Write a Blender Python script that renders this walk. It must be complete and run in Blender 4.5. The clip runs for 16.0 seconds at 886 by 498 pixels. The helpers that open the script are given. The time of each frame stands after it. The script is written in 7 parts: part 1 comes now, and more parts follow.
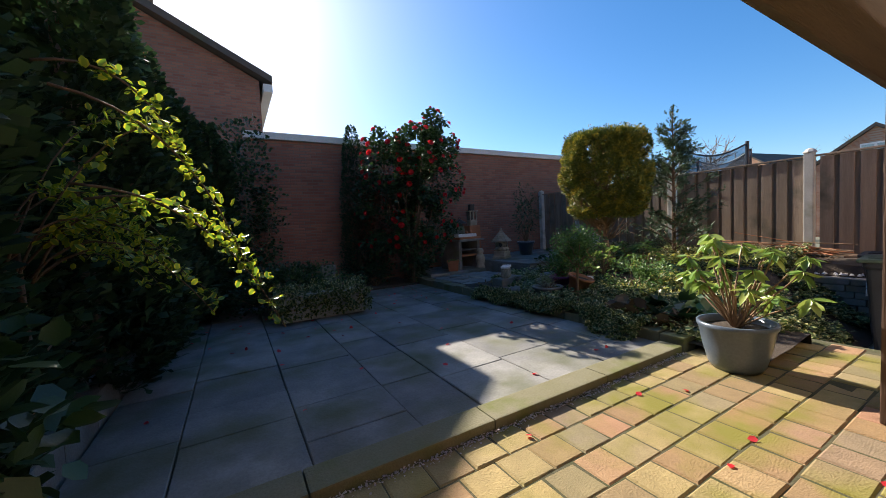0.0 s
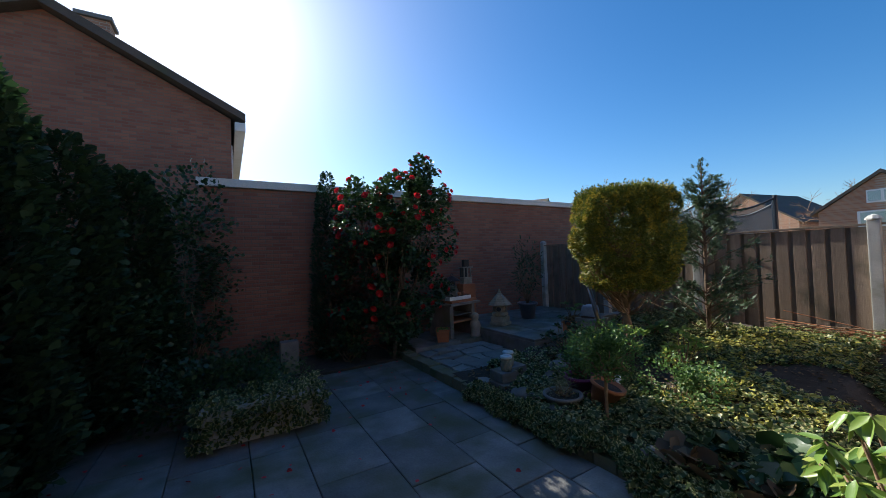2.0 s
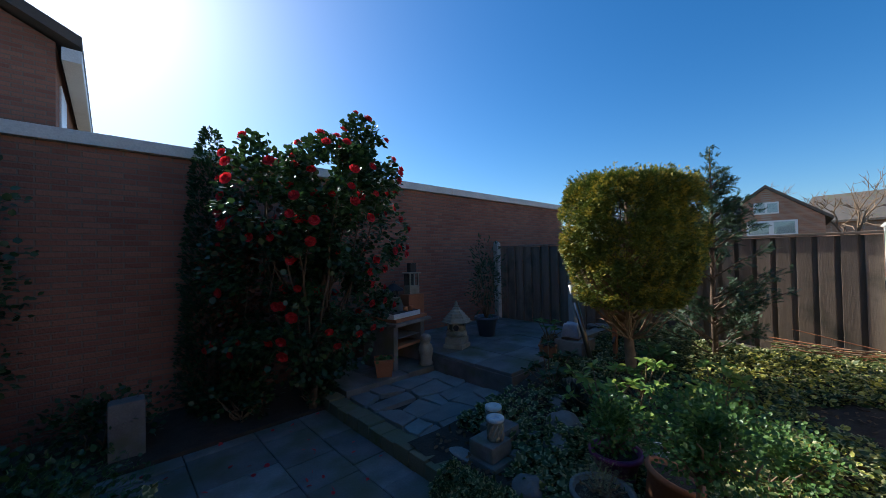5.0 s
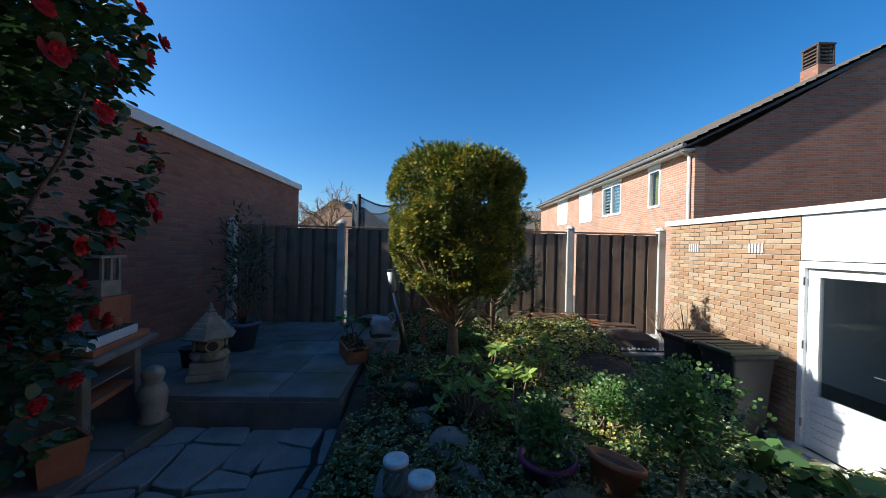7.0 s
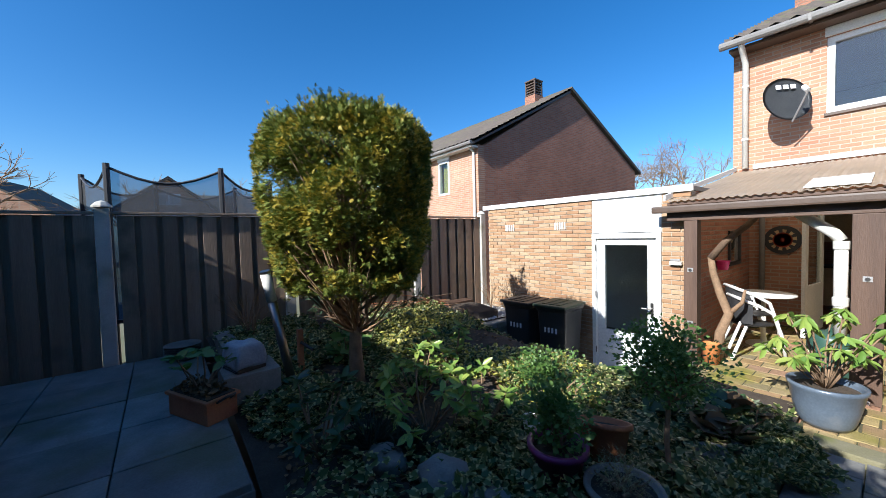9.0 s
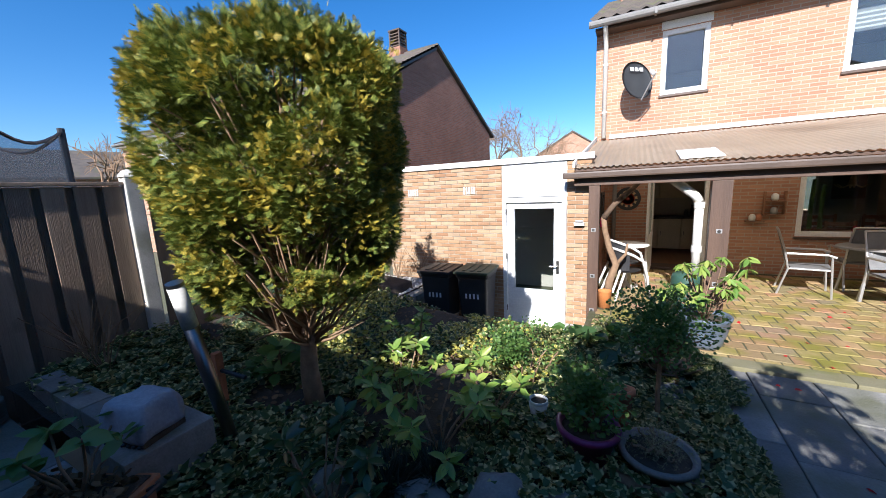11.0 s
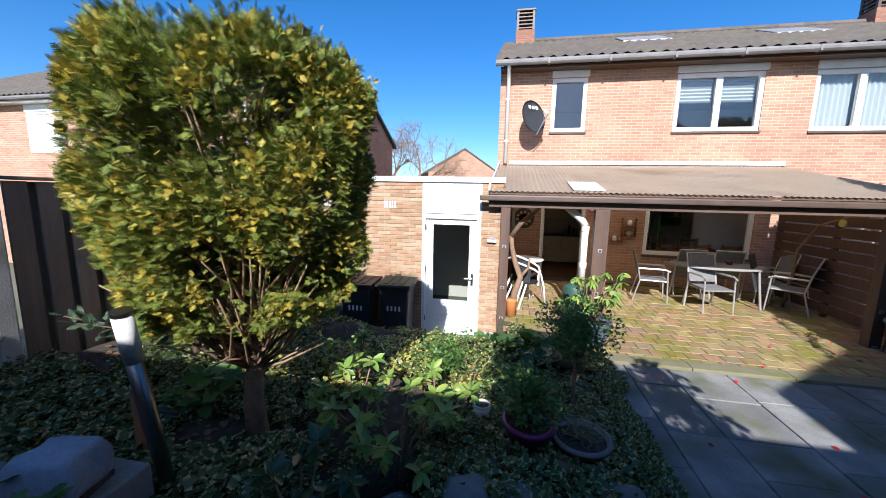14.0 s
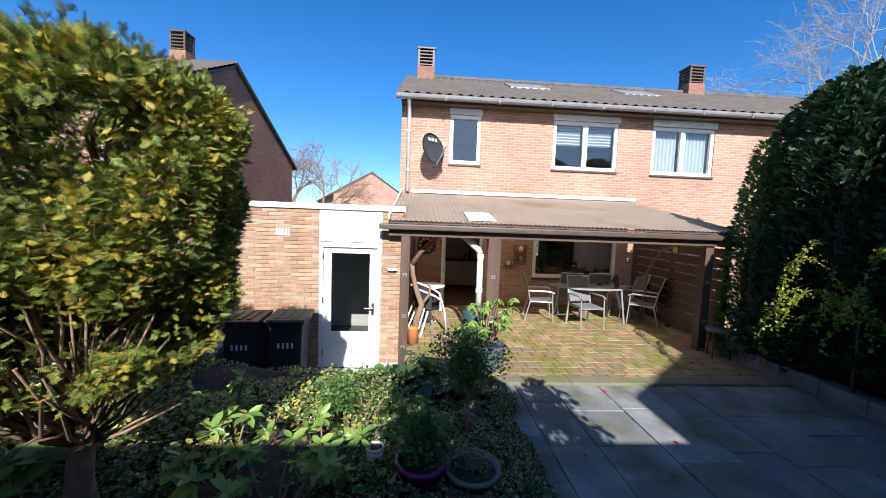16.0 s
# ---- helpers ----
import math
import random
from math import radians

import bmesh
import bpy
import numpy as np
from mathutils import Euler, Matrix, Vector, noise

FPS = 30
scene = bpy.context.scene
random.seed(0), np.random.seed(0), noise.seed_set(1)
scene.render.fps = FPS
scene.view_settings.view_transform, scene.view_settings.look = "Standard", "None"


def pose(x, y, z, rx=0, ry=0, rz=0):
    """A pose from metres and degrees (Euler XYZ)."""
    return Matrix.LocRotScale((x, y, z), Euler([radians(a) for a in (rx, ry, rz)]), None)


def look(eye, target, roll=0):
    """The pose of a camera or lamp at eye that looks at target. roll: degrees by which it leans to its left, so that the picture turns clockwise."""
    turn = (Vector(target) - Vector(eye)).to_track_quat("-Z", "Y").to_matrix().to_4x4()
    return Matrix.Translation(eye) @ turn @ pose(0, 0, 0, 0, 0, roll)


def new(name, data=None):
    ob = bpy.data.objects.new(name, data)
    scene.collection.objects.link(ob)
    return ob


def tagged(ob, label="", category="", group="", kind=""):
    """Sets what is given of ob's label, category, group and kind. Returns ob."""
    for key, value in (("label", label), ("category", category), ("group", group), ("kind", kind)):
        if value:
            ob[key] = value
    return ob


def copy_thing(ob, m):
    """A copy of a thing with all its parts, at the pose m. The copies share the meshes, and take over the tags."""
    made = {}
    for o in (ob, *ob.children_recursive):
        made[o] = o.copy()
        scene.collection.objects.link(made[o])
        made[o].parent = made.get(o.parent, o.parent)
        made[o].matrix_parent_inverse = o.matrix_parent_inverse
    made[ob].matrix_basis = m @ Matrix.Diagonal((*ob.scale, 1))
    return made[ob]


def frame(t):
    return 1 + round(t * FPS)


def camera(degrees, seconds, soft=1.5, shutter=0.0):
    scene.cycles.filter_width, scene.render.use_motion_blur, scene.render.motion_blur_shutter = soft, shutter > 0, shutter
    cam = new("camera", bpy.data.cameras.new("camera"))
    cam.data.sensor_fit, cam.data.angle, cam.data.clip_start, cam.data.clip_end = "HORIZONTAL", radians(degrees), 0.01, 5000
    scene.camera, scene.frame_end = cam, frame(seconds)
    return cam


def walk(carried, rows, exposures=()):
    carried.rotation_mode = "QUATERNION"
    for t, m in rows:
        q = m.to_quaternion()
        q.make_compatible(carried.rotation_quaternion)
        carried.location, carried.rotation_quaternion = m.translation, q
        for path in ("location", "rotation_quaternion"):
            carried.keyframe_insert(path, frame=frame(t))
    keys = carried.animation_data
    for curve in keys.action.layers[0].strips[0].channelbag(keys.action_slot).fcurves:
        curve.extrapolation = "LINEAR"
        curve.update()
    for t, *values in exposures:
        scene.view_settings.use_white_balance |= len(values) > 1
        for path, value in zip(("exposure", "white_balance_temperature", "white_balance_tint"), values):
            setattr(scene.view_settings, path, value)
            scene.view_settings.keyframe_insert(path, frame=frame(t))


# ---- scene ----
cam = camera(102.0, 16.0, 0.8)
# seconds, place in metres, pitch, roll, yaw in degrees
ROWS = [
    (0.0, -1.949, -2.490, 1.593, -3.33, 2.98, -30.30),
    (0.5, -1.843, -2.323, 1.710, -2.47, 4.09, -26.22),
    (1.0, -1.717, -2.033, 1.872, -2.24, 3.67, -27.21),
    (1.5, -1.528, -1.796, 2.056, -0.83, 3.16, -29.19),
    (2.0, -1.238, -1.580, 2.183, 1.51, 2.13, -30.97),
    (2.5, -0.977, -1.353, 2.246, 4.16, 1.30, -33.38),
    (3.0, -0.712, -1.179, 2.264, 5.67, 0.07, -30.72),
    (5.5, -0.537, 0.491, 2.259, -1.34, 0.00, -51.99),
    (6.0, -0.462, 0.984, 2.247, -1.27, -1.36, -64.97),
    (6.5, -0.291, 1.462, 2.197, -1.04, -1.76, -78.15),
    (7.0, -0.117, 1.898, 2.129, -0.35, -1.27, -91.60),
    (7.5, 0.121, 2.305, 2.073, 0.06, -1.08, -105.16),
    (8.0, 0.369, 2.566, 2.056, -0.21, -0.26, -113.98),
    (8.5, 0.603, 2.833, 2.071, -0.62, 0.27, -121.76),
    (11.0, 1.947, 3.251, 2.252, -9.57, 2.60, -152.32),
    (11.5, 2.136, 3.437, 2.216, -10.06, 0.79, -158.73),
    (12.0, 2.290, 3.513, 2.264, -10.35, 0.23, -161.53),
    (12.5, 2.240, 3.530, 2.377, -10.53, 0.55, -162.29),
    (13.0, 2.335, 3.517, 2.361, -9.35, -0.43, -164.05),
    (13.5, 2.332, 3.511, 2.363, -8.92, -0.59, -165.40),
    (14.0, 2.322, 3.528, 2.364, -8.54, -1.18, -169.05),
    (14.5, 2.283, 3.554, 2.381, -8.02, -1.32, -171.50),
    (15.0, 2.279, 3.571, 2.379, -7.82, -1.53, -172.73),
    (15.5, 2.228, 3.615, 2.388, -6.55, -2.15, -177.13),
    (16.0, 2.192, 3.500, 2.456, -4.50, -2.09, -183.47),
]
EXPOSURES = [(0.0, 1.2, 6600, 12), (1.0, 1.1, 6400, 10), (2.5, 0.8, 6050, 8), (6.0, 0.75, 5750, 6), (8.5, 0.95, 5700, 8), (11.0, 1.05, 5700, 13), (13.0, 1.0, 5600, 14), (16.0, 0.9, 5600, 13)]
walk(cam, [(t, pose(x, y, z, 90 + pitch, roll, yaw)) for t, x, y, z, pitch, roll, yaw in ROWS], EXPOSURES)

# ---- light ----
SUN_AZ, SUN_EL = 3.5, 33.0          # degrees left of +y, degrees up
world = bpy.data.worlds.new("world")
scene.world = world
world.use_nodes = True
wn = world.node_tree.nodes
sky = wn.new("ShaderNodeTexSky")
sky.sky_type, sky.sun_disc = "NISHITA", False
sky.sun_elevation, sky.sun_rotation = radians(SUN_EL), radians(-SUN_AZ)
sky.air_density, sky.dust_density, sky.ozone_density = 1.0, 0.7, 4.0
wn["Background"].inputs["Strength"].default_value = 0.085
vivid = wn.new("ShaderNodeHueSaturation")
vivid.inputs["Saturation"].default_value = 1.28
world.node_tree.links.new(sky.outputs[0], vivid.inputs["Color"])
world.node_tree.links.new(vivid.outputs[0], wn["Background"].inputs["Color"])
sun_data = bpy.data.lights.new("sun", "SUN")
sun_data.energy, sun_data.angle, sun_data.color = 5.0, radians(0.5), (1.0, 0.93, 0.82)
sun = new("sun", sun_data)
sd = Vector((-math.sin(radians(SUN_AZ)) * math.cos(radians(SUN_EL)), math.cos(radians(SUN_AZ)) * math.cos(radians(SUN_EL)), math.sin(radians(SUN_EL))))
sun.matrix_world = look(sd * 50, (0, 0, 0))

# ---- materials ----
def nodes_of(name):
    m = bpy.data.materials.new(name)
    m.use_nodes = True
    return m, m.node_tree.nodes, m.node_tree.links


def hexmix(nt, links, fac, a, b):
    mix = nt.new("ShaderNodeMix")
    mix.data_type = "RGBA"
    links.new(fac, mix.inputs[0])
    for k, c in ((6, a), (7, b)):
        if hasattr(c, "links"):
            links.new(c, mix.inputs[k])
        else:
            mix.inputs[k].default_value = (*c, 1)
    return mix.outputs[2]


def mapped(nt, links, fac, lo, hi):
    mr = nt.new("ShaderNodeMapRange")
    mr.inputs[1].default_value, mr.inputs[2].default_value = lo, hi
    links.new(fac, mr.inputs[0])
    return mr.outputs[0]


def surface(name, a, b, rough=0.8, scale=6.0, fine=60.0, bump=0.25, metal=0.0, stain=None, stain_at=(0.55, 0.7), vary=0.0, spec=0.5):
    """Two-tone grainy surface: broad patches from a to b, fine grain, optional stains, optional change from piece to piece."""
    m, nt, links = nodes_of(name)
    p = nt["Principled BSDF"]
    co = nt.new("ShaderNodeTexCoord")
    n1, n2 = nt.new("ShaderNodeTexNoise"), nt.new("ShaderNodeTexNoise")
    n1.inputs["Scale"].default_value, n1.inputs["Detail"].default_value = scale, 6
    n2.inputs["Scale"].default_value, n2.inputs["Detail"].default_value = fine, 4
    geo = nt.new("ShaderNodeNewGeometry")
    for n in (n1, n2):
        links.new(geo.outputs["Position"], n.inputs["Vector"])
    col = hexmix(nt, links, mapped(nt, links, n1.outputs[0], 0.3, 0.7), a, b)
    grain = nt.new("ShaderNodeHueSaturation")
    links.new(col, grain.inputs["Color"])
    val = nt.new("ShaderNodeMath")
    val.operation = "MULTIPLY_ADD"
    links.new(n2.outputs[0], val.inputs[0])
    val.inputs[1].default_value, val.inputs[2].default_value = 0.5, 0.75
    out = val.outputs[0]
    if vary:
        info = nt.new("ShaderNodeObjectInfo")
        isl = nt.new("ShaderNodeMath")
        isl.operation = "ADD"
        links.new(info.outputs["Random"], isl.inputs[0])
        links.new(geo.outputs["Random Per Island"], isl.inputs[1])
        fr = nt.new("ShaderNodeMath")
        fr.operation = "FRACT"
        links.new(isl.outputs[0], fr.inputs[0])
        v2 = nt.new("ShaderNodeMath")
        v2.operation = "MULTIPLY_ADD"
        links.new(fr.outputs[0], v2.inputs[0])
        v2.inputs[1].default_value, v2.inputs[2].default_value = vary, 1 - vary / 2
        v3 = nt.new("ShaderNodeMath")
        v3.operation = "MULTIPLY"
        links.new(out, v3.inputs[0]), links.new(v2.outputs[0], v3.inputs[1])
        out = v3.outputs[0]
    links.new(out, grain.inputs["Value"])
    col = grain.outputs[0]
    if stain:
        n3 = nt.new("ShaderNodeTexNoise")
        n3.inputs["Scale"].default_value, n3.inputs["Detail"].default_value = scale * 0.6, 8
        shift = nt.new("ShaderNodeVectorMath")
        shift.inputs[1].default_value = (7.3, 1.9, 4.4)
        links.new(geo.outputs["Position"], shift.inputs[0]), links.new(shift.outputs[0], n3.inputs["Vector"])
        col = hexmix(nt, links, mapped(nt, links, n3.outputs[0], *stain_at), col, stain)
    links.new(col, p.inputs["Base Color"])
    p.inputs["Roughness"].default_value, p.inputs["Metallic"].default_value = rough, metal
    p.inputs["Specular IOR Level"].default_value = spec
    if bump:
        b = nt.new("ShaderNodeBump")
        b.inputs["Strength"].default_value, b.inputs["Distance"].default_value = bump, 0.01
        links.new(n2.outputs[0], b.inputs["Height"])
        links.new(b.outputs[0], p.inputs["Normal"])
    return m


def island_colours(name, colours, rough=0.85, scale=8.0, fine=70.0, bump=0.4, stain=None, stain_at=(0.5, 0.7), spec=0.4):
    """Each piece takes one of several colours, with grain and moss."""
    m = surface(name, (1, 1, 1), (0.8, 0.8, 0.8), rough, scale, fine, bump, vary=0.25, spec=spec)
    nt, links = m.node_tree.nodes, m.node_tree.links
    p = nt["Principled BSDF"]
    src = p.inputs["Base Color"].links[0].from_socket
    info, geo = nt.new("ShaderNodeObjectInfo"), nt.new("ShaderNodeNewGeometry")
    add, fr = nt.new("ShaderNodeMath"), nt.new("ShaderNodeMath")
    add.operation, fr.operation = "ADD", "FRACT"
    links.new(info.outputs["Random"], add.inputs[0]), links.new(geo.outputs["Random Per Island"], add.inputs[1])
    links.new(add.outputs[0], fr.inputs[0])
    ramp = nt.new("ShaderNodeValToRGB")
    ramp.color_ramp.interpolation = "LINEAR"
    while len(ramp.color_ramp.elements) < len(colours):
        ramp.color_ramp.elements.new(0.5)
    for i, (e, c) in enumerate(zip(ramp.color_ramp.elements, colours)):
        e.position, e.color = i / (len(colours) - 1), (*c, 1)
    links.new(fr.outputs[0], ramp.inputs[0])
    mul = nt.new("ShaderNodeMix")
    mul.data_type, mul.blend_type = "RGBA", "MULTIPLY"
    mul.inputs[0].default_value = 1
    links.new(src, mul.inputs[6]), links.new(ramp.outputs[0], mul.inputs[7])
    out = mul.outputs[2]
    if stain:
        n3 = nt.new("ShaderNodeTexNoise")
        n3.inputs["Scale"].default_value, n3.inputs["Detail"].default_value = 2.2, 9
        links.new(geo.outputs["Position"], n3.inputs["Vector"])
        out = hexmix(nt, links, mapped(nt, links, n3.outputs[0], *stain_at), out, stain)
    links.new(out, p.inputs["Base Color"])
    return m


def brick_wall_material(name, c1, c2, mortar, axis="x", width=0.22, row=0.0625, joint=0.009, stain=None):
    m, nt, links = nodes_of(name)
    p = nt["Principled BSDF"]
    geo = nt.new("ShaderNodeNewGeometry")
    sep, comb = nt.new("ShaderNodeSeparateXYZ"), nt.new("ShaderNodeCombineXYZ")
    links.new(geo.outputs["Position"], sep.inputs[0])
    links.new(sep.outputs["X" if axis == "x" else "Y"], comb.inputs[0]), links.new(sep.outputs["Z"], comb.inputs[1])
    br = nt.new("ShaderNodeTexBrick")
    br.inputs["Scale"].default_value = 1.0
    br.inputs["Brick Width"].default_value, br.inputs["Row Height"].default_value = width, row
    br.inputs["Mortar Size"].default_value, br.inputs["Mortar Smooth"].default_value = joint, 0.3
    br.inputs["Bias"].default_value = 0.0
    br.inputs["Color1"].default_value, br.inputs["Color2"].default_value, br.inputs["Mortar"].default_value = (*c1, 1), (*c2, 1), (*mortar, 1)
    links.new(comb.outputs[0], br.inputs["Vector"])
    n1, n2 = nt.new("ShaderNodeTexNoise"), nt.new("ShaderNodeTexNoise")
    n1.inputs["Scale"].default_value, n2.inputs["Scale"].default_value = 0.9, 45
    n1.inputs["Detail"].default_value = 8
    for n in (n1, n2):
        links.new(geo.outputs["Position"], n.inputs["Vector"])
    hs = nt.new("ShaderNodeHueSaturation")
    links.new(br.outputs["Color"], hs.inputs["Color"])
    mad = nt.new("ShaderNodeMath")
    mad.operation = "MULTIPLY_ADD"
    mad.inputs[1].default_value, mad.inputs[2].default_value = 0.7, 0.65
    links.new(n1.outputs[0], mad.inputs[0]), links.new(mad.outputs[0], hs.inputs["Value"])
    links.new(hs.outputs[0], p.inputs["Base Color"])
    p.inputs["Roughness"].default_value = 0.9
    p.inputs["Specular IOR Level"].default_value = 0.25
    hgt = nt.new("ShaderNodeMath")
    hgt.operation = "MULTIPLY_ADD"
    hgt.inputs[1].default_value = -1.0
    links.new(br.outputs["Fac"], hgt.inputs[0]), links.new(n2.outputs[0], hgt.inputs[2])
    b = nt.new("ShaderNodeBump")
    b.inputs["Strength"].default_value, b.inputs["Distance"].default_value = 0.6, 0.012
    links.new(hgt.outputs[0], b.inputs["Height"]), links.new(b.outputs[0], p.inputs["Normal"])
    return m


def leaf_material(name, colours, edge=None, edge_at=0.55, rough=0.45, glow=0.35):
    """Leaves: a colour for each leaf, light through the blade, and a pale margin where the plant is variegated."""
    m, nt, links = nodes_of(name)
    p = nt["Principled BSDF"]
    geo = nt.new("ShaderNodeNewGeometry")
    ramp = nt.new("ShaderNodeValToRGB")
    while len(ramp.color_ramp.elements) < len(colours):
        ramp.color_ramp.elements.new(0.5)
    for i, (e, c) in enumerate(zip(ramp.color_ramp.elements, colours)):
        e.position, e.color = i / (len(colours) - 1), (*c, 1)
    links.new(geo.outputs["Random Per Island"], ramp.inputs[0])
    col = ramp.outputs[0]
    if edge:
        uv, sep = nt.new("ShaderNodeUVMap"), nt.new("ShaderNodeSeparateXYZ")
        uv.uv_map = "leaf"
        links.new(uv.outputs[0], sep.inputs[0])
        d, ab, no, ad = (nt.new("ShaderNodeMath") for _ in range(4))
        d.operation, ab.operation, ad.operation = "MULTIPLY_ADD", "ABSOLUTE", "MULTIPLY_ADD"
        d.inputs[1].default_value, d.inputs[2].default_value = 2.0, -1.0
        links.new(sep.outputs[0], d.inputs[0]), links.new(d.outputs[0], ab.inputs[0])
        noi = nt.new("ShaderNodeTexNoise")
        noi.inputs["Scale"].default_value = 60
        links.new(geo.outputs["Position"], noi.inputs["Vector"])
        links.new(noi.outputs[0], ad.inputs[0]), links.new(ab.outputs[0], ad.inputs[2])
        ad.inputs[1].default_value = 0.5
        col = hexmix(nt, links, mapped(nt, links, ad.outputs[0], edge_at + 0.15, edge_at + 0.4), col, edge)
        nt.remove(no)
    n2 = nt.new("ShaderNodeTexNoise")
    n2.inputs["Scale"].default_value = 90
    links.new(geo.outputs["Position"], n2.inputs["Vector"])
    b = nt.new("ShaderNodeBump")
    b.inputs["Strength"].default_value, b.inputs["Distance"].default_value = 0.2, 0.004
    links.new(n2.outputs[0], b.inputs["Height"]), links.new(b.outputs[0], p.inputs["Normal"])
    links.new(col, p.inputs["Base Color"])
    p.inputs["Roughness"].default_value = rough
    tr = nt.new("ShaderNodeBsdfTranslucent")
    links.new(col, tr.inputs["Color"])
    mx = nt.new("ShaderNodeMixShader")
    mx.inputs[0].default_value = glow
    links.new(p.outputs[0], mx.inputs[1]), links.new(tr.outputs[0], mx.inputs[2])
    links.new(mx.outputs[0], nt["Material Output"].inputs["Surface"])
    return m


def wood_material(name, a, b, axis="z", rough=0.75, vary=0.4, stain=None):
    m = surface(name, a, b, rough, 3.0, 40, 0.3, vary=vary, stain=stain)
    nt, links = m.node_tree.nodes, m.node_tree.links
    geo = nt.new("ShaderNodeNewGeometry")
    mp = nt.new("ShaderNodeMapping")
    mp.inputs["Scale"].default_value = {"z": (9, 9, 0.5), "x": (0.5, 9, 9), "y": (9, 0.5, 9)}[axis]
    links.new(geo.outputs["Position"], mp.inputs[0])
    for n in list(nt):
        if n.bl_idname == "ShaderNodeTexNoise" and n.inputs["Vector"].links and n.inputs["Vector"].links[0].from_node.bl_idname == "ShaderNodeNewGeometry":
            links.new(mp.outputs[0], n.inputs["Vector"])
            n.inputs["Scale"].default_value *= 0.5
    return m


def sheet_material(name, a, b):
    """Weathered plastic sheet that lets part of the sun through."""
    m = surface(name, a, b, 0.4, 1.5, 30, 0.06, stain=tuple(c * 0.75 for c in b))
    nt, links = m.node_tree.nodes, m.node_tree.links
    p = nt["Principled BSDF"]
    tr, mx = nt.new("ShaderNodeBsdfTranslucent"), nt.new("ShaderNodeMixShader")
    tr.inputs["Color"].default_value = (0.75, 0.60, 0.42, 1)
    mx.inputs[0].default_value = 0.42
    links.new(p.outputs[0], mx.inputs[1]), links.new(tr.outputs[0], mx.inputs[2])
    links.new(mx.outputs[0], nt["Material Output"].inputs["Surface"])
    return m


def glass_material(name, tint=(0.9, 0.95, 0.95), rough=0.0, through_light=0.92):
    m, nt, links = nodes_of(name)
    gl, tr, mx = nt.new("ShaderNodeBsdfGlossy"), nt.new("ShaderNodeBsdfTransparent"), nt.new("ShaderNodeMixShader")
    nt.remove(nt["Principled BSDF"])
    gl.inputs["Roughness"].default_value = rough
    tr.inputs["Color"].default_value = (*[c * through_light for c in tint], 1)
    mx.inputs[0].default_value = 0.09
    links.new(tr.outputs[0], mx.inputs[1]), links.new(gl.outputs[0], mx.inputs[2])
    links.new(mx.outputs[0], nt["Material Output"].inputs["Surface"])
    return m


HOUSE_BRICK = brick_wall_material("house_brick", (0.47, 0.258, 0.16), (0.37, 0.185, 0.115), (0.42, 0.34, 0.265))
# red-brown, with the shade of the rear walls in its colours; dark chimneys too
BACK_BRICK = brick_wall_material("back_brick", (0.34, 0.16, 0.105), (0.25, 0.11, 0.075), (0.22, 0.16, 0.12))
# facade brick darkened in colour for the sides that face off the sun
SIDE_BRICK = brick_wall_material("side_brick", (0.42, 0.19, 0.12), (0.32, 0.135, 0.085), (0.30, 0.23, 0.18), axis="y")
SHED_BRICK = island_colours("shed_brick", [(0.40, 0.23, 0.12), (0.46, 0.285, 0.155), (0.33, 0.18, 0.095), (0.45, 0.315, 0.19), (0.36, 0.255, 0.16)], 0.9, 12, 90, 0.5)
MORTAR = surface("mortar", (0.46, 0.40, 0.31), (0.36, 0.31, 0.24), 0.95, 9, 120, 0.4)
PAVER = island_colours("paver", [(0.33, 0.24, 0.10), (0.36, 0.22, 0.11), (0.27, 0.22, 0.11), (0.42, 0.31, 0.13), (0.23, 0.19, 0.12), (0.36, 0.19, 0.11), (0.34, 0.27, 0.12)], 0.9, 10, 110, 0.6, stain=(0.20, 0.18, 0.03), stain_at=(0.46, 0.66))
JOINT = surface("joint_moss", (0.05, 0.055, 0.015), (0.10, 0.085, 0.05), 1.0, 7, 90, 0.6)
SLAB = surface("slab", (0.15, 0.148, 0.14), (0.27, 0.26, 0.235), 0.85, 3.4, 60, 0.4, stain=(0.115, 0.118, 0.06), stain_at=(0.44, 0.70), vary=0.4)
KERB = surface("kerb", (0.17, 0.155, 0.075), (0.21, 0.19, 0.12), 0.95, 4, 80, 0.4, stain=(0.13, 0.14, 0.03))
STONE = surface("stone", (0.25, 0.23, 0.20), (0.16, 0.145, 0.125), 0.9, 6, 70, 0.4, vary=0.3, stain=(0.16, 0.15, 0.09))
PALE_STONE = surface("pale_stone", (0.40, 0.36, 0.27), (0.27, 0.24, 0.175), 0.9, 9, 80, 0.4, stain=(0.22, 0.2, 0.12))
FLAG = surface("flagstone", (0.29, 0.28, 0.25), (0.19, 0.185, 0.17), 0.85, 3.5, 60, 0.4, vary=0.35)
SOIL = surface("soil", (0.045, 0.032, 0.022), (0.075, 0.055, 0.038), 1.0, 9, 60, 0.9)
GRASS = surface("far_ground", (0.09, 0.10, 0.05), (0.14, 0.13, 0.09), 1.0, 0.2, 6, 0.3)
GRAVEL = island_colours("gravel", [(0.55, 0.52, 0.47), (0.42, 0.39, 0.35), (0.65, 0.63, 0.6)], 0.9)
FENCE = wood_material("fence_wood", (0.20, 0.14, 0.095), (0.28, 0.205, 0.145), stain=(0.10, 0.085, 0.055))
CONCRETE = surface("concrete", (0.52, 0.50, 0.45), (0.42, 0.40, 0.35), 0.9, 5, 90, 0.3, stain=(0.3, 0.29, 0.22))
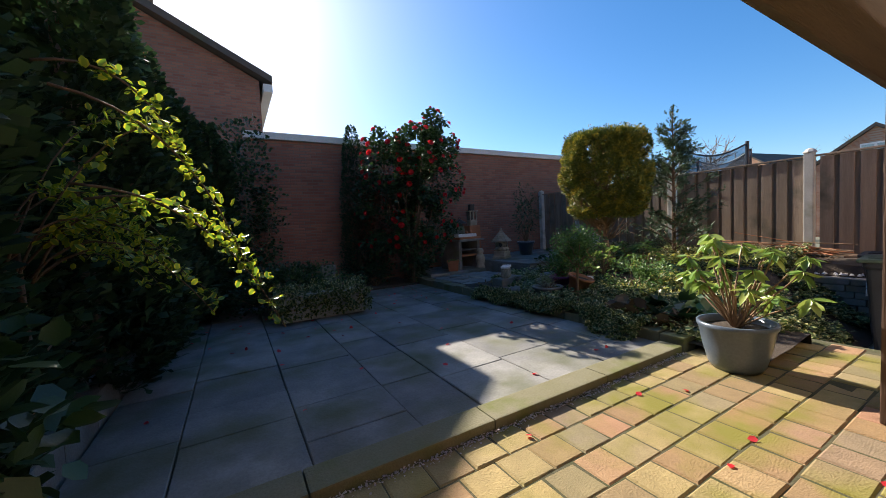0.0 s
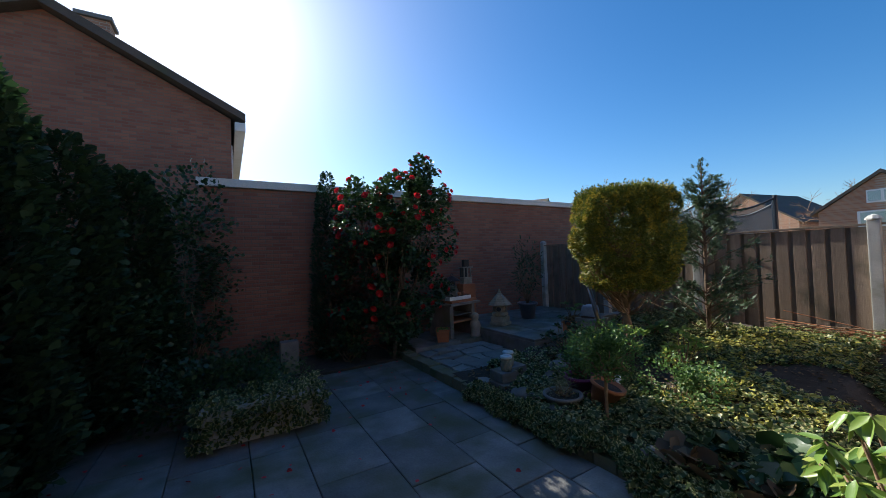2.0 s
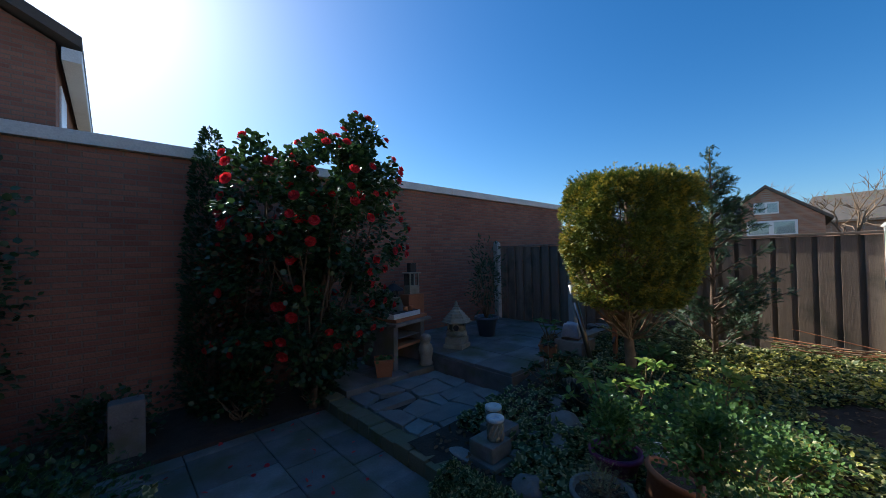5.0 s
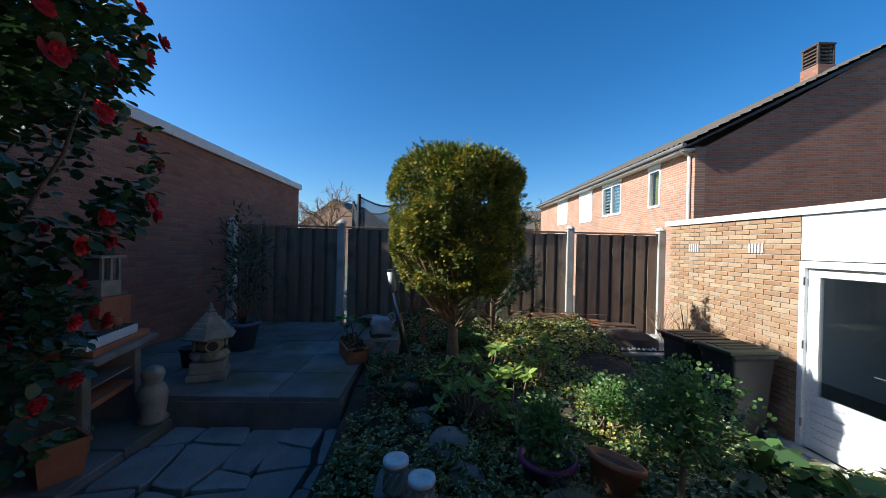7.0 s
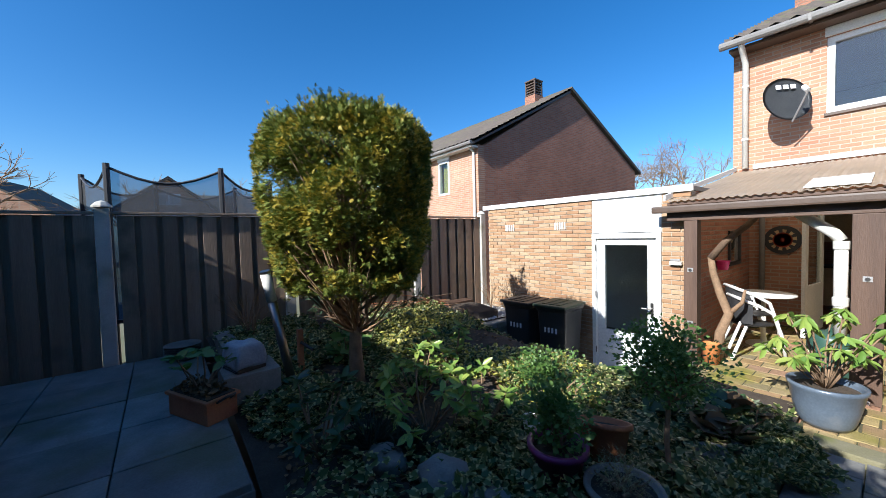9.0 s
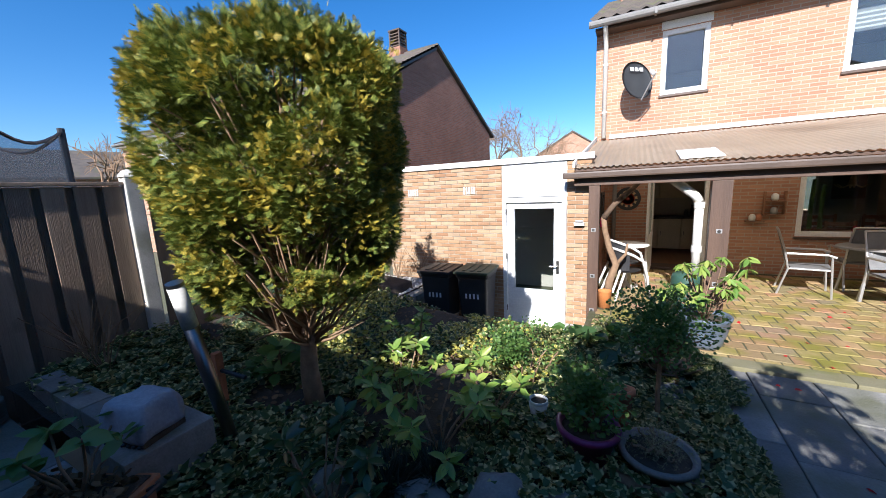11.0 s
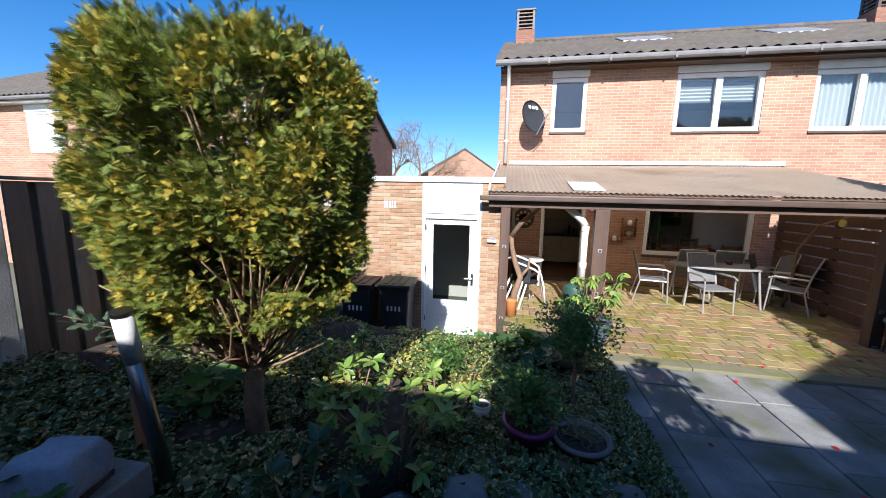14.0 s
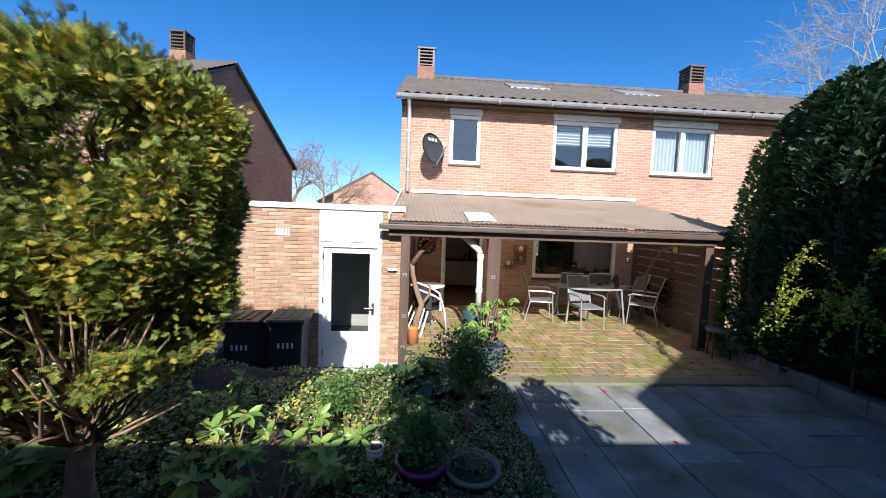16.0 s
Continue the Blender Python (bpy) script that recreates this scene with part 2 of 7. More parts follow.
WHITE = surface("white_paint", (0.80, 0.80, 0.78), (0.76, 0.76, 0.74), 0.35, 3, 50, 0.04)
WHITE_WORN = surface("worn_white_paint", (0.74, 0.74, 0.71), (0.66, 0.66, 0.63), 0.5, 3, 50, 0.1, stain=(0.55, 0.54, 0.49), stain_at=(0.6, 0.8))
DARK_FRAME = surface("dark_frame", (0.07, 0.045, 0.03), (0.10, 0.065, 0.045), 0.5, 4, 60, 0.1)
DARK_WOOD = wood_material("dark_wood", (0.075, 0.042, 0.027), (0.11, 0.063, 0.04), "z", 0.6, 0.2)
DARK_WOOD_X = wood_material("dark_wood_beam", (0.075, 0.042, 0.027), (0.12, 0.07, 0.045), "x", 0.6, 0.2)
CANOPY = sheet_material("canopy_sheet", (0.56, 0.45, 0.33), (0.46, 0.36, 0.26))
ROOF = surface("roof_tile", (0.13, 0.105, 0.085), (0.085, 0.072, 0.062), 0.9, 2.5, 40, 0.4, stain=(0.10, 0.10, 0.05), vary=0.3)
METAL = surface("brushed_steel", (0.26, 0.25, 0.24), (0.2, 0.19, 0.185), 0.34, 5, 150, 0.04, metal=1.0)
GREY_METAL = surface("grey_metal", (0.36, 0.35, 0.34), (0.28, 0.275, 0.27), 0.5, 4, 60, 0.05, metal=0.4)
GUTTER = surface("gutter_grey", (0.20, 0.19, 0.175), (0.15, 0.14, 0.13), 0.6, 4, 50, 0.1)
PVC = surface("pale_plastic", (0.70, 0.68, 0.62), (0.62, 0.60, 0.54), 0.45, 3, 60, 0.05)
BLACK = surface("black_plastic", (0.025, 0.025, 0.027), (0.035, 0.035, 0.037), 0.45, 4, 80, 0.06)
CLAY = surface("terracotta", (0.42, 0.17, 0.075), (0.34, 0.13, 0.06), 0.85, 7, 80, 0.2)
BLUE_POT = surface("blue_glaze", (0.085, 0.11, 0.145), (0.12, 0.15, 0.19), 0.3, 5, 60, 0.05, stain=(0.21, 0.22, 0.23), stain_at=(0.6, 0.8))
BARK = surface("bark", (0.17, 0.11, 0.07), (0.10, 0.065, 0.042), 0.95, 14, 60, 0.9)
TWIG = surface("twig", (0.28, 0.18, 0.105), (0.19, 0.12, 0.07), 0.9, 20, 90, 0.4)
PETAL = leaf_material("red_petal", [(0.62, 0.02, 0.03), (0.75, 0.05, 0.06), (0.55, 0.015, 0.02)], rough=0.5, glow=0.4)
IVY = leaf_material("variegated_ivy", [(0.05, 0.085, 0.022), (0.085, 0.125, 0.033), (0.14, 0.16, 0.042)], edge=(0.50, 0.46, 0.20), edge_at=0.52)
GOLD_LEAF = leaf_material("golden_leaf", [(0.42, 0.38, 0.05), (0.55, 0.48, 0.08), (0.24, 0.27, 0.04)], edge=(0.66, 0.60, 0.18), edge_at=0.45)
SHRUB_LEAF = leaf_material("shrub_leaf", [(0.068, 0.145, 0.031), (0.119, 0.221, 0.051), (0.170, 0.272, 0.068)])
DARK_LEAF = leaf_material("dark_leaf", [(0.022, 0.053, 0.018), (0.038, 0.083, 0.024), (0.053, 0.098, 0.030)], rough=0.35, glow=0.2)
RHODO_LEAF = leaf_material("rhododendron_leaf", [(0.13, 0.24, 0.045), (0.24, 0.36, 0.07), (0.38, 0.44, 0.10)], rough=0.35)
EUON_LEAF = leaf_material("euonymus_leaf", [(0.095, 0.203, 0.020), (0.162, 0.284, 0.027), (0.297, 0.365, 0.027)], edge=(0.50, 0.47, 0.03), edge_at=0.5, rough=0.35, glow=0.45)
THUJA = leaf_material("green_scale_leaf", [(0.06, 0.105, 0.018), (0.12, 0.165, 0.025), (0.19, 0.22, 0.03), (0.29, 0.27, 0.045)], rough=0.6, glow=0.1)
GOLD_THUJA = leaf_material("golden_scale_leaf", [(0.28, 0.26, 0.03), (0.42, 0.34, 0.04), (0.54, 0.40, 0.05), (0.36, 0.29, 0.04)], rough=0.6, glow=0.2)
CONIFER = leaf_material("dark_conifer", [(0.018, 0.045, 0.018), (0.030, 0.068, 0.024), (0.042, 0.090, 0.027)], rough=0.7, glow=0.2)
YEW = leaf_material("needle_leaf", [(0.038, 0.075, 0.038), (0.060, 0.105, 0.045), (0.090, 0.128, 0.068)], rough=0.6, glow=0.2)
DRY = leaf_material("dry_leaf", [(0.16, 0.09, 0.04), (0.24, 0.15, 0.07), (0.10, 0.06, 0.03)], rough=0.8, glow=0.2)
PANE = glass_material("pane")
FOGGY = glass_material("roof_light", (0.9, 0.9, 0.88), 0.2, 0.6)
PLASTER = surface("plaster", (0.55, 0.52, 0.47), (0.50, 0.47, 0.42), 0.9, 2, 40, 0.05)


# ---- building helpers ----
def mesh_object(name, bm, material, smooth=False):
    me = bpy.data.meshes.new(name)
    bm.to_mesh(me)
    bm.free()
    me.materials.append(material)
    if smooth:
        me.polygons.foreach_set("use_smooth", [True] * len(me.polygons))
    return new(name, me)


def part(name, bm, material, parent, label="", smooth=False):
    ob = mesh_object(name, bm, material, smooth)
    ob.parent = parent
    return tagged(ob, label)


def thing(name, x, y, z, label, category, rz=0.0, group="", kind=""):
    ob = new(name)
    ob.matrix_basis = pose(x, y, z, 0, 0, rz)
    return tagged(ob, label, category, group, kind)


def setting(name, bm, material, label, category, smooth=False):
    return tagged(mesh_object(name, bm, material, smooth), label, category, kind="structure")


def box(x0, x1, y0, y1, z0, z1, bevel=0.0, bm=None):
    own = bmesh.new()
    bmesh.ops.create_cube(own, size=1)
    for v in own.verts:
        v.co = Vector(((x0 + x1) / 2 + v.co.x * (x1 - x0), (y0 + y1) / 2 + v.co.y * (y1 - y0), (z0 + z1) / 2 + v.co.z * (z1 - z0)))
    if bevel:
        bmesh.ops.bevel(own, geom=own.edges[:], offset=bevel, segments=2, affect="EDGES", profile=0.7)
    if bm is None:
        return own
    return join(bm, own)


def join(bm, own):
    tmp = bpy.data.meshes.new("tmp")
    own.to_mesh(tmp)
    own.free()
    bm.from_mesh(tmp)
    bpy.data.meshes.remove(tmp)
    return bm


def turned(bm, m):
    bmesh.ops.transform(bm, matrix=m, verts=bm.verts[:])
    return bm


def lathe(profile, segments=24, bm=None, wobble=0.0, x=0, y=0):
    """Turn a profile of (radius, height) about z."""
    bm = bm or bmesh.new()
    rings = []
    for r, z in profile:
        ring = []
        for i in range(segments):
            a = 2 * math.pi * i / segments
            k = 1 + wobble * noise.noise((math.cos(a) * 2, math.sin(a) * 2, z * 5))
            ring.append(bm.verts.new((x + r * k * math.cos(a), y + r * k * math.sin(a), z)))
        rings.append(ring)
    for a, b in zip(rings, rings[1:]):
        for i in range(segments):
            j = (i + 1) % segments
            bm.faces.new((a[i], a[j], b[j], b[i]))
    if profile[0][0] > 1e-4:
        bm.faces.new(rings[0][::-1])
    if profile[-1][0] > 1e-4:
        bm.faces.new(rings[-1])
    return bm


def tube(points, r0, r1=None, segments=8, bm=None):
    """A tapered tube along points."""
    bm = bm or bmesh.new()
    pts = [Vector(p) for p in points]
    r1 = r0 if r1 is None else r1
    prev = None
    side = Vector((1, 0, 0))
    for i, p in enumerate(pts):
        d = (pts[min(i + 1, len(pts) - 1)] - pts[max(i - 1, 0)]).normalized()
        side = (side - d * side.dot(d))
        if side.length < 1e-3:
            side = d.orthogonal()
        side.normalize()
        up = d.cross(side)
        r = r0 + (r1 - r0) * i / max(1, len(pts) - 1)
        ring = [bm.verts.new(p + (side * math.cos(2 * math.pi * k / segments) + up * math.sin(2 * math.pi * k / segments)) * r) for k in range(segments)]
        if prev:
            for k in range(segments):
                j = (k + 1) % segments
                bm.faces.new((prev[k], prev[j], ring[j], ring[k]))
        else:
            bm.faces.new(ring[::-1])
        prev = ring
    bm.faces.new(prev)
    return bm


def raw_mesh(name, verts, tris, material, uv=None, smooth=False):
    me = bpy.data.meshes.new(name)
    n = len(tris)
    me.vertices.add(len(verts)), me.loops.add(n * 3), me.polygons.add(n)
    me.vertices.foreach_set("co", np.asarray(verts, np.float32).ravel())
    me.loops.foreach_set("vertex_index", np.asarray(tris, np.int32).ravel())
    me.polygons.foreach_set("loop_start", np.arange(0, n * 3, 3, dtype=np.int32))
    if smooth:
        me.polygons.foreach_set("use_smooth", np.ones(n, bool))
    if uv is not None:
        lay = me.uv_layers.new(name="leaf")
        lay.data.foreach_set("uv", np.asarray(uv, np.float32)[np.asarray(tris).ravel()].ravel())
    me.update(calc_edges=True)
    me.materials.append(material)
    return new(name, me)


# leaf outlines: points as (along, across, lift), triangles
OVAL = (np.array([(0, 0, 0), (.3, -.42, .05), (.3, 0, -.04), (.3, .42, .05), (.68, -.38, .06), (.68, 0, -.03), (.68, .38, .06), (1, 0, -.03)]),
        np.array([(0, 2, 1), (0, 3, 2), (1, 2, 5), (1, 5, 4), (2, 3, 6), (2, 6, 5), (4, 5, 7), (5, 6, 7)]))
IVY_SHAPE = (np.array([(0, 0, 0), (.05, -.45, .03), (.4, -.6, .05), (.5, -.25, .0), (.45, 0, -.05), (.5, .25, .0), (.4, .6, .05), (.05, .45, .03), (1, 0, -.04)]),
             np.array([(0, 4, 1), (1, 4, 2), (2, 4, 3), (3, 4, 8), (8, 4, 5), (5, 4, 6), (6, 4, 7), (7, 4, 0)]))
SMALL = (np.array([(0, 0, 0), (.5, -.4, .05), (.5, .4, .05), (1, 0, 0)]), np.array([(0, 3, 1), (0, 2, 3)]))
NEEDLES = (np.array([(0, 0, 0), (.15, .02, 0), (.45, -.32, .05), (.3, 0, 0), (.42, .03, 0), (.7, .33, .05), (.5, 0, 0), (.6, .02, 0), (.95, -.22, 0), (.6, -.02, 0), (.66, .0, 0), (1.05, .16, .02)]),
           np.array([(0, 1, 2), (3, 4, 5), (6, 7, 8), (9, 10, 11)]))
def frond():
    """A flat feathery spray: a stem and pairs of narrow side blades that shorten to the tip."""
    v, f = [(0, -.035, 0), (0, .035, 0), (1, 0, -.10)], [(0, 2, 1)]
    for k in range(6):
        a = 0.10 + 0.14 * k
        ln = 0.44 * (1 - 0.66 * k / 5)
        for e in (-1, 1):
            n = len(v)
            b = a + (0.06 if e > 0 else 0)
            v += [(b, e * 0.01, 0), (b + 0.13, e * 0.01, 0), (b + ln * 0.85 + 0.04, e * ln, 0.03 - 0.08 * b)]
            f.append((n, n + 2, n + 1) if e < 0 else (n, n + 1, n + 2))
    return np.array(v), np.array(f)


FROND = frond()
SPRAY = (np.array([(0, 0, 0), (.35, -.1, 0), (.5, -.5, .04), (.4, .0, .02), (.6, .45, -.03), (.5, .1, 0), (1, .06, -.05), (.75, -.35, 0), (.8, .3, 0)]),
         np.array([(0, 3, 1), (1, 3, 2), (0, 5, 3), (3, 5, 4), (3, 5, 6), (3, 6, 7), (5, 8, 6)]))


def leaves(name, pos, ways, sizes, shape, material, width=1.0, seed=1):
    """One mesh of leaves: at pos, pointing along ways, each turned about its own way at random."""
    rng = np.random.default_rng(seed)
    pos, ways = np.asarray(pos, float), np.asarray(ways, float)
    n = len(pos)
    t = ways / (np.linalg.norm(ways, axis=1, keepdims=True) + 1e-9)
    up = rng.normal(size=(n, 3)) * 0.45 + (0, 0, 1)
    s = np.cross(t, up)
    s /= np.linalg.norm(s, axis=1, keepdims=True) + 1e-9
    u = np.cross(s, t)
    tv, tf = shape
    L = np.asarray(sizes, float).reshape(n, 1, 1)
    v = pos[:, None] + L * (t[:, None] * tv[None, :, :1] + s[:, None] * tv[None, :, 1:2] * width + u[:, None] * tv[None, :, 2:3])
    f = (np.arange(n)[:, None, None] * len(tv) + tf[None]).reshape(-1, 3)
    wmax = np.abs(tv[:, 1]).max()
    uv1 = np.stack([tv[:, 1] / wmax * 0.5 + 0.5, tv[:, 0]], 1)
    return raw_mesh(name, v.reshape(-1, 3), f, material, np.tile(uv1, (n, 1)))


def wall_with_holes(x0, x1, z0, z1, y0, y1, holes, bm=None):
    """A slab of wall in the x-z plane between y0 and y1, with rectangular holes (x0, x1, z0, z1)."""
    bm = bm or bmesh.new()
    xs = sorted({x0, x1, *[h[0] for h in holes], *[h[1] for h in holes]})
    zs = sorted({z0, z1, *[h[2] for h in holes], *[h[3] for h in holes]})
    solid = lambda i, k: 0 <= i < len(xs) - 1 and 0 <= k < len(zs) - 1 and not any(h[0] <= xs[i] < h[1] and h[2] <= zs[k] < h[3] for h in holes)
    vs = {}

    def v(i, j, k):
        if (i, j, k) not in vs:
            vs[i, j, k] = bm.verts.new((xs[i], (y0, y1)[j], zs[k]))
        return vs[i, j, k]
    for i in range(len(xs) - 1):
        for k in range(len(zs) - 1):
            if not solid(i, k):
                continue
            bm.faces.new((v(i, 0, k), v(i + 1, 0, k), v(i + 1, 0, k + 1), v(i, 0, k + 1)))
            bm.faces.new((v(i, 1, k), v(i, 1, k + 1), v(i + 1, 1, k + 1), v(i + 1, 1, k)))
            if not solid(i - 1, k):
                bm.faces.new((v(i, 0, k), v(i, 0, k + 1), v(i, 1, k + 1), v(i, 1, k)))
            if not solid(i + 1, k):
                bm.faces.new((v(i + 1, 0, k), v(i + 1, 1, k), v(i + 1, 1, k + 1), v(i + 1, 0, k + 1)))
            if not solid(i, k - 1):
                bm.faces.new((v(i, 0, k), v(i, 1, k), v(i + 1, 1, k), v(i + 1, 0, k)))
            if not solid(i, k + 1):
                bm.faces.new((v(i, 0, k + 1), v(i + 1, 0, k + 1), v(i + 1, 1, k + 1), v(i, 1, k + 1)))
    return bm


def prism(outline, axis, a, b, bm=None):
    """Extrude an outline of 2D points along an axis from a to b."""
    bm = bm or bmesh.new()
    put = {"x": lambda p, c: (c, p[0], p[1]), "y": lambda p, c: (p[0], c, p[1]), "z": lambda p, c: (p[0], p[1], c)}[axis]
    lo, hi = [bm.verts.new(put(p, a)) for p in outline], [bm.verts.new(put(p, b)) for p in outline]
    n = len(outline)
    bm.faces.new(lo), bm.faces.new(hi[::-1])
    for i in range(n):
        j = (i + 1) % n
        bm.faces.new((lo[i], hi[i], hi[j], lo[j]))
    bmesh.ops.recalc_face_normals(bm, faces=bm.faces[:])
    return bm


# ---- the large structure ----
SLAB_Z, PATIO_Z, KERB_Z, TERRACE_Z, FLAG_Z = 0.47, 0.44, 0.50, 0.82, 0.58
WALL_Y, FENCE_X, FACADE_Y, SHED_Y = 5.37, 6.05, -5.15, -2.2

bm = bmesh.new()
bmesh.ops.create_grid(bm, x_segments=8, y_segments=8, size=400)
turned(bm, Matrix.Translation((0, 0, -0.06)))
setting("ground", bm, GRASS, "dull green and grey ground reaching to the horizon", "ground")

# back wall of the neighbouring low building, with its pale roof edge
setting("wall_north", box(-1.6, 9.2, WALL_Y, WALL_Y + 6, -0.05, 3.50), BACK_BRICK, "long red-brown brick wall behind the garden, coloured darker for shade", "wall")
edge = thing("roof_edge", 0, 0, 0, "pale metal roof edge on the brick wall", "roof edge", kind="structure")
for a, b in ((-1.65, 1.4), (1.404, 4.65), (4.654, 9.25)):
    part("edge_strip", box(a, b, WALL_Y - 0.06, WALL_Y + 0.25, 3.504, 3.64, 0.01), PVC, edge)
part("roof_sheet", box(-1.6, 9.2, WALL_Y + 0.25, WALL_Y + 6.05, 3.504, 3.58), GUTTER, edge)

# taller house behind, gable towards the garden
back_house = thing("house", -5.5, 7.6, 0.02, "brick house with steep gable and chimney, brick coloured darker for shade", "house")
gable = [(-4.7, 0), (4.38, 0), (4.38, 5.45), (1.45, 6.98), (-3.6, 4.6), (-4.7, 4.1)]
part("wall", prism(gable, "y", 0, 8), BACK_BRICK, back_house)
for s, x0, z0, x1, z1 in ((1, 1.45, 7.0, 4.66, 5.36), (-1, 1.45, 7.0, -5.0, 3.96)):
    part("roof", prism([(x0, z0), (x1, z1), (x1, z1 + 0.16), (x0, z0 + 0.18)], "y", -0.25, 8.2), ROOF, back_house)
part("fascia", box(4.45, 4.66, -0.2, 8.0, 5.14, 5.33, 0.01), WHITE_WORN, back_house, "white painted eaves board")
part("window", box(4.382, 4.41, 0.5, 1.4, 4.0, 5.0, 0.01), WHITE, back_house)
ch = part("chimney", box(1.75, 2.25, 0.6, 1.05, 6.0, 7.35, 0.02), HOUSE_BRICK, back_house)
part("cap", box(1.70, 2.3, 0.55, 1.1, 7.354, 7.44, 0.02), GUTTER, ch)

# sheet under all paving and beds
bm = bmesh.new()
box(-3.4, 1.3, -0.72, WALL_Y, -0.04, SLAB_Z - 0.045, 0, bm)
setting("sub_base", bm, JOINT, "mossy bedding showing in the joints of the slabs", "ground")

# brick patio bed, and its strip under the slab joints
setting("patio_base", box(-3.4, 2.45, FACADE_Y, -0.92, -0.04, PATIO_Z - 0.006), JOINT, "mossy sand joints of the brick patio", "ground")

# the kerb between patio and slabs
kerb = thing("kerb", 0, 0, 0, "mossy concrete kerb between brick patio and slabs", "kerb", kind="structure")
x = -2.75
while x < 1.25:
    part("kerb_stone", box(x, min(x + 0.995, 1.3), -0.915, -0.725, 0.0, KERB_Z, 0.012), KERB, kerb)
    x += 1.0

# low path in front of the shed, and steps down to it
setting("path", box(2.46, 6.0, SHED_Y, -1.2, -0.05, 0.0), CONCRETE, "pale concrete path in front of the shed", "path")
steps = thing("garden_step", 0, 0, 0, "pale worn concrete steps beside the shed pillar", "steps", kind="structure")
part("tread", box(1.75, 2.45, -2.0, -1.0, -0.03, 0.30, 0.015), CONCRETE, steps)
part("tread", box(2.455, 2.80, -2.15, -1.1, 0.004, 0.16, 0.015), CONCRETE, steps)


# the planted bed: one sheet of soil, rising to the fence
def bed_z(x, y):
    s = min(1, max(0, (x - 1.4) / 4.6))
    z = 0.50 + 0.36 * s * s * (3 - 2 * s) + 0.10 * min(1, max(0, (y + 0.5) / 3))
    k = min(1, max(0, (y + 1.45) / 0.9))
    if x > 2.3 and x < 5.0:
        z = z * k + 0.02 * (1 - k)
    return z + 0.035 * noise.noise((x * 2.1, y * 2.1, 0))


bm = bmesh.new()
NX, NY = 64, 64
X0, X1, Y0, Y1 = 1.36, 6.0, -1.45, 2.62
gv = [[bm.verts.new((X0 + (X1 - X0) * i / NX, Y0 + (Y1 - Y0) * j / NY, bed_z(X0 + (X1 - X0) * i / NX, Y0 + (Y1 - Y0) * j / NY))) for j in range(NY + 1)] for i in range(NX + 1)]
for i in range(NX):
    for j in range(NY):
        bm.faces.new((gv[i][j], gv[i + 1][j], gv[i + 1][j + 1], gv[i][j + 1]))
setting("bed", bm, SOIL, "dark soil of the planted bed", "soil", True)

# pale slab that holds the end of the bed above the path
end_slab = thing("retaining_slab", 0, 0, 0, "pale stone slab holding the end of the bed", "edging", kind="structure")
part("slab", box(4.32, 4.84, -0.50, -0.44, -0.03, 0.70, 0.012), PALE_STONE, end_slab)

# raised terrace at the back with its retaining edge
setting("terrace_base", box(2.96, FENCE_X, 2.66, WALL_Y, -0.04, TERRACE_Z - 0.045), STONE, "stone edged raised terrace in the back corner", "terrace")
setting("flag_base", box(1.51, 2.955, 1.9, WALL_Y, -0.04, FLAG_Z - 0.05), SOIL, "dark bedding of the crazy paving", "ground")
bed_edge = thing("bed_edge", 0, 0, 0, "mossy brick edging of the planted bed", "edging", kind="structure")
y = -0.9
k = 0
while y < 4.3:
    part("edging_brick", box(1.305, 1.505, y, y + 0.205, 0.0, (0.545 if y < 1.9 else 0.585) + 0.012 * math.sin(k * 1.7), 0.012), KERB, bed_edge)
    y += 0.215
    k += 1
x = 1.52
while x < 2.4:
    part("edging_brick", box(x, x + 0.205, -1.12, -0.92, 0.0, 0.54, 0.012), KERB, bed_edge)
    x += 0.215


# ---- fence ----
def build_fence():
    f = thing("fence", 0, 0, 0, "weathered brown board fence between concrete posts", "fence", kind="structure")
    posts = [5.29, 3.46, 1.62, -0.47, -2.07]
    for py in posts:
        p = part("post", box(FENCE_X - 0.07, FENCE_X + 0.05, py - 0.06, py + 0.06, 0.0, 2.48, 0.012), CONCRETE, f, "pale concrete post")
        part("post_cap", lathe([(0.085, 2.484), (0.085, 2.50), (0.05, 2.54), (0.0, 2.56)], 8, None, 0, FENCE_X - 0.01, py), CONCRETE, p)
    rng = random.Random(3)
    for a, b in zip(posts, posts[1:]):
        lo, hi = b + 0.065, a - 0.065
        n = max(5, round((hi - lo) / 0.2))
        w = (hi - lo) / n
        for i in range(n):
            y0 = lo + i * w
            part("board_back", box(FENCE_X + 0.030, FENCE_X + 0.046, y0 - 0.01 + w * 0.52, y0 + w * 1.0 + 0.02, 0.62, 2.40), FENCE, f) if i < n - 1 else None
            z1 = 2.40 + rng.uniform(-0.006, 0.006)
            part("board", box(FENCE_X - 0.022 + rng.uniform(-0.003, 0.003), FENCE_X + 0.002, y0 + 0.004, y0 + w * 0.74, 0.62, z1, 0.004), FENCE, f)
        part("fence_cap", box(FENCE_X - 0.045, FENCE_X + 0.035, lo, hi, 2.412, 2.44, 0.005), FENCE, f)
        part("gravel_board", box(FENCE_X - 0.03, FENCE_X + 0.03, lo, hi, 0.3, 0.612, 0.008), FENCE, f)
    return f


build_fence()

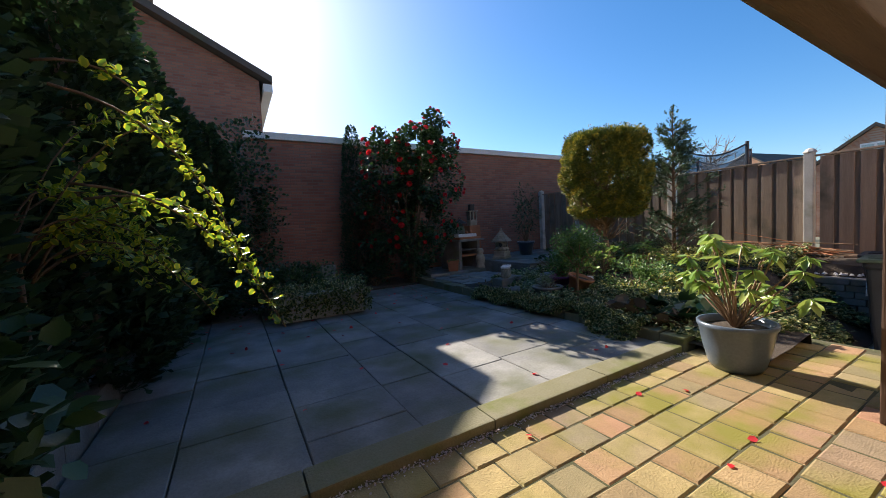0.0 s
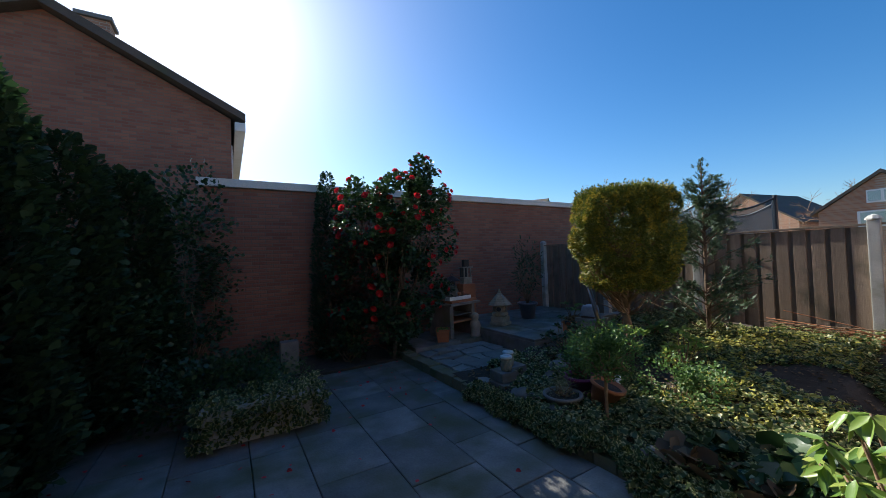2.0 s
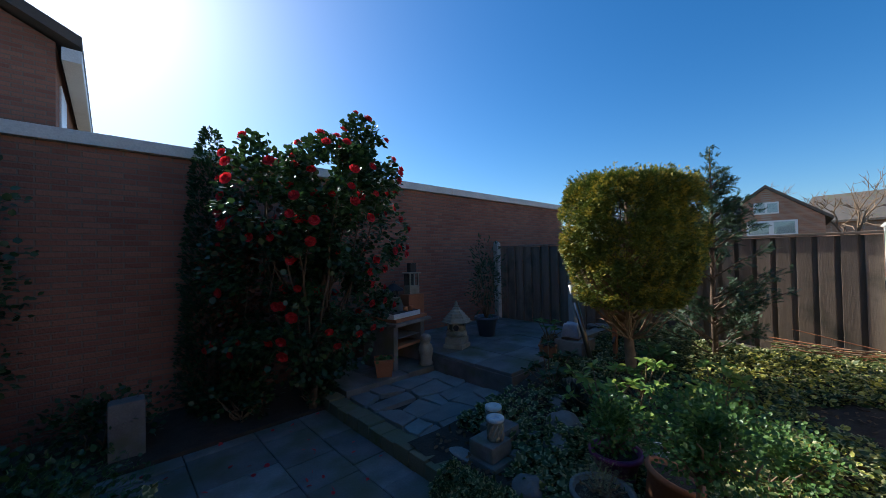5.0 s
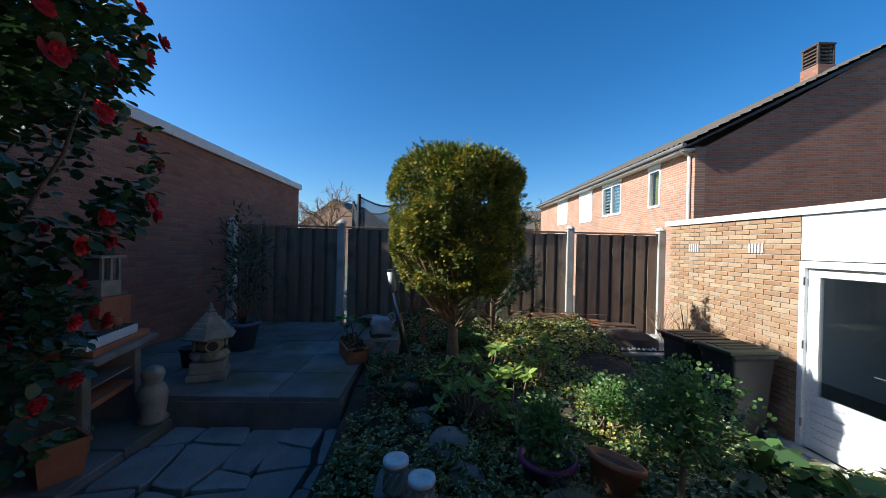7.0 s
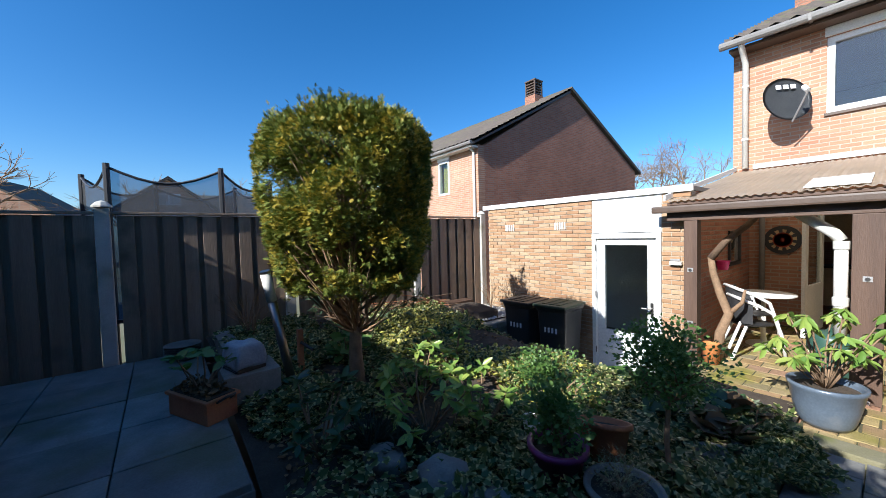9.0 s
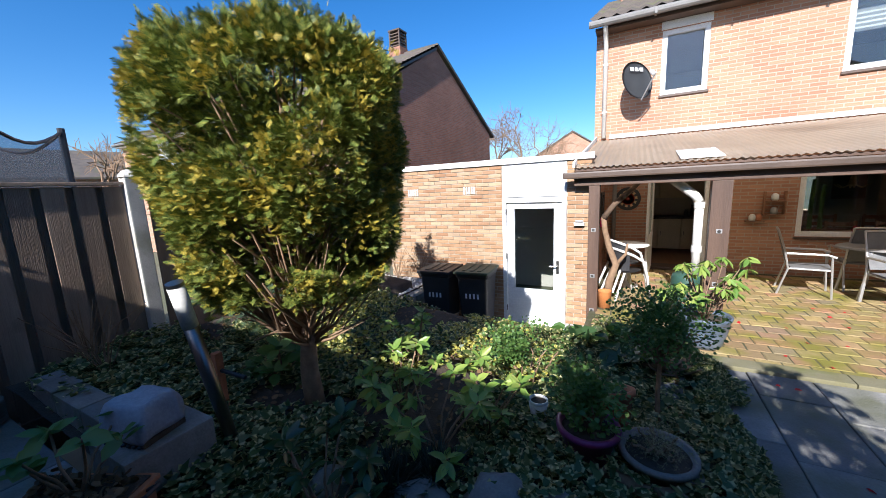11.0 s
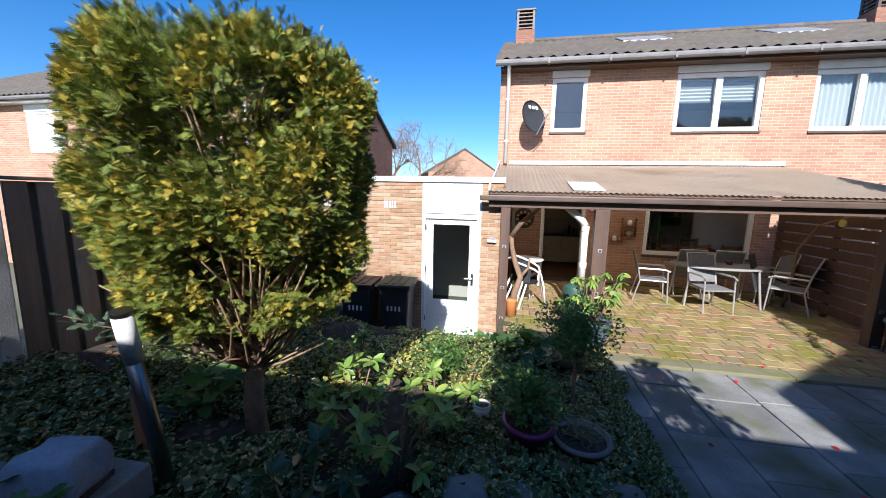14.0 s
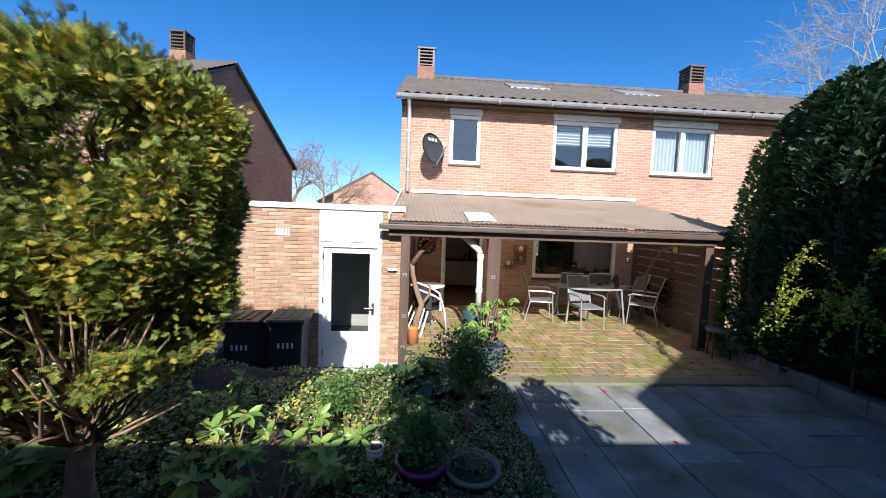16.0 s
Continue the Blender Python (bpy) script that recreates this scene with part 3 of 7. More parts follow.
# side boundary on the hedge side
setting("wall_west", box(-6.4, -6.2, FACADE_Y, 9.2, -0.05, 1.9), FENCE, "plain wooden boundary behind the hedge", "fence")
low_wall = thing("low_wall", 0, 0, 0, "low grey block wall edging the shrub border", "low wall", kind="structure")
y = -1.95
while y < 4.6:
    part("block", box(-3.0 + 0.003 * math.sin(y * 9), -2.76, y, y + 0.485, 0.0, 0.66 + 0.01 * math.sin(y * 5), 0.015), STONE, low_wall)
    y += 0.49
setting("border_soil", box(-6.2, -3.0, -1.95, WALL_Y + 3, -0.04, 0.60), SOIL, "dark soil of the shrub border", "soil")
setting("border_soil_back", box(-2.76, 1.3, 4.15, WALL_Y, 0.40, 0.50), SOIL, "dark soil at the foot of the wall", "soil")


# ---- windows and doors ----
def window_unit(name, x0, x1, z0, z1, y, label, lights=1, room="dark", curtain=None, depth=0.07):
    """A framed window facing +y in a wall whose outer face is at y."""
    w = thing(name, 0, 0, 0, label, "window", kind="structure")
    fr = bmesh.new()
    t = 0.085
    for a, b, c, d in ((x0, x1, z0, z0 + t), (x0, x1, z1 - t, z1), (x0, x0 + t, z0 + t, z1 - t), (x1 - t, x1, z0 + t, z1 - t)):
        box(a, b, y - depth - 0.03, y - depth + 0.045, c, d, 0.006, fr)
    for i in range(1, lights):
        xm = x0 + (x1 - x0) * i / lights
        box(xm - 0.06, xm + 0.06, y - depth - 0.028, y - depth + 0.043, z0 + t, z1 - t, 0.006, fr)
    part("window_frame", fr, WHITE, w)
    sw = (x1 - x0) / lights
    for i in range(lights):
        p = part("pane", box(x0 + sw * i + 0.07, x0 + sw * (i + 1) - 0.07, y - depth - 0.012, y - depth - 0.006, z0 + 0.07, z1 - 0.07), PANE, w)
        p.visible_shadow = False
    part("window_sill", box(x0 - 0.02, x1 + 0.02, y - 0.06, y + 0.035, z0 - 0.05, z0 - 0.004, 0.006), DARK_FRAME, w)
    return w


# ---- the house ----
HX0, HX1 = -14.5, 2.72
KD = (0.68, 1.66, 0.44, 2.44)
BW = (-2.70, -0.58, 1.14, 2.36)
W1 = (0.84, 1.58, 3.82, 4.96)
W2 = (-2.53, -0.92, 3.80, 4.96)
W3 = (-5.0, -3.40, 3.78, 4.94)
house = thing("house", 0, 0, 0, "sunlit orange brick terraced house with tiled roof", "house")
part("wall", wall_with_holes(HX0, HX1, -0.05, 5.15, FACADE_Y - 0.28, FACADE_Y, [KD, BW, W1, W2, W3]), HOUSE_BRICK, house)
part("side_wall", prism([(FACADE_Y - 0.284, -0.05), (FACADE_Y - 0.284, 5.15), (-9.6, 7.30), (-14.4, 5.0), (-14.4, -0.05)], "x", HX1 - 0.28, HX1 - 0.002), SIDE_BRICK, house)
# openings in this unseen rear wall are added to let daylight in
part("back_wall", wall_with_holes(HX0, HX1 - 0.29, -0.05, 5.0, -14.4, -14.102, [(-4.6, -1.2, 0.9, 2.5), (0.6, 2.0, 1.1, 2.5)]), HOUSE_BRICK, house)


def tiled_slope(x0, x1, y0, z0, y1, z1, row=0.33, wave=0.24):
    """A pantile slope: waves across, a step at each course."""
    n, m = int((x1 - x0) / wave) * 4, max(2, int(math.hypot(y1 - y0, z1 - z0) / row))
    vs, fs = [], []
    xs = np.linspace(x0, x1, n + 1)
    wv = 0.028 * np.sin((xs - x0) / wave * 2 * np.pi)
    rows_z = []
    for j in range(m):
        for e, lift in ((0, 0.045), (1, 0.008)):
            f = (j + e) / m
            rows_z.append((y0 + (y1 - y0) * f, z0 + (z1 - z0) * f + lift))
    for yy, zz in rows_z:
        vs.append(np.stack([xs, np.full(n + 1, yy), zz + wv], 1))
    v = np.concatenate(vs)
    for r in range(len(rows_z) - 1):
        a = r * (n + 1) + np.arange(n)
        fs += [np.stack([a, a + 1, a + n + 2], 1), np.stack([a, a + n + 2, a + n + 1], 1)]
    return v, np.concatenate(fs)


v, f = tiled_slope(HX0, HX1 + 0.12, FACADE_Y + 0.38, 5.24, -9.6, 7.44)
roof = raw_mesh("roof", v, f, ROOF)
roof.parent = house
part("roof_back", prism([(-9.6, 7.40), (-14.8, 4.9), (-14.8, 5.05), (-9.6, 7.50)], "x", HX0, HX1 + 0.12), ROOF, house)
part("roof_lining", prism([(FACADE_Y + 0.34, 5.18), (-9.6, 7.31), (-9.6, 7.39), (FACADE_Y + 0.34, 5.22)], "x", HX0, HX1 + 0.1), DARK_FRAME, house)
for i in range(56):
    part("ridge_tile", tube([(HX0 + i * 0.303, -9.6, 7.46), (HX0 + i * 0.303 + 0.298, -9.6, 7.46)], 0.12, 0.11, 8), ROOF, house)
part("eaves_board", box(HX0, HX1, FACADE_Y + 0.004, FACADE_Y + 0.30, 5.10, 5.15), DARK_FRAME, house)
gut = part("gutter", tube([(HX0, FACADE_Y + 0.42, 5.19), (HX1 + 0.1, FACADE_Y + 0.42, 5.19)], 0.065, None, 10), GUTTER, house, "grey half-round gutter")
for i in range(14):
    part("gutter_bracket", box(HX0 + 1.2 * i + 0.6, HX0 + 1.2 * i + 0.64, FACADE_Y + 0.35, FACADE_Y + 0.492, 5.12, 5.23, 0.004), GUTTER, gut)
for cx in (2.19, -7.55):
    c = part("chimney", box(cx - 0.30, cx + 0.30, -9.85, -9.25, 6.9, 7.72, 0.02), BACK_BRICK, house, "brick chimney with slatted cap")
    for k in range(5):
        part("cap_slat", box(cx - 0.27, cx + 0.27, -9.82, -9.28, 7.76 + k * 0.11, 7.80 + k * 0.11, 0.008), DARK_FRAME, c)
    for px in (-0.25, 0.25):
        for py in (-9.80, -9.30):
            part("cap_post", box(cx + px - 0.035, cx + px + 0.035, py - 0.035, py + 0.035, 7.72, 8.28, 0), DARK_FRAME, c)
    part("cap_plate", box(cx - 0.31, cx + 0.31, -9.86, -9.24, 8.284, 8.34, 0.01), DARK_FRAME, c)
for cx in (-1.0, -4.6):
    w = part("roof_window", prism([(-7.6, 6.50), (-8.6, 6.97), (-8.6, 7.06), (-7.6, 6.59)], "x", cx - 0.6, cx + 0.6), GREY_METAL, house, "flat grey roof window")
window_unit("window_1", *W1, FACADE_Y, "white framed single window with dark glass", 1)
window_unit("window_2", *W2, FACADE_Y, "white framed double window with half-drawn pleated blinds", 2)
window_unit("window_3", *W3, FACADE_Y, "white framed double window with white lace curtains", 2)
window_unit("window_4", *BW, FACADE_Y, "large white framed dining room window", 1)
for nm, (a, b, c, d) in (("lintel_panel", W1), ("lintel_panel", W2), ("lintel_panel", W3)):
    part(nm, box(a - 0.02, b + 0.02, FACADE_Y + 0.004, FACADE_Y + 0.05, d + 0.004, 5.095, 0.005), WHITE_WORN, house, "white panel under the eaves")


def folds(x0, x1, y, z0, z1, waves, amp, steps=60):
    bm = bmesh.new()
    a = [bm.verts.new((x0 + (x1 - x0) * i / steps, y + amp * math.sin(i / steps * waves * 2 * math.pi), z0)) for i in range(steps + 1)]
    b = [bm.verts.new((x0 + (x1 - x0) * i / steps, y + amp * 0.6 * math.sin(i / steps * waves * 2 * math.pi), z1)) for i in range(steps + 1)]
    for i in range(steps):
        bm.faces.new((a[i], a[i + 1], b[i + 1], b[i]))
    return bm


LACE = leaf_material("lace", [(0.75, 0.75, 0.72), (0.8, 0.8, 0.77)], rough=0.9, glow=0.4)
BLIND = leaf_material("blind", [(0.55, 0.55, 0.54), (0.6, 0.6, 0.58)], rough=0.9, glow=0.3)
for i, (a, b) in enumerate(((-4.93, -4.25), (-4.15, -3.47))):
    tagged(mesh_object("curtain", folds(a, b, FACADE_Y - 0.2, 3.88, 4.90, 7, 0.03), LACE, True), "white lace curtain hanging in the upstairs window", "curtain", "upstairs curtains")
for i, (a, b) in enumerate(((-2.45, -1.79), (-1.66, -1.00))):
    bl = bmesh.new()
    for k in range(7):
        prism([(FACADE_Y - 0.20, 4.90 - k * 0.07), (FACADE_Y - 0.17, 4.865 - k * 0.07), (FACADE_Y - 0.20, 4.83 - k * 0.07), (FACADE_Y - 0.205, 4.83 - k * 0.07), (FACADE_Y - 0.175, 4.865 - k * 0.07), (FACADE_Y - 0.205, 4.90 - k * 0.07)], "x", a, b, bl)
    tagged(mesh_object("pleated_blind", bl, BLIND), "pale pleated blind half drawn in the window", "blind", "pleated blinds")

# rooms behind the openings; an unseen area lamp is added to brighten the dining room
def fill_light(name, x, y, z, wide, high, watts):
    data = bpy.data.lights.new(name, "AREA")
    data.shape, data.size, data.size_y, data.energy, data.color = "RECTANGLE", wide, high, watts, (0.95, 0.97, 1.0)
    ob = new(name, data)
    ob.matrix_basis = pose(x, y, z, 90, 0, 180)
    return ob


fill_light("dining_fill_light", -2.9, -14.2, 1.7, 3.3, 1.5, 420)
ROOM_DARK = surface("room_wall", (0.52, 0.47, 0.40), (0.47, 0.42, 0.36), 0.9, 2, 40, 0.05)
FLOORBOARD = wood_material("floorboard", (0.24, 0.13, 0.07), (0.30, 0.17, 0.09), "y")
for nm, a, b in (("kitchen", 0.32, 2.33), ("dining_room", -5.5, 0.25)):
    setting("floor", box(a, b, -14.1, FACADE_Y - 0.282, 0.30, 0.36), FLOORBOARD, "brown wooden floor inside the house", "floor")
    setting("ceiling", box(a, b, -14.1, FACADE_Y - 0.282, 2.80, 2.86), PLASTER, "white plaster ceiling inside the house", "ceiling")
setting("wall_inner_east", box(0.26, 0.31, -14.1, FACADE_Y - 0.282, 0.30, 2.9), ROOM_DARK, "beige plaster wall between kitchen and dining room", "wall")
setting("wall_inner_west", box(-5.6, -5.51, -14.1, FACADE_Y - 0.282, 0.30, 2.9), ROOM_DARK, "beige plaster side wall of the dining room", "wall")
setting("ceiling_upper", box(-9.3, 2.3, -9.2, FACADE_Y - 0.282, 5.10, 5.15), PLASTER, "white plaster ceiling upstairs", "ceiling")
setting("floor_upper", box(-9.3, 2.3, -9.2, FACADE_Y - 0.282, 2.90, 2.96), FLOORBOARD, "wooden floor upstairs", "floor")
setting("wall_upper", box(-9.3, 2.3, -9.32, -9.2, 2.96, 5.095), ROOM_DARK, "plaster wall upstairs", "wall")

# ---- shed ----
SX0, SX1, SZ = 2.47, FENCE_X - 0.08, 2.58
DOOR = (2.80, 3.77, 0.0, 2.02)
setting("shed_core", wall_with_holes(SX0 + 0.012, SX1, -0.05, SZ, SHED_Y - 0.22, SHED_Y - 0.012, [(2.80, 3.77, -0.05, SZ)]), MORTAR, "mortar of the brick shed wall", "wall")
setting("shed_side", box(SX0 + 0.012, SX0 + 0.2, FACADE_Y + 0.01, SHED_Y - 0.222, -0.05, SZ), SIDE_BRICK, "brick side wall of the shed beside the patio", "wall")
setting("shed_inside", box(2.7, SX1, FACADE_Y - 3, SHED_Y - 2.6, -0.05, SZ - 0.1), ROOM_DARK, "dim inner wall of the shed", "wall")
setting("shed_roof", box(SX0, SX1 + 0.1, FACADE_Y - 3, SHED_Y - 0.03, SZ + 0.004, SZ + 0.06), GUTTER, "flat grey felt roof of the shed", "roof")
setting("shed_trim", box(SX0 - 0.03, SX1 + 0.12, SHED_Y - 0.026, SHED_Y + 0.03, SZ - 0.01, SZ + 0.075, 0.006), WHITE, "white roof trim along the shed", "trim")
setting("shed_panel", box(2.802, 3.768, SHED_Y - 0.06, SHED_Y - 0.005, DOOR[3] + 0.05, SZ - 0.014, 0.004), WHITE, "white panel above the shed door", "panel")
door = thing("door_1", 0, 0, 0, "white shed door with tall dark glass pane", "door", kind="structure")
fr = bmesh.new()
for a, b, c, d in ((2.802, 2.862, 0.0, 2.06), (3.708, 3.768, 0.0, 2.06), (2.862, 3.708, 1.985, 2.06)):
    box(a, b, SHED_Y - 0.11, SHED_Y + 0.012, c, d, 0.006, fr)
part("door_frame", fr, WHITE, door)
lf = wall_with_holes(2.866, 3.704, 0.03, 1.98, SHED_Y - 0.075, SHED_Y - 0.03, [(2.985, 3.585, 0.62, 1.89)])
leaf = part("door_leaf", lf, WHITE, door)
for k in range(5):
    part("weather_groove", box(2.93, 3.64, SHED_Y - 0.029, SHED_Y - 0.018, 0.10 + k * 0.09, 0.175 + k * 0.09, 0.006), WHITE, leaf)
p = part("pane", box(2.985, 3.585, SHED_Y - 0.056, SHED_Y - 0.05, 0.62, 1.89), PANE, leaf)
p.visible_shadow = False
part("handle", tube([(2.925, SHED_Y - 0.028, 1.02), (2.925, SHED_Y + 0.03, 1.02), (3.04, SHED_Y + 0.035, 1.02)], 0.011, None, 8), METAL, leaf, "steel lever handle")
part("handle_plate", box(2.905, 2.945, SHED_Y - 0.028, SHED_Y - 0.015, 0.90, 1.10, 0.004), METAL, leaf)
for z in (0.25, 1.1, 1.8):
    part("hinge", tube([(3.706, SHED_Y + 0.016, z), (3.706, SHED_Y + 0.016, z + 0.09)], 0.009, None, 8), METAL, door)
setting("door_step", box(2.75, 3.82, SHED_Y + 0.0, SHED_Y + 0.12, 0.0, 0.028, 0.006), CONCRETE, "pale concrete threshold of the shed door", "threshold")

# ---- canopy over the patio ----
cx0, cx1 = -3.0, 2.66
canopy = thing("patio_canopy", 0, 0, 0, "brown timber patio canopy with corrugated beige roof", "canopy", kind="structure")
n = int((cx1 - cx0) / 0.076) * 4
xs = np.linspace(cx0, cx1, n + 1)
w = 0.010 * np.sin((xs - cx0) / 0.076 * 2 * np.pi)
rows = [(-1.95, 2.44), (-3.0, 2.65), (-4.1, 2.87), (FACADE_Y + 0.01, 3.08)]
v = np.concatenate([np.stack([xs, np.full(n + 1, a), b + w], 1) for a, b in rows])
fs = []
for r in range(3):
    a = r * (n + 1) + np.arange(n)
    fs += [np.stack([a, a + 1, a + n + 2], 1), np.stack([a, a + n + 2, a + n + 1], 1)]
sheet = raw_mesh("roof_sheet", v, np.concatenate(fs), CANOPY, smooth=True)
sheet.parent = canopy
part("roof_light", prism([(-2.05, 2.475), (-2.75, 2.615), (-2.75, 2.625), (-2.05, 2.485)], "x", 1.02, 1.46), WHITE, canopy, "pale roof light panel")
part("front_beam", box(cx0, cx1 + 0.02, -2.17, -2.04, 2.20, 2.36, 0.008), DARK_WOOD_X, canopy)
part("front_gutter", box(cx0, cx1 + 0.16, -2.03, -1.93, 2.30, 2.385, 0.02), DARK_FRAME, canopy)
part("front_trim", box(cx0, cx1, -2.035, -1.985, 2.392, 2.425, 0.004), DARK_WOOD_X, canopy)
for px, py in ((2.42, -2.105), (1.03, -2.105), (-2.55, -2.15)):
    z0 = 0.0 if px > 2 else PATIO_Z
    hw = 0.10 if 0 < px < 2 else 0.07
    p = part("post", box(px - hw, px + hw, py - 0.07, py + 0.07, z0, 2.198, 0.008), DARK_WOOD, canopy, "dark brown timber post")
    for z in (0.45, 0.95, 1.6):
        part("bolt", tube([(px, py + 0.07, z), (px, py + 0.082, z)], 0.018, None, 8), METAL, p)
        part("bolt_plate", box(px - 0.03, px + 0.03, py + 0.0705, py + 0.0745, z - 0.025, z + 0.025), GREY_METAL, p)
for k in range(7):
    xx = cx0 + 0.15 + k * 0.88
    part("rafter", prism([(-2.1, 2.35), (FACADE_Y + 0.02, 3.0), (FACADE_Y + 0.02, 2.88), (-2.1, 2.23)], "x", xx - 0.03, xx + 0.03), DARK_WOOD, canopy)
part("flashing", box(-3.08, 2.44, FACADE_Y + 0.004, FACADE_Y + 0.035, 3.10, 3.18, 0.006), WHITE_WORN, canopy, "white flashing strip")
part("end_trim", prism([(-1.95, 2.45), (FACADE_Y, 3.10), (FACADE_Y, 3.17), (-1.95, 2.52)], "x", cx1 + 0.002, cx1 + 0.03), WHITE_WORN, canopy)


# ---- paving, stone by stone ----
def lay_piece(name, x0, x1, y0, y1, z0, z1, material, parent, jig=0.0, rng=random, bevel=0.008):
    d = [rng.uniform(-jig, jig) for _ in range(4)]
    bm = bmesh.new()
    lo = [(x0 + d[0], y0 + d[1]), (x1 + d[2], y0 + d[3]), (x1 - d[1], y1 + d[0]), (x0 - d[3], y1 - d[2])]
    cxm, cym = (x0 + x1) / 2, (y0 + y1) / 2
    tl = [rng.uniform(-0.002, 0.002) for _ in range(4)]
    a = [bm.verts.new((p[0], p[1], z0)) for p in lo]
    b = [bm.verts.new((p[0], p[1], z1 - bevel * 0.8 + t)) for p, t in zip(lo, tl)]
    c = [bm.verts.new((p[0] + (bevel if p[0] < cxm else -bevel), p[1] + (bevel if p[1] < cym else -bevel), z1 + t)) for p, t in zip(lo, tl)]
    for i in range(4):
        j = (i + 1) % 4
        bm.faces.new((a[i], a[j], b[j], b[i])), bm.faces.new((b[i], b[j], c[j], c[i]))
    bm.faces.new(c)
    return bm if parent is None else part(name, bm, material, parent)


def lay_slabs():
    """Slabs in lanes of 0.6 m, lengths mixed."""
    s = thing("slab_paving", 0, 0, 0, "large grey stone slabs with dark joints", "paving", kind="structure")
    rng = random.Random(11)
    x = -2.745
    for lane, wid in enumerate((0.45, 0.60, 0.60, 0.42, 0.60, 0.60, 0.45, 0.32)):
        y = -0.715 - rng.choice((0, 0.2, 0.35))
        while y < 4.12:
            ln = rng.choice((0.45, 0.6, 0.6, 0.8, 0.9))
            a, b = max(y, -0.715), min(y + ln, 4.14)
            if b - a > 0.05:
                lay_piece("slab", x + 0.004, x + wid - 0.004, a + 0.004, b - 0.004, 0.40, SLAB_Z + rng.uniform(-0.004, 0.004), SLAB, s, 0.0015, rng, 0.006)
            y += ln
        x += wid
    t = thing("terrace_paving", 0, 0, 0, "grey square slabs on the raised terrace", "paving", kind="structure")
    x = 2.97
    while x < 5.9:
        y = 2.67
        while y < WALL_Y - 0.1:
            lay_piece("slab", x + 0.004, min(x + 0.6, 5.98) - 0.004, y + 0.004, min(y + 0.6, WALL_Y) - 0.004, 0.74, TERRACE_Z + rng.uniform(-0.003, 0.003), SLAB, t, 0.001, rng, 0.006)
            y += 0.6
        x += 0.6
    b = thing("barbecue_platform", 0, 0, 0, "dark slate slabs in front of the barbecue", "paving", kind="structure")
    for i in range(3):
        for j in range(2):
            lay_piece("slab", 1.53 + i * 0.475, 1.53 + (i + 1) * 0.475 - 0.008, 4.05 + j * 0.6, 4.05 + (j + 1) * 0.6 - 0.008, 0.45, 0.64 + rng.uniform(-0.003, 0.003), SLAB, b, 0.001, rng)
    # crazy paving: uneven cells
    c = thing("crazy_paving", 0, 0, 0, "broken pale flagstones laid as crazy paving", "paving", kind="structure")
    nx, ny = 5, 6
    gx = [[1.53 + (2.94 - 1.53) * i / nx + (rng.uniform(-0.09, 0.09) if 0 < i < nx else 0) for j in range(ny + 1)] for i in range(nx + 1)]
    gy = [[2.02 + (4.03 - 2.02) * j / ny + (rng.uniform(-0.10, 0.10) if 0 < j < ny else 0) for j in range(ny + 1)] for i in range(nx + 1)]
    done = set()
    for i in range(nx):
        for j in range(ny):
            if (i, j) in done:
                continue
            wide = rng.random() < 0.3 and i + 1 < nx and (i + 1, j) not in done
            i2 = i + 2 if wide else i + 1
            if wide:
                done.add((i + 1, j))
            q = [(gx[i][j], gy[i][j]), (gx[i2][j], gy[i2][j]), (gx[i2][j + 1], gy[i2][j + 1]), (gx[i][j + 1], gy[i][j + 1])]
            mx, my = sum(p[0] for p in q) / 4, sum(p[1] for p in q) / 4
            ring = []
            for k in range(4):
                p, n = q[k], q[(k + 1) % 4]
                for f in (0.06, 0.5, 0.94):
                    ring.append((p[0] + (n[0] - p[0]) * f + rng.uniform(-0.012, 0.012), p[1] + (n[1] - p[1]) * f + rng.uniform(-0.012, 0.012)))
            ring = [(mx + (p[0] - mx) * 0.92, my + (p[1] - my) * 0.92) for p in ring]
            bm = bmesh.new()
            z = FLAG_Z + rng.uniform(-0.01, 0.01)
            lo = [bm.verts.new((p[0], p[1], z - 0.06)) for p in ring]
            hi = [bm.verts.new((p[0], p[1], z - 0.006)) for p in ring]
            tp = [bm.verts.new((mx + (p[0] - mx) * 0.97, my + (p[1] - my) * 0.97, z + rng.uniform(-0.003, 0.003))) for p in ring]
            for k in range(len(ring)):
                j2 = (k + 1) % len(ring)
                bm.faces.new((lo[k], lo[j2], hi[j2], hi[k])), bm.faces.new((hi[k], hi[j2], tp[j2], tp[k]))
            bm.faces.new(tp)
            part("flagstone", bm, FLAG, c)
    return s


lay_slabs()


# ---- plants ----
RNG = np.random.default_rng(5)


def on_ball(n, rng=RNG):
    d = rng.normal(size=(n, 3))
    return d / np.linalg.norm(d, axis=1, keepdims=True)


def plant(name, x, y, z, label, category="shrub", group="", rz=0):
    return thing(name, x, y, z, label, category, rz, group)


def under(ob, parent, label="", kind=""):
    ob.parent = parent
    return tagged(ob, label, kind=kind)


def limb_paths(n, height, spread, rng, start=(0, 0, 0), bend=0.25, steps=5):
    """Wandering limbs from a start up into a crown."""
    out = []
    for i in range(n):
        a = 2 * math.pi * (i + rng.random() * 0.7) / n
        r = spread * (0.4 + 0.6 * rng.random())
        end = np.array([math.cos(a) * r, math.sin(a) * r, height * (0.65 + 0.35 * rng.random())])
        pts = []
        for k in range(steps + 1):
            f = k / steps
            p = np.array(start) + end * np.array([f ** 0.8, f ** 0.8, f])
            if 0 < k < steps:
                p = p + rng.normal(size=3) * bend * spread * 0.3
            pts.append(tuple(p))
        out.append(pts)
    return out


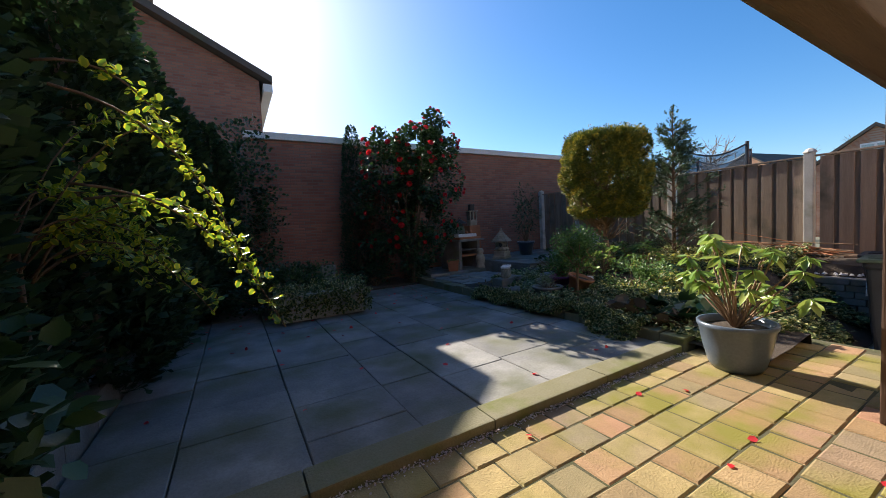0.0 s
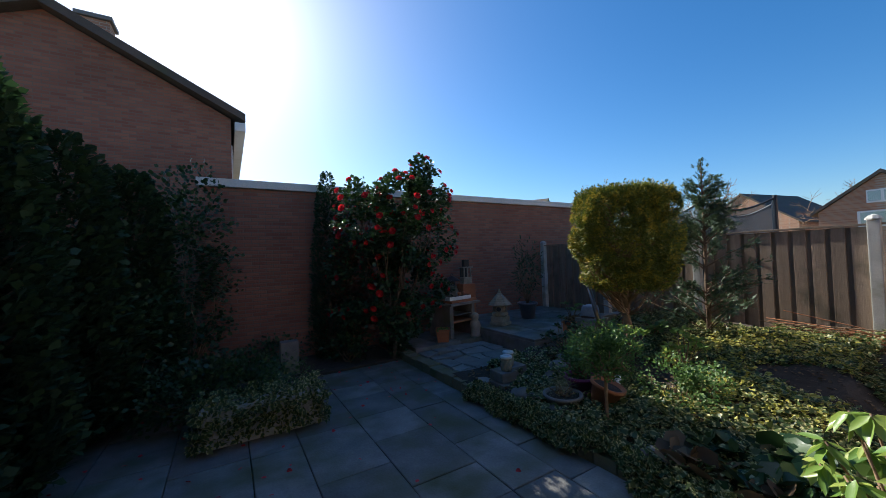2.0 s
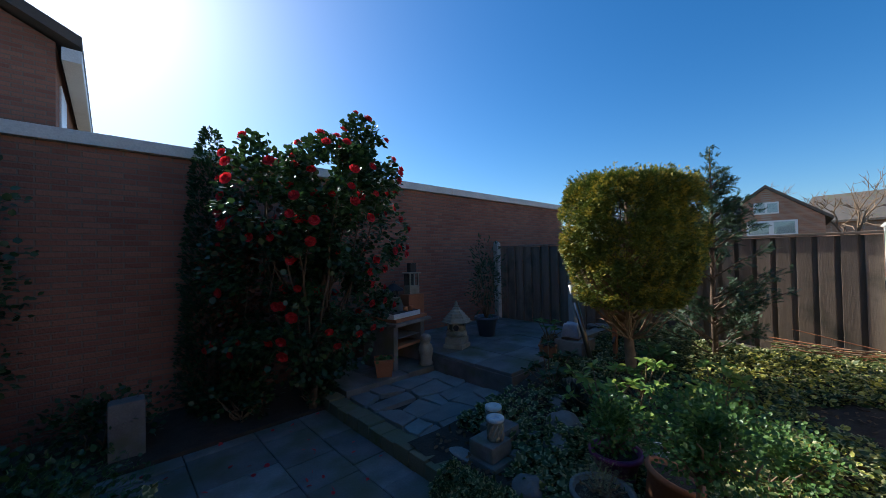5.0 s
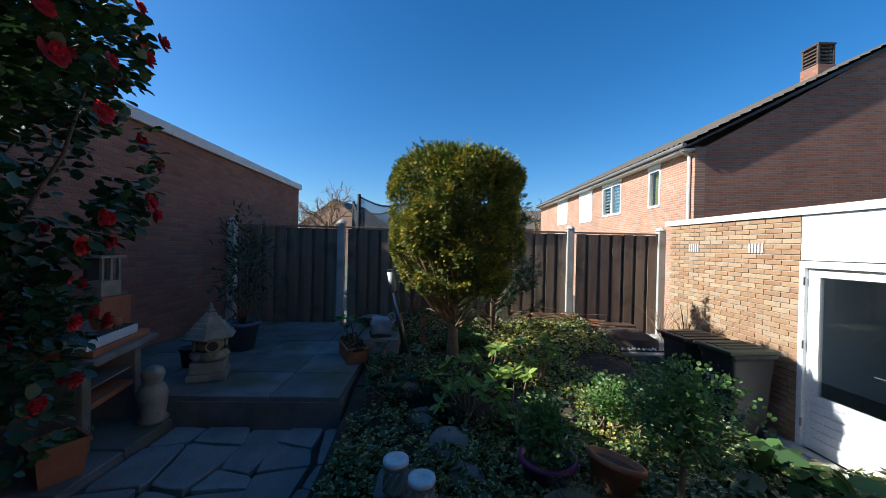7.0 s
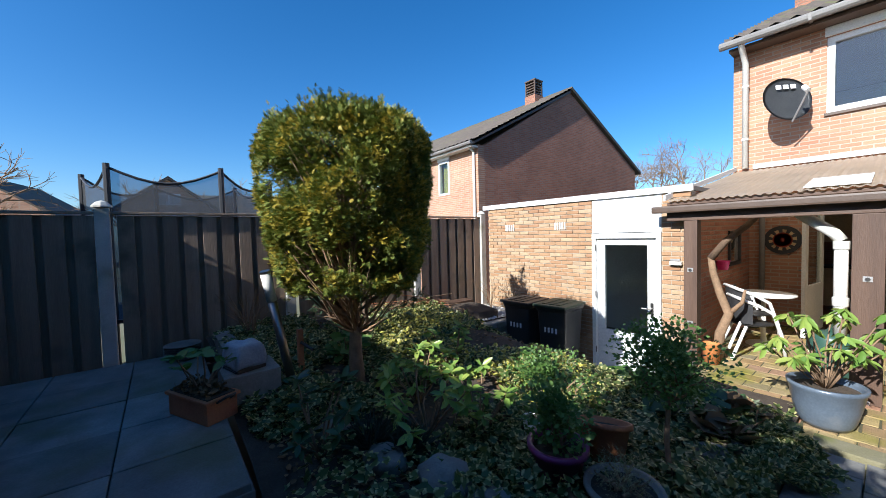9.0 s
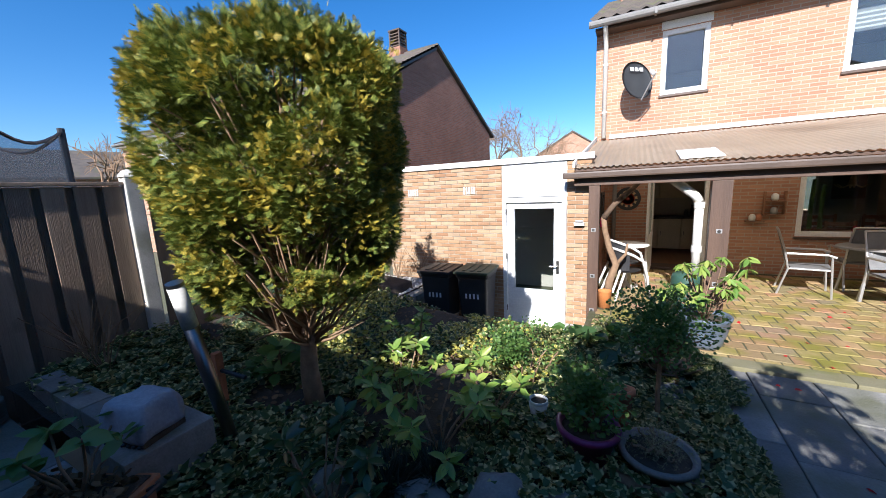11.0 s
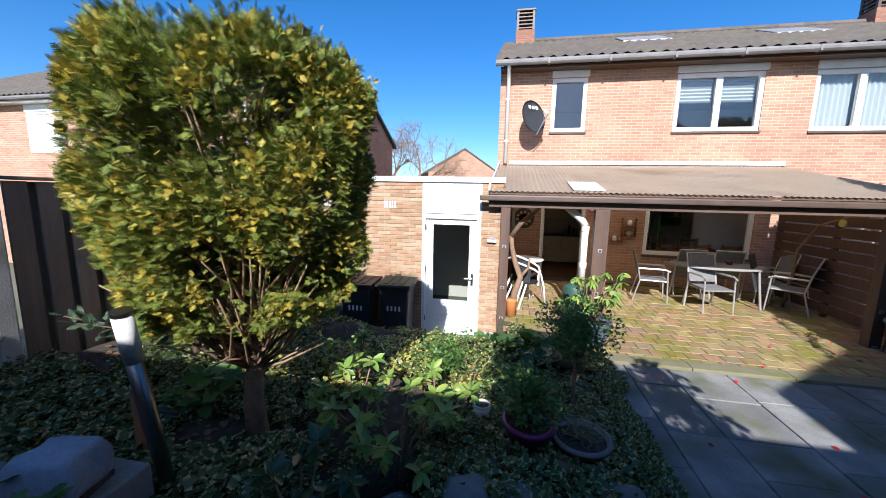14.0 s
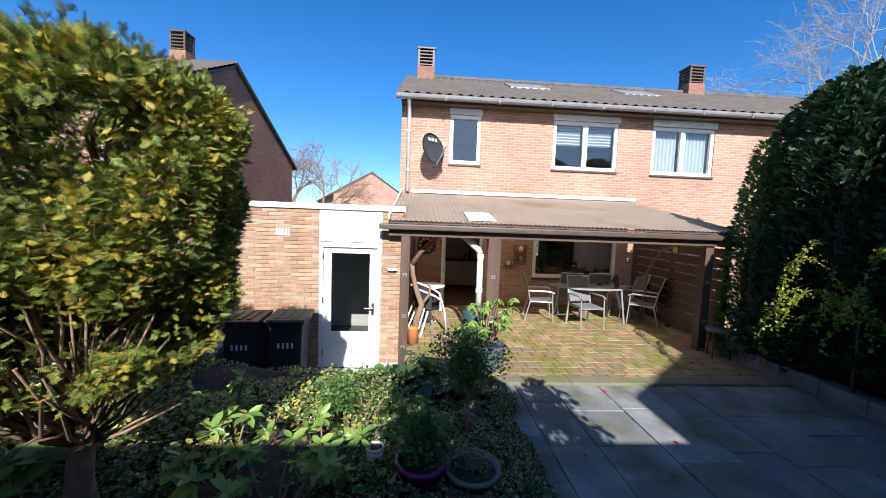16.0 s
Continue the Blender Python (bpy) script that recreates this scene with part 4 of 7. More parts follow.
def trunk_with_limbs(parent, trunk, r0, r1, limbs, rl=0.02, material=BARK, name="trunk"):
    bm = tube(trunk, r0, r1, 9)
    wood = part(name, bm, material, parent, smooth=True)
    bm = bmesh.new()
    for pts in limbs:
        tube(pts, rl, rl * 0.3, 5, bm)
    tagged(part("limb_mass", bm, material, parent, smooth=True), kind="stuff")
    return wood


def topiary():
    t = plant("conifer_tree", 3.88, 1.64, 0.74, "clipped golden-green conifer with drum-shaped crown on bare trunk", "tree")
    rng = np.random.default_rng(21)
    limbs = []
    # limbs fan out from the fork; more of them show on the sunny, thinner side
    for i in range(110):
        sunny = i % 2
        a = rng.normal(1.9, 0.75) if sunny else rng.uniform(0, 6.28)
        r, z = rng.uniform(0.46, 0.68), rng.uniform(1.0, 2.2)
        z0 = max(0.5, z - rng.uniform(0.35, 0.8))
        b = a + rng.uniform(-0.4, 0.4)
        limbs.append([(0, 0, z0), (0.35 * r * math.cos(b), 0.35 * r * math.sin(b), z0 + 0.16), (0.7 * r * math.cos(a), 0.7 * r * math.sin(a), (z0 + z) / 2 + 0.12), (r * math.cos(a), r * math.sin(a), z)])
    for i in range(16):
        a, r = rng.uniform(0, 6.28), rng.uniform(0.25, 0.55)
        limbs.append([(0, 0, 0.5), (0.4 * r * math.cos(a), 0.4 * r * math.sin(a), 0.62 + rng.uniform(-0.1, 0.1)), (r * math.cos(a), r * math.sin(a), 0.85 + rng.uniform(-0.15, 0.2))])
    trunk_with_limbs(t, [(0, 0, -0.05), (0.02, 0.01, 0.3), (-0.02, 0.02, 0.6), (0.02, 0, 1.2), (0, 0, 2.1)], 0.075, 0.02, limbs, 0.013, TWIG)
    n = 112000
    a = rng.uniform(0, 2 * np.pi, n)
    zz = rng.uniform(0, 1, n)
    prof = np.interp(zz, [0, 0.10, 0.3, 0.6, 0.82, 0.93, 1.0], [0.40, 0.48, 0.55, 0.58, 0.585, 0.56, 0.47])
    cap = rng.random(n) < 0.14
    lump = np.array([noise.noise((math.cos(q) * 1.9, math.sin(q) * 1.9, w * 5)) for q, w in zip(a, zz)])
    depth = rng.random(n) ** 2.2
    r = prof * (1 + 0.16 * lump) * (1 - 0.45 * depth)
    r = np.where(cap, 0.54 * np.sqrt(rng.random(n)), r)
    # a squarish plan, as it was clipped
    sq = 1 / np.maximum(np.abs(np.cos(a - 0.2)), np.abs(np.sin(a - 0.2))) ** 0.22
    z = np.where(cap, 2.30 + 0.08 * lump + 0.05 * rng.normal(size=n) - 0.07 * (r / 0.5) ** 3, 0.92 + 1.36 * zz + 0.03 * rng.normal(size=n))
    along, across = 1.21 * r * sq * np.cos(a), 1.15 * r * sq * np.sin(a)
    pos = np.stack([-0.64 * along - 0.77 * across, 0.77 * along - 0.64 * across, z], 1)
    a = np.arctan2(pos[:, 1], pos[:, 0])
    sun_side = np.clip(np.cos(a - 1.9), 0, 1) * ~cap
    gap = np.array([noise.noise((p[0] * 3.4, p[1] * 3.4, p[2] * 3.0)) + 0.5 * noise.noise((p[0] * 8, p[1] * 8, p[2] * 7)) for p in pos])
    keep = (gap > -0.17 + 0.16 * sun_side) | (rng.random(n) < 0.06)
    pos, a2, cp, dp = pos[keep], a[keep], cap[keep], depth[keep]
    m = len(a2)
    # sprays reach outwards and nod at the tip; those of the top stand up
    ways = np.stack([np.cos(a2), np.sin(a2), np.where(cp, 1.2, 0.3)], 1) + rng.normal(size=(m, 3)) * 0.62
    tip = (np.array([noise.noise((p[0] * 11 + 9, p[1] * 11, p[2] * 11)) for p in pos]) + rng.normal(size=m) * 0.2 > 0.10) & (dp < 0.45)
    size = rng.uniform(0.03, 0.066, m)
    for name, label, pick, mat in (("crown", "green scale foliage", ~tip, THUJA), ("golden_growth", "golden young scale foliage", tip, GOLD_THUJA)):
        q = pos[pick] * ((1.0, 1.0, 1.0) if mat is THUJA else (1.025, 1.025, 1.008))
        under(leaves(name, q, ways[pick], size[pick] * (1.0 if mat is THUJA else 0.68), FROND, mat, 1.15, 4), t, label, "stuff")
    return t


topiary()


def needle_shrub():
    t = plant("yew_shrub", 4.94, 1.02, 0.62, "open dark green needle shrub in front of the fence", "shrub")
    rng = np.random.default_rng(8)
    limbs, pos, ways = [], [], []
    for i in range(62):
        a, h = rng.uniform(0, 6.28), rng.uniform(0.25, 2.5)
        ln = (0.80 - 0.22 * h) * rng.uniform(0.5, 1.25)
        p0, p1 = np.array([0, 0, h]), np.array([ln * math.cos(a), ln * math.sin(a), h + ln * 0.55])
        limbs.append([tuple(p0), tuple((p0 + p1) / 2 + (0, 0, 0.03)), tuple(p1)])
        for k in range(64):
            f = rng.uniform(0.25, 1)
            pos.append(p0 + (p1 - p0) * f + rng.normal(size=3) * 0.03)
            ways.append((p1 - p0) / np.linalg.norm(p1 - p0) + rng.normal(size=3) * 0.6)
    for k in range(160):
        h = rng.uniform(1.9, 2.9)
        pos.append(np.array([0, 0, h]) + rng.normal(size=3) * 0.04)
        ways.append(rng.normal(size=3) * 0.6 + (0, 0, 0.9))
    trunk_with_limbs(t, [(0, 0, -0.04), (0.03, 0.02, 1.0), (0, 0, 2.0), (0, 0, 2.9)], 0.04, 0.008, limbs, 0.012)
    under(leaves("crown", pos, ways, rng.uniform(0.06, 0.10, len(pos)), FROND, YEW, 0.9, 5), t, "dark needle sprays", "stuff")


needle_shrub()


def camellia():
    t = plant("camellia_bush", 1.18, 4.22, 0.46, "tall camellia bush covered in red flowers", "shrub")
    rng = np.random.default_rng(17)
    limbs = limb_paths(22, 2.5, 0.8, rng, (0, 0, 0.35))
    trunk_with_limbs(t, [(0, 0, -0.02), (0.05, 0.02, 0.4), (0.1, 0, 1.2), (0.25, -0.1, 2.4), (0.4, -0.2, 3.2)], 0.05, 0.012, limbs, 0.02)
    pos, ways, outer = [], [], []
    centres = [((0.05, 0.0, 1.2), (0.95, 0.7, 0.85)), ((0.15, -0.15, 2.2), (1.0, 0.8, 0.8)), ((0.3, -0.25, 2.85), (0.75, 0.6, 0.55)), ((-0.55, 0.1, 1.6), (0.6, 0.5, 1.0)), ((0.5, -0.3, 3.3), (0.3, 0.3, 0.4)), ((-0.6, -0.35, 2.6), (0.5, 0.45, 0.6))]
    for (c, s), n in zip(centres, (7000, 10000, 6000, 3800, 1200, 2600)):
        d = on_ball(n, rng)
        rr = rng.random(n) ** 0.45
        p = np.array(c) + d * rr[:, None] * np.array(s)
        lump = np.array([noise.noise(tuple(q * 2.6)) for q in p])
        keep = lump > -0.02
        outer.append(p[keep & (rr > 0.86)])
        pos.append(p[keep]), ways.append((d + rng.normal(size=(n, 3)) * 0.6 + (0, 0, -0.1))[keep])
    pos, ways = np.concatenate(pos), np.concatenate(ways)
    under(leaves("crown", pos, ways, rng.uniform(0.045, 0.078, len(pos)), OVAL, DARK_LEAF, 1.0, 6), t, "glossy dark green leaves", "stuff")
    t.scale = (1, 1, 0.95)
    # flowers: cups of layered petals
    fl = flower_mesh()
    picks = []
    outer = np.concatenate(outer)
    outer = outer[outer[:, 2] > 0.9]
    for q in outer[rng.permutation(len(outer))]:
        if all(np.linalg.norm(q - r) > 0.15 for r in picks):
            picks.append(q)
        if len(picks) == 190:
            break
    for q in picks:
        o = new("flower", fl)
        o.parent = t
        cen = np.array([0.2, 0.0, 2.0])
        d = Vector(q - cen)
        d.z *= 0.4
        d = (d.normalized() + Vector((0, -0.2, 0.1))).normalized()
        o.matrix_basis = Matrix.LocRotScale(Vector(q) + d * 0.05, d.to_track_quat("Z", "Y"), Vector([rng.uniform(0.75, 1.2)] * 3))


def flower_mesh():
    bm = bmesh.new()
    for ring, (n, r, h, tilt) in enumerate(((7, 0.055, 0.0, 0.35), (6, 0.042, 0.012, 0.75), (4, 0.026, 0.02, 1.1))):
        for i in range(n):
            a = 2 * math.pi * (i + 0.5 * ring) / n
            c, s = math.cos(a), math.sin(a)
            pts = []
            for f, w in ((0.1, 0.3), (0.55, 1.0), (1.0, 0.55)):
                rad, z = r * f * math.cos(tilt * f), h + r * f * math.sin(tilt * f)
                for e in (-1, 1):
                    pts.append(bm.verts.new((c * rad - s * e * w * r * 0.48, s * rad + c * e * w * r * 0.48, z)))
            bm.faces.new((pts[0], pts[1], pts[3], pts[2])), bm.faces.new((pts[2], pts[3], pts[5], pts[4]))
    me = bpy.data.meshes.new("flower")
    bm.to_mesh(me)
    bm.free()
    me.materials.append(PETAL)
    return me


camellia()


def leafy(name, x, y, z, label, size, n, leaf, shape, mat, stems=10, seed=1, inner=0.5, gaps=-0.2, droop=0.0, width=1.0, core=(0, 0, 0), category="shrub", wood=TWIG, rl=0.012):
    """A loose shrub: stems and an uneven cloud of leaves."""
    t = plant(name, x, y, z, label, category)
    rng = np.random.default_rng(seed)
    sx, sy, sz = size
    if stems:
        for pts in limb_paths(stems, sz * 1.15, max(sx, sy) * 0.8, rng, (0, 0, 0)):
            part("stem", tube([(p[0] + core[0] * k / 5, p[1] + core[1] * k / 5, p[2]) for k, p in enumerate(pts)], rl, rl * 0.4, 5), wood, t, smooth=True)
    d = on_ball(n, rng)
    rr = (inner + (1 - inner) * rng.random(n)) if inner else rng.random(n) ** 0.5
    p = np.array((core[0], core[1], sz)) + d * rr[:, None] * np.array((sx, sy, sz))
    lump = np.array([noise.noise(tuple(q * 3.1 + seed)) for q in p])
    p += d * lump[:, None] * 0.22 * min(size)
    keep = (lump > gaps) & (p[:, 2] > 0.0)
    w = d + rng.normal(size=(n, 3)) * 0.6 + (0, 0, 0.25 - droop)
    under(leaves("foliage", p[keep], w[keep], rng.uniform(0.7, 1.25, int(keep.sum())) * leaf, shape, mat, width, seed), t, kind="stuff")
    return t


# golden-margined euonymus leaning out of the border: arching twigs of leaves
def euonymus():
    t = plant("euonymus_bush", -2.10, -0.50, 0.60, "bright yellow-green variegated euonymus with arching twigs", "shrub")
    rng = np.random.default_rng(31)
    bm, pos, ways = bmesh.new(), [], []
    for i in range(13):
        hang = i % 3 != 2
        a = rng.uniform(-0.5, 1.1)
        h = rng.uniform(0.9, 1.6)
        reach = rng.uniform(0.3, 0.62)
        s = np.array([rng.uniform(-0.75, -0.6), rng.uniform(0.15, 0.5), rng.uniform(0.8, 1.1)])
        top = s + np.array([reach * 0.5 * math.cos(a), reach * 0.5 * math.sin(a), h - s[2]])
        end = top + np.array([reach * 0.7 * math.cos(a), reach * 0.7 * math.sin(a), (-rng.uniform(0.2, 0.5) if hang else rng.uniform(0.0, 0.3))])
        pts = [s * (1 - f) ** 2 + 2 * f * (1 - f) * (top + (0, 0, 0.2)) + f * f * end for f in np.linspace(0, 1, 9)]
        tube(pts, 0.006, 0.002, 5, bm)
        for k in range(62):
            f = rng.uniform(0.3, 1)
            q = s * (1 - f) ** 2 + 2 * f * (1 - f) * (top + (0, 0, 0.2)) + f * f * end
            pos.append(q + rng.normal(size=3) * 0.022)
            ways.append(rng.normal(size=3) + (0.3, 0, 0.1))
    tube([(-0.72, 0.3, -0.04), (-0.68, 0.33, 0.5), (-0.68, 0.32, 1.1)], 0.022, 0.012, 6, bm)
    # one long twig reaching out over the slabs
    for s, e in (((-0.4, 0.0, 1.25), (0.36, 0.12, 0.50)), ((-0.4, -0.1, 1.6), (0.2, 0.2, 0.85)), ((-0.4, 0.15, 1.2), (0.28, 0.3, 0.72)), ((-0.5, 0.1, 1.75), (0.0, 0.15, 1.3))):
        s, e = np.array(s), np.array(e)
        m = (s + e) / 2 + (0.1, 0, 0.35)
        pts = [s * (1 - f) ** 2 + 2 * f * (1 - f) * m + f * f * e for f in np.linspace(0, 1, 10)]
        tube(pts, 0.007, 0.003, 5, bm)
        for k in range(95):
            f = rng.uniform(0.15, 1) ** 0.7
            pos.append(s * (1 - f) ** 2 + 2 * f * (1 - f) * m + f * f * e + rng.normal(size=3) * 0.025)
            ways.append(rng.normal(size=3) + (0.2, 0, 0.2))
    tagged(part("twig_mass", bm, BARK, t, smooth=True), kind="stuff")
    under(leaves("foliage", pos, ways, rng.uniform(0.03, 0.052, len(pos)), OVAL, EUON_LEAF, 0.78, 9), t, kind="stuff")


euonymus()


# tall hedge of dark conifers
def tall_conifer(x, y, z, h, r, seed, mat=CONIFER, n=9000, label="tall dark green conifer of the hedge", group="hedge conifers", size=(0.09, 0.17), name="conifer", power=0.55):
    t = plant(name, x, y, z, label, "conifer", group)
    rng = np.random.default_rng(seed)
    limbs = []
    for i in range(26):
        a, zz = rng.uniform(0, 6.28), rng.uniform(0.1, 0.9) * h
        rr = r * (1 - zz / h) ** power
        limbs.append([(0, 0, zz - 0.1), (rr * 0.5 * math.cos(a), rr * 0.5 * math.sin(a), zz), (rr * 0.9 * math.cos(a), rr * 0.9 * math.sin(a), zz + 0.2)])
    trunk_with_limbs(t, [(0, 0, -0.05), (0.02, 0, h * 0.5), (0, 0, h * 0.92)], 0.08 * r / 0.6 + 0.02, 0.01, limbs, 0.015)
    f = 1 - rng.random(n) ** 0.8
    a = rng.uniform(0, 6.28, n)
    lump = np.array([noise.noise((math.cos(q) * 1.5 + seed, math.sin(q) * 1.5, w * h * 1.6)) for q, w in zip(a, f)])
    rad = r * (1 - f) ** power * np.minimum(1, 0.5 + f * 6) * (1 + 0.28 * lump) * (1 - 0.35 * rng.random(n) ** 2)
    pos = np.stack([rad * np.cos(a), rad * np.sin(a), f * h], 1)
    ways = np.stack([np.cos(a), np.sin(a), np.full(n, 0.7)], 1) + rng.normal(size=(n, 3)) * 0.45
    under(leaves("crown", pos, ways, rng.uniform(*size, n), SPRAY, mat, 0.7, seed), t, kind="stuff")


for i, (x, y, h, r) in enumerate(((-3.3, -0.85, 3.9, 0.78), (-3.75, -1.55, 4.0, 0.75), (-3.65, 0.1, 4.05, 0.95), (-3.95, 1.5, 4.3, 1.0), (-4.0, -1.1, 4.15, 0.95), (-3.9, 2.9, 3.6, 0.95), (-4.9, 0.6, 4.6, 1.1), (-4.9, -1.6, 4.3, 1.0), (-4.6, 3.9, 3.2, 0.9), (-4.15, -2.15, 4.0, 0.78))):
    tall_conifer(x, y, 0.58, h, r, 40 + i, n=10000, power=0.38)
for i, (x, y, h, r) in enumerate(((-2.95, 1.15, 3.5, 0.62), (-2.95, 2.3, 3.3, 0.66), (-2.7, 3.35, 3.0, 0.66), (-2.35, 4.35, 2.9, 0.6))):
    tall_conifer(x, y, 0.50, h, r, 50 + i, n=9000, power=0.33)
tall_conifer(-3.05, -1.78, 0.44, 3.4, 0.48, 61, SHRUB_LEAF, 6000, "bright green young conifer beside the canopy post", "", (0.07, 0.12))
tall_conifer(0.32, 5.0, 0.49, 3.30, 0.33, 62, CONIFER, 6500, "slim dark columnar conifer against the brick wall", "", (0.05, 0.09), "column_conifer", 0.4)

leafy("hydrangea", -2.85, -1.15, 0.60, "leafy hydrangea with dried brown flower heads", (0.5, 0.55, 0.5), 900, 0.09, OVAL, DARK_LEAF, 16, 71, 0.3)
leafy("evergreen_shrub", -3.2, 0.3, 0.60, "dense dark evergreen shrub in the border", (0.5, 0.9, 0.7), 2600, 0.06, OVAL, DARK_LEAF, 14, 72, 0.4)
leafy("evergreen_shrub", -3.15, 1.9, 0.60, "dense dark evergreen shrub in the border", (0.5, 0.8, 0.75), 2400, 0.06, OVAL, DARK_LEAF, 14, 73, 0.4)
leafy("evergreen_shrub", -2.5, 3.6, 0.47, "dense dark evergreen shrub in the border", (0.8, 0.6, 0.9), 3200, 0.06, OVAL, DARK_LEAF, 14, 77, 0.4)
leafy("evergreen_shrub", -1.75, 4.75, 0.50, "tall dark evergreen shrub in the corner", (0.7, 0.5, 1.65), 5200, 0.06, OVAL, DARK_LEAF, 14, 78, 0.3)
leafy("cotoneaster_shrub", -1.35, 3.25, 0.47, "low spreading dark green shrub beside the slabs", (1.0, 0.6, 0.36), 5200, 0.045, OVAL, DARK_LEAF, 16, 74, 0.3)
leafy("photinia_shrub", 0.65, 4.75, 0.49, "tall shrub with reddish young leaves by the wall", (0.5, 0.36, 1.42), 3400, 0.055, OVAL, leaf_material("red_young_leaf", [(0.05, 0.07, 0.02), (0.16, 0.06, 0.03), (0.26, 0.09, 0.05)]), 6, 75, 0.2, -0.1)
for i, (x, y, s) in enumerate(((0.5, 4.5, 0.35), (1.7, 4.95, 0.3), (-0.6, 4.7, 0.4), (1.25, 4.35, 0.22))):
    leafy("ground_shrub", x, y, 0.49, "low dark leafy plant at the foot of the wall", (s * 1.3, s, s * 0.8), 900, 0.05, OVAL, DARK_LEAF, 8, 80 + i, 0.2)

# pot with rhododendron on the patio
def rosette_shrub(parent, rng, stems, height, spread, leaf, mat, n_leaf=11, z0=0.0, droop=0.1, width=0.66):
    pos, ways, sizes = [], [], []
    for i in range(stems):
        a = 2 * math.pi * i / stems + rng.uniform(-0.3, 0.3)
        r = spread * rng.uniform(0.35, 1.0)
        h = height * rng.uniform(0.35, 1.0) * (1.15 - 0.35 * r / spread)
        pts = [(0.02 * math.cos(a), 0.02 * math.sin(a), z0), (r * 0.45 * math.cos(a + 0.2), r * 0.45 * math.sin(a + 0.2), z0 + h * 0.45), (r * math.cos(a), r * math.sin(a), z0 + h)]
        bm = bmesh.new()
        tube([Vector(pts[0]), Vector(pts[0]).lerp(Vector(pts[1]), 0.6), Vector(pts[1]), Vector(pts[1]).lerp(Vector(pts[2]), 0.5) + Vector((0, 0, -0.01)), Vector(pts[2])], 0.008, 0.005, 6, bm)
        part("stem", bm, TWIG, parent, smooth=True)
        for k in range(n_leaf):
            b = 2 * math.pi * k / n_leaf + rng.uniform(-0.2, 0.2)
            pos.append(np.array(pts[2]) + (0, 0, rng.uniform(-0.03, 0.01)))
            ways.append((math.cos(b), math.sin(b), rng.uniform(droop - 0.7, droop + 0.7)))
            sizes.append(leaf * rng.uniform(0.75, 1.2))
    under(leaves("foliage", pos, ways, sizes, OVAL, mat, width, 3), parent, kind="stuff")


pot = thing("flower_pot", 1.22, -1.30, PATIO_Z, "large blue-grey glazed pot on the brick patio", "pot")
part("pot_body", lathe([(0.16, 0), (0.19, 0.05), (0.225, 0.19), (0.25, 0.335), (0.262, 0.35), (0.266, 0.382), (0.245, 0.385), (0.232, 0.35), (0.22, 0.32)], 40), BLUE_POT, pot, smooth=True)
part("potting_soil", lathe([(0.222, 0.315), (0.222, 0.33), (0.0, 0.34)], 24), SOIL, pot)
rh = plant("rhododendron", 1.22, -1.30, PATIO_Z + 0.31, "rhododendron with drooping pale green leaves in the pot", "shrub")
rosette_shrub(rh, np.random.default_rng(14), 25, 0.78, 0.40, 0.115, RHODO_LEAF, 10, droop=-0.75, width=0.40)
pot.scale = (0.92, 0.92, 0.92)

# small-leaved shrub on a stem, and other plants of the bed
leafy("boxleaf_shrub", 1.74, 0.52, 0.52, "small-leaved green shrub on a thin stem", (0.36, 0.32, 0.26), 4200, 0.024, OVAL, SHRUB_LEAF, 12, 91, 0.15, -0.25, core=(0.0, 0.0, 0), rl=0.009).location.z = 1.02
st = plant("shrub_stake", 1.73, 0.54, 0.48, "short weathered stake holding the shrub", "stake")
part("stake_rod", tube([(0, 0, 0), (0.02, 0.01, 0.3), (0.01, 0, 0.62)], 0.018, 0.014, 7), TWIG, st)
leafy("spirea_shrub", 2.75, 0.35, 0.52, "fine green shrub lit by the sun", (0.45, 0.4, 0.30), 3600, 0.028, OVAL, SHRUB_LEAF, 12, 92, 0.15, -0.15)
for i, (x, y, s, n) in enumerate(((2.95, 1.55, 0.34, 9), (3.35, 1.35, 0.30, 8), (2.75, 1.2, 0.25, 6), (3.6, 0.75, 0.22, 5), (3.15, 2.25, 0.26, 6))):
    r = plant("rhododendron", x, y, bed_z(x, y), "young rhododendron with broad leaves in the bed", "shrub", "bed rhododendrons")
    rosette_shrub(r, np.random.default_rng(200 + i), n + 4, 0.54, s, 0.10, RHODO_LEAF if i < 4 else DARK_LEAF, 10, width=0.5)


def bergenia(x, y, n, seed, mat=SHRUB_LEAF):
    t = plant("bergenia", x, y, bed_z(x, y) - 0.01, "clump of broad leathery bergenia leaves", "plant", "bergenia clumps")
    rng = np.random.default_rng(seed)
    a = rng.uniform(0, 6.28, n)
    pos = np.stack([0.05 * np.cos(a) + rng.normal(size=n) * 0.06, 0.05 * np.sin(a) + rng.normal(size=n) * 0.06, rng.uniform(0.02, 0.14, n)], 1)
    ways = np.stack([np.cos(a), np.sin(a), rng.uniform(0.1, 1.0, n)], 1)
    under(leaves("foliage", pos, ways, rng.uniform(0.12, 0.2, n), OVAL, mat, 1.3, seed), t)


for i, (x, y) in enumerate(((1.75, -0.55), (2.05, -0.7), (2.35, -0.55), (1.65, -0.2), (2.0, -0.25), (2.6, -0.75), (1.6, -0.75))):
    bergenia(x, y, 22, 300 + i, DRY if i in (3, 6) else (SHRUB_LEAF if i % 2 else DARK_LEAF))
t = plant("laurel", 4.35, 1.55, bed_z(4.35, 1.55), "young bright green laurel at the foot of the conifer", "plant")
rosette_shrub(t, np.random.default_rng(77), 7, 0.32, 0.2, 0.13, SHRUB_LEAF, 7)


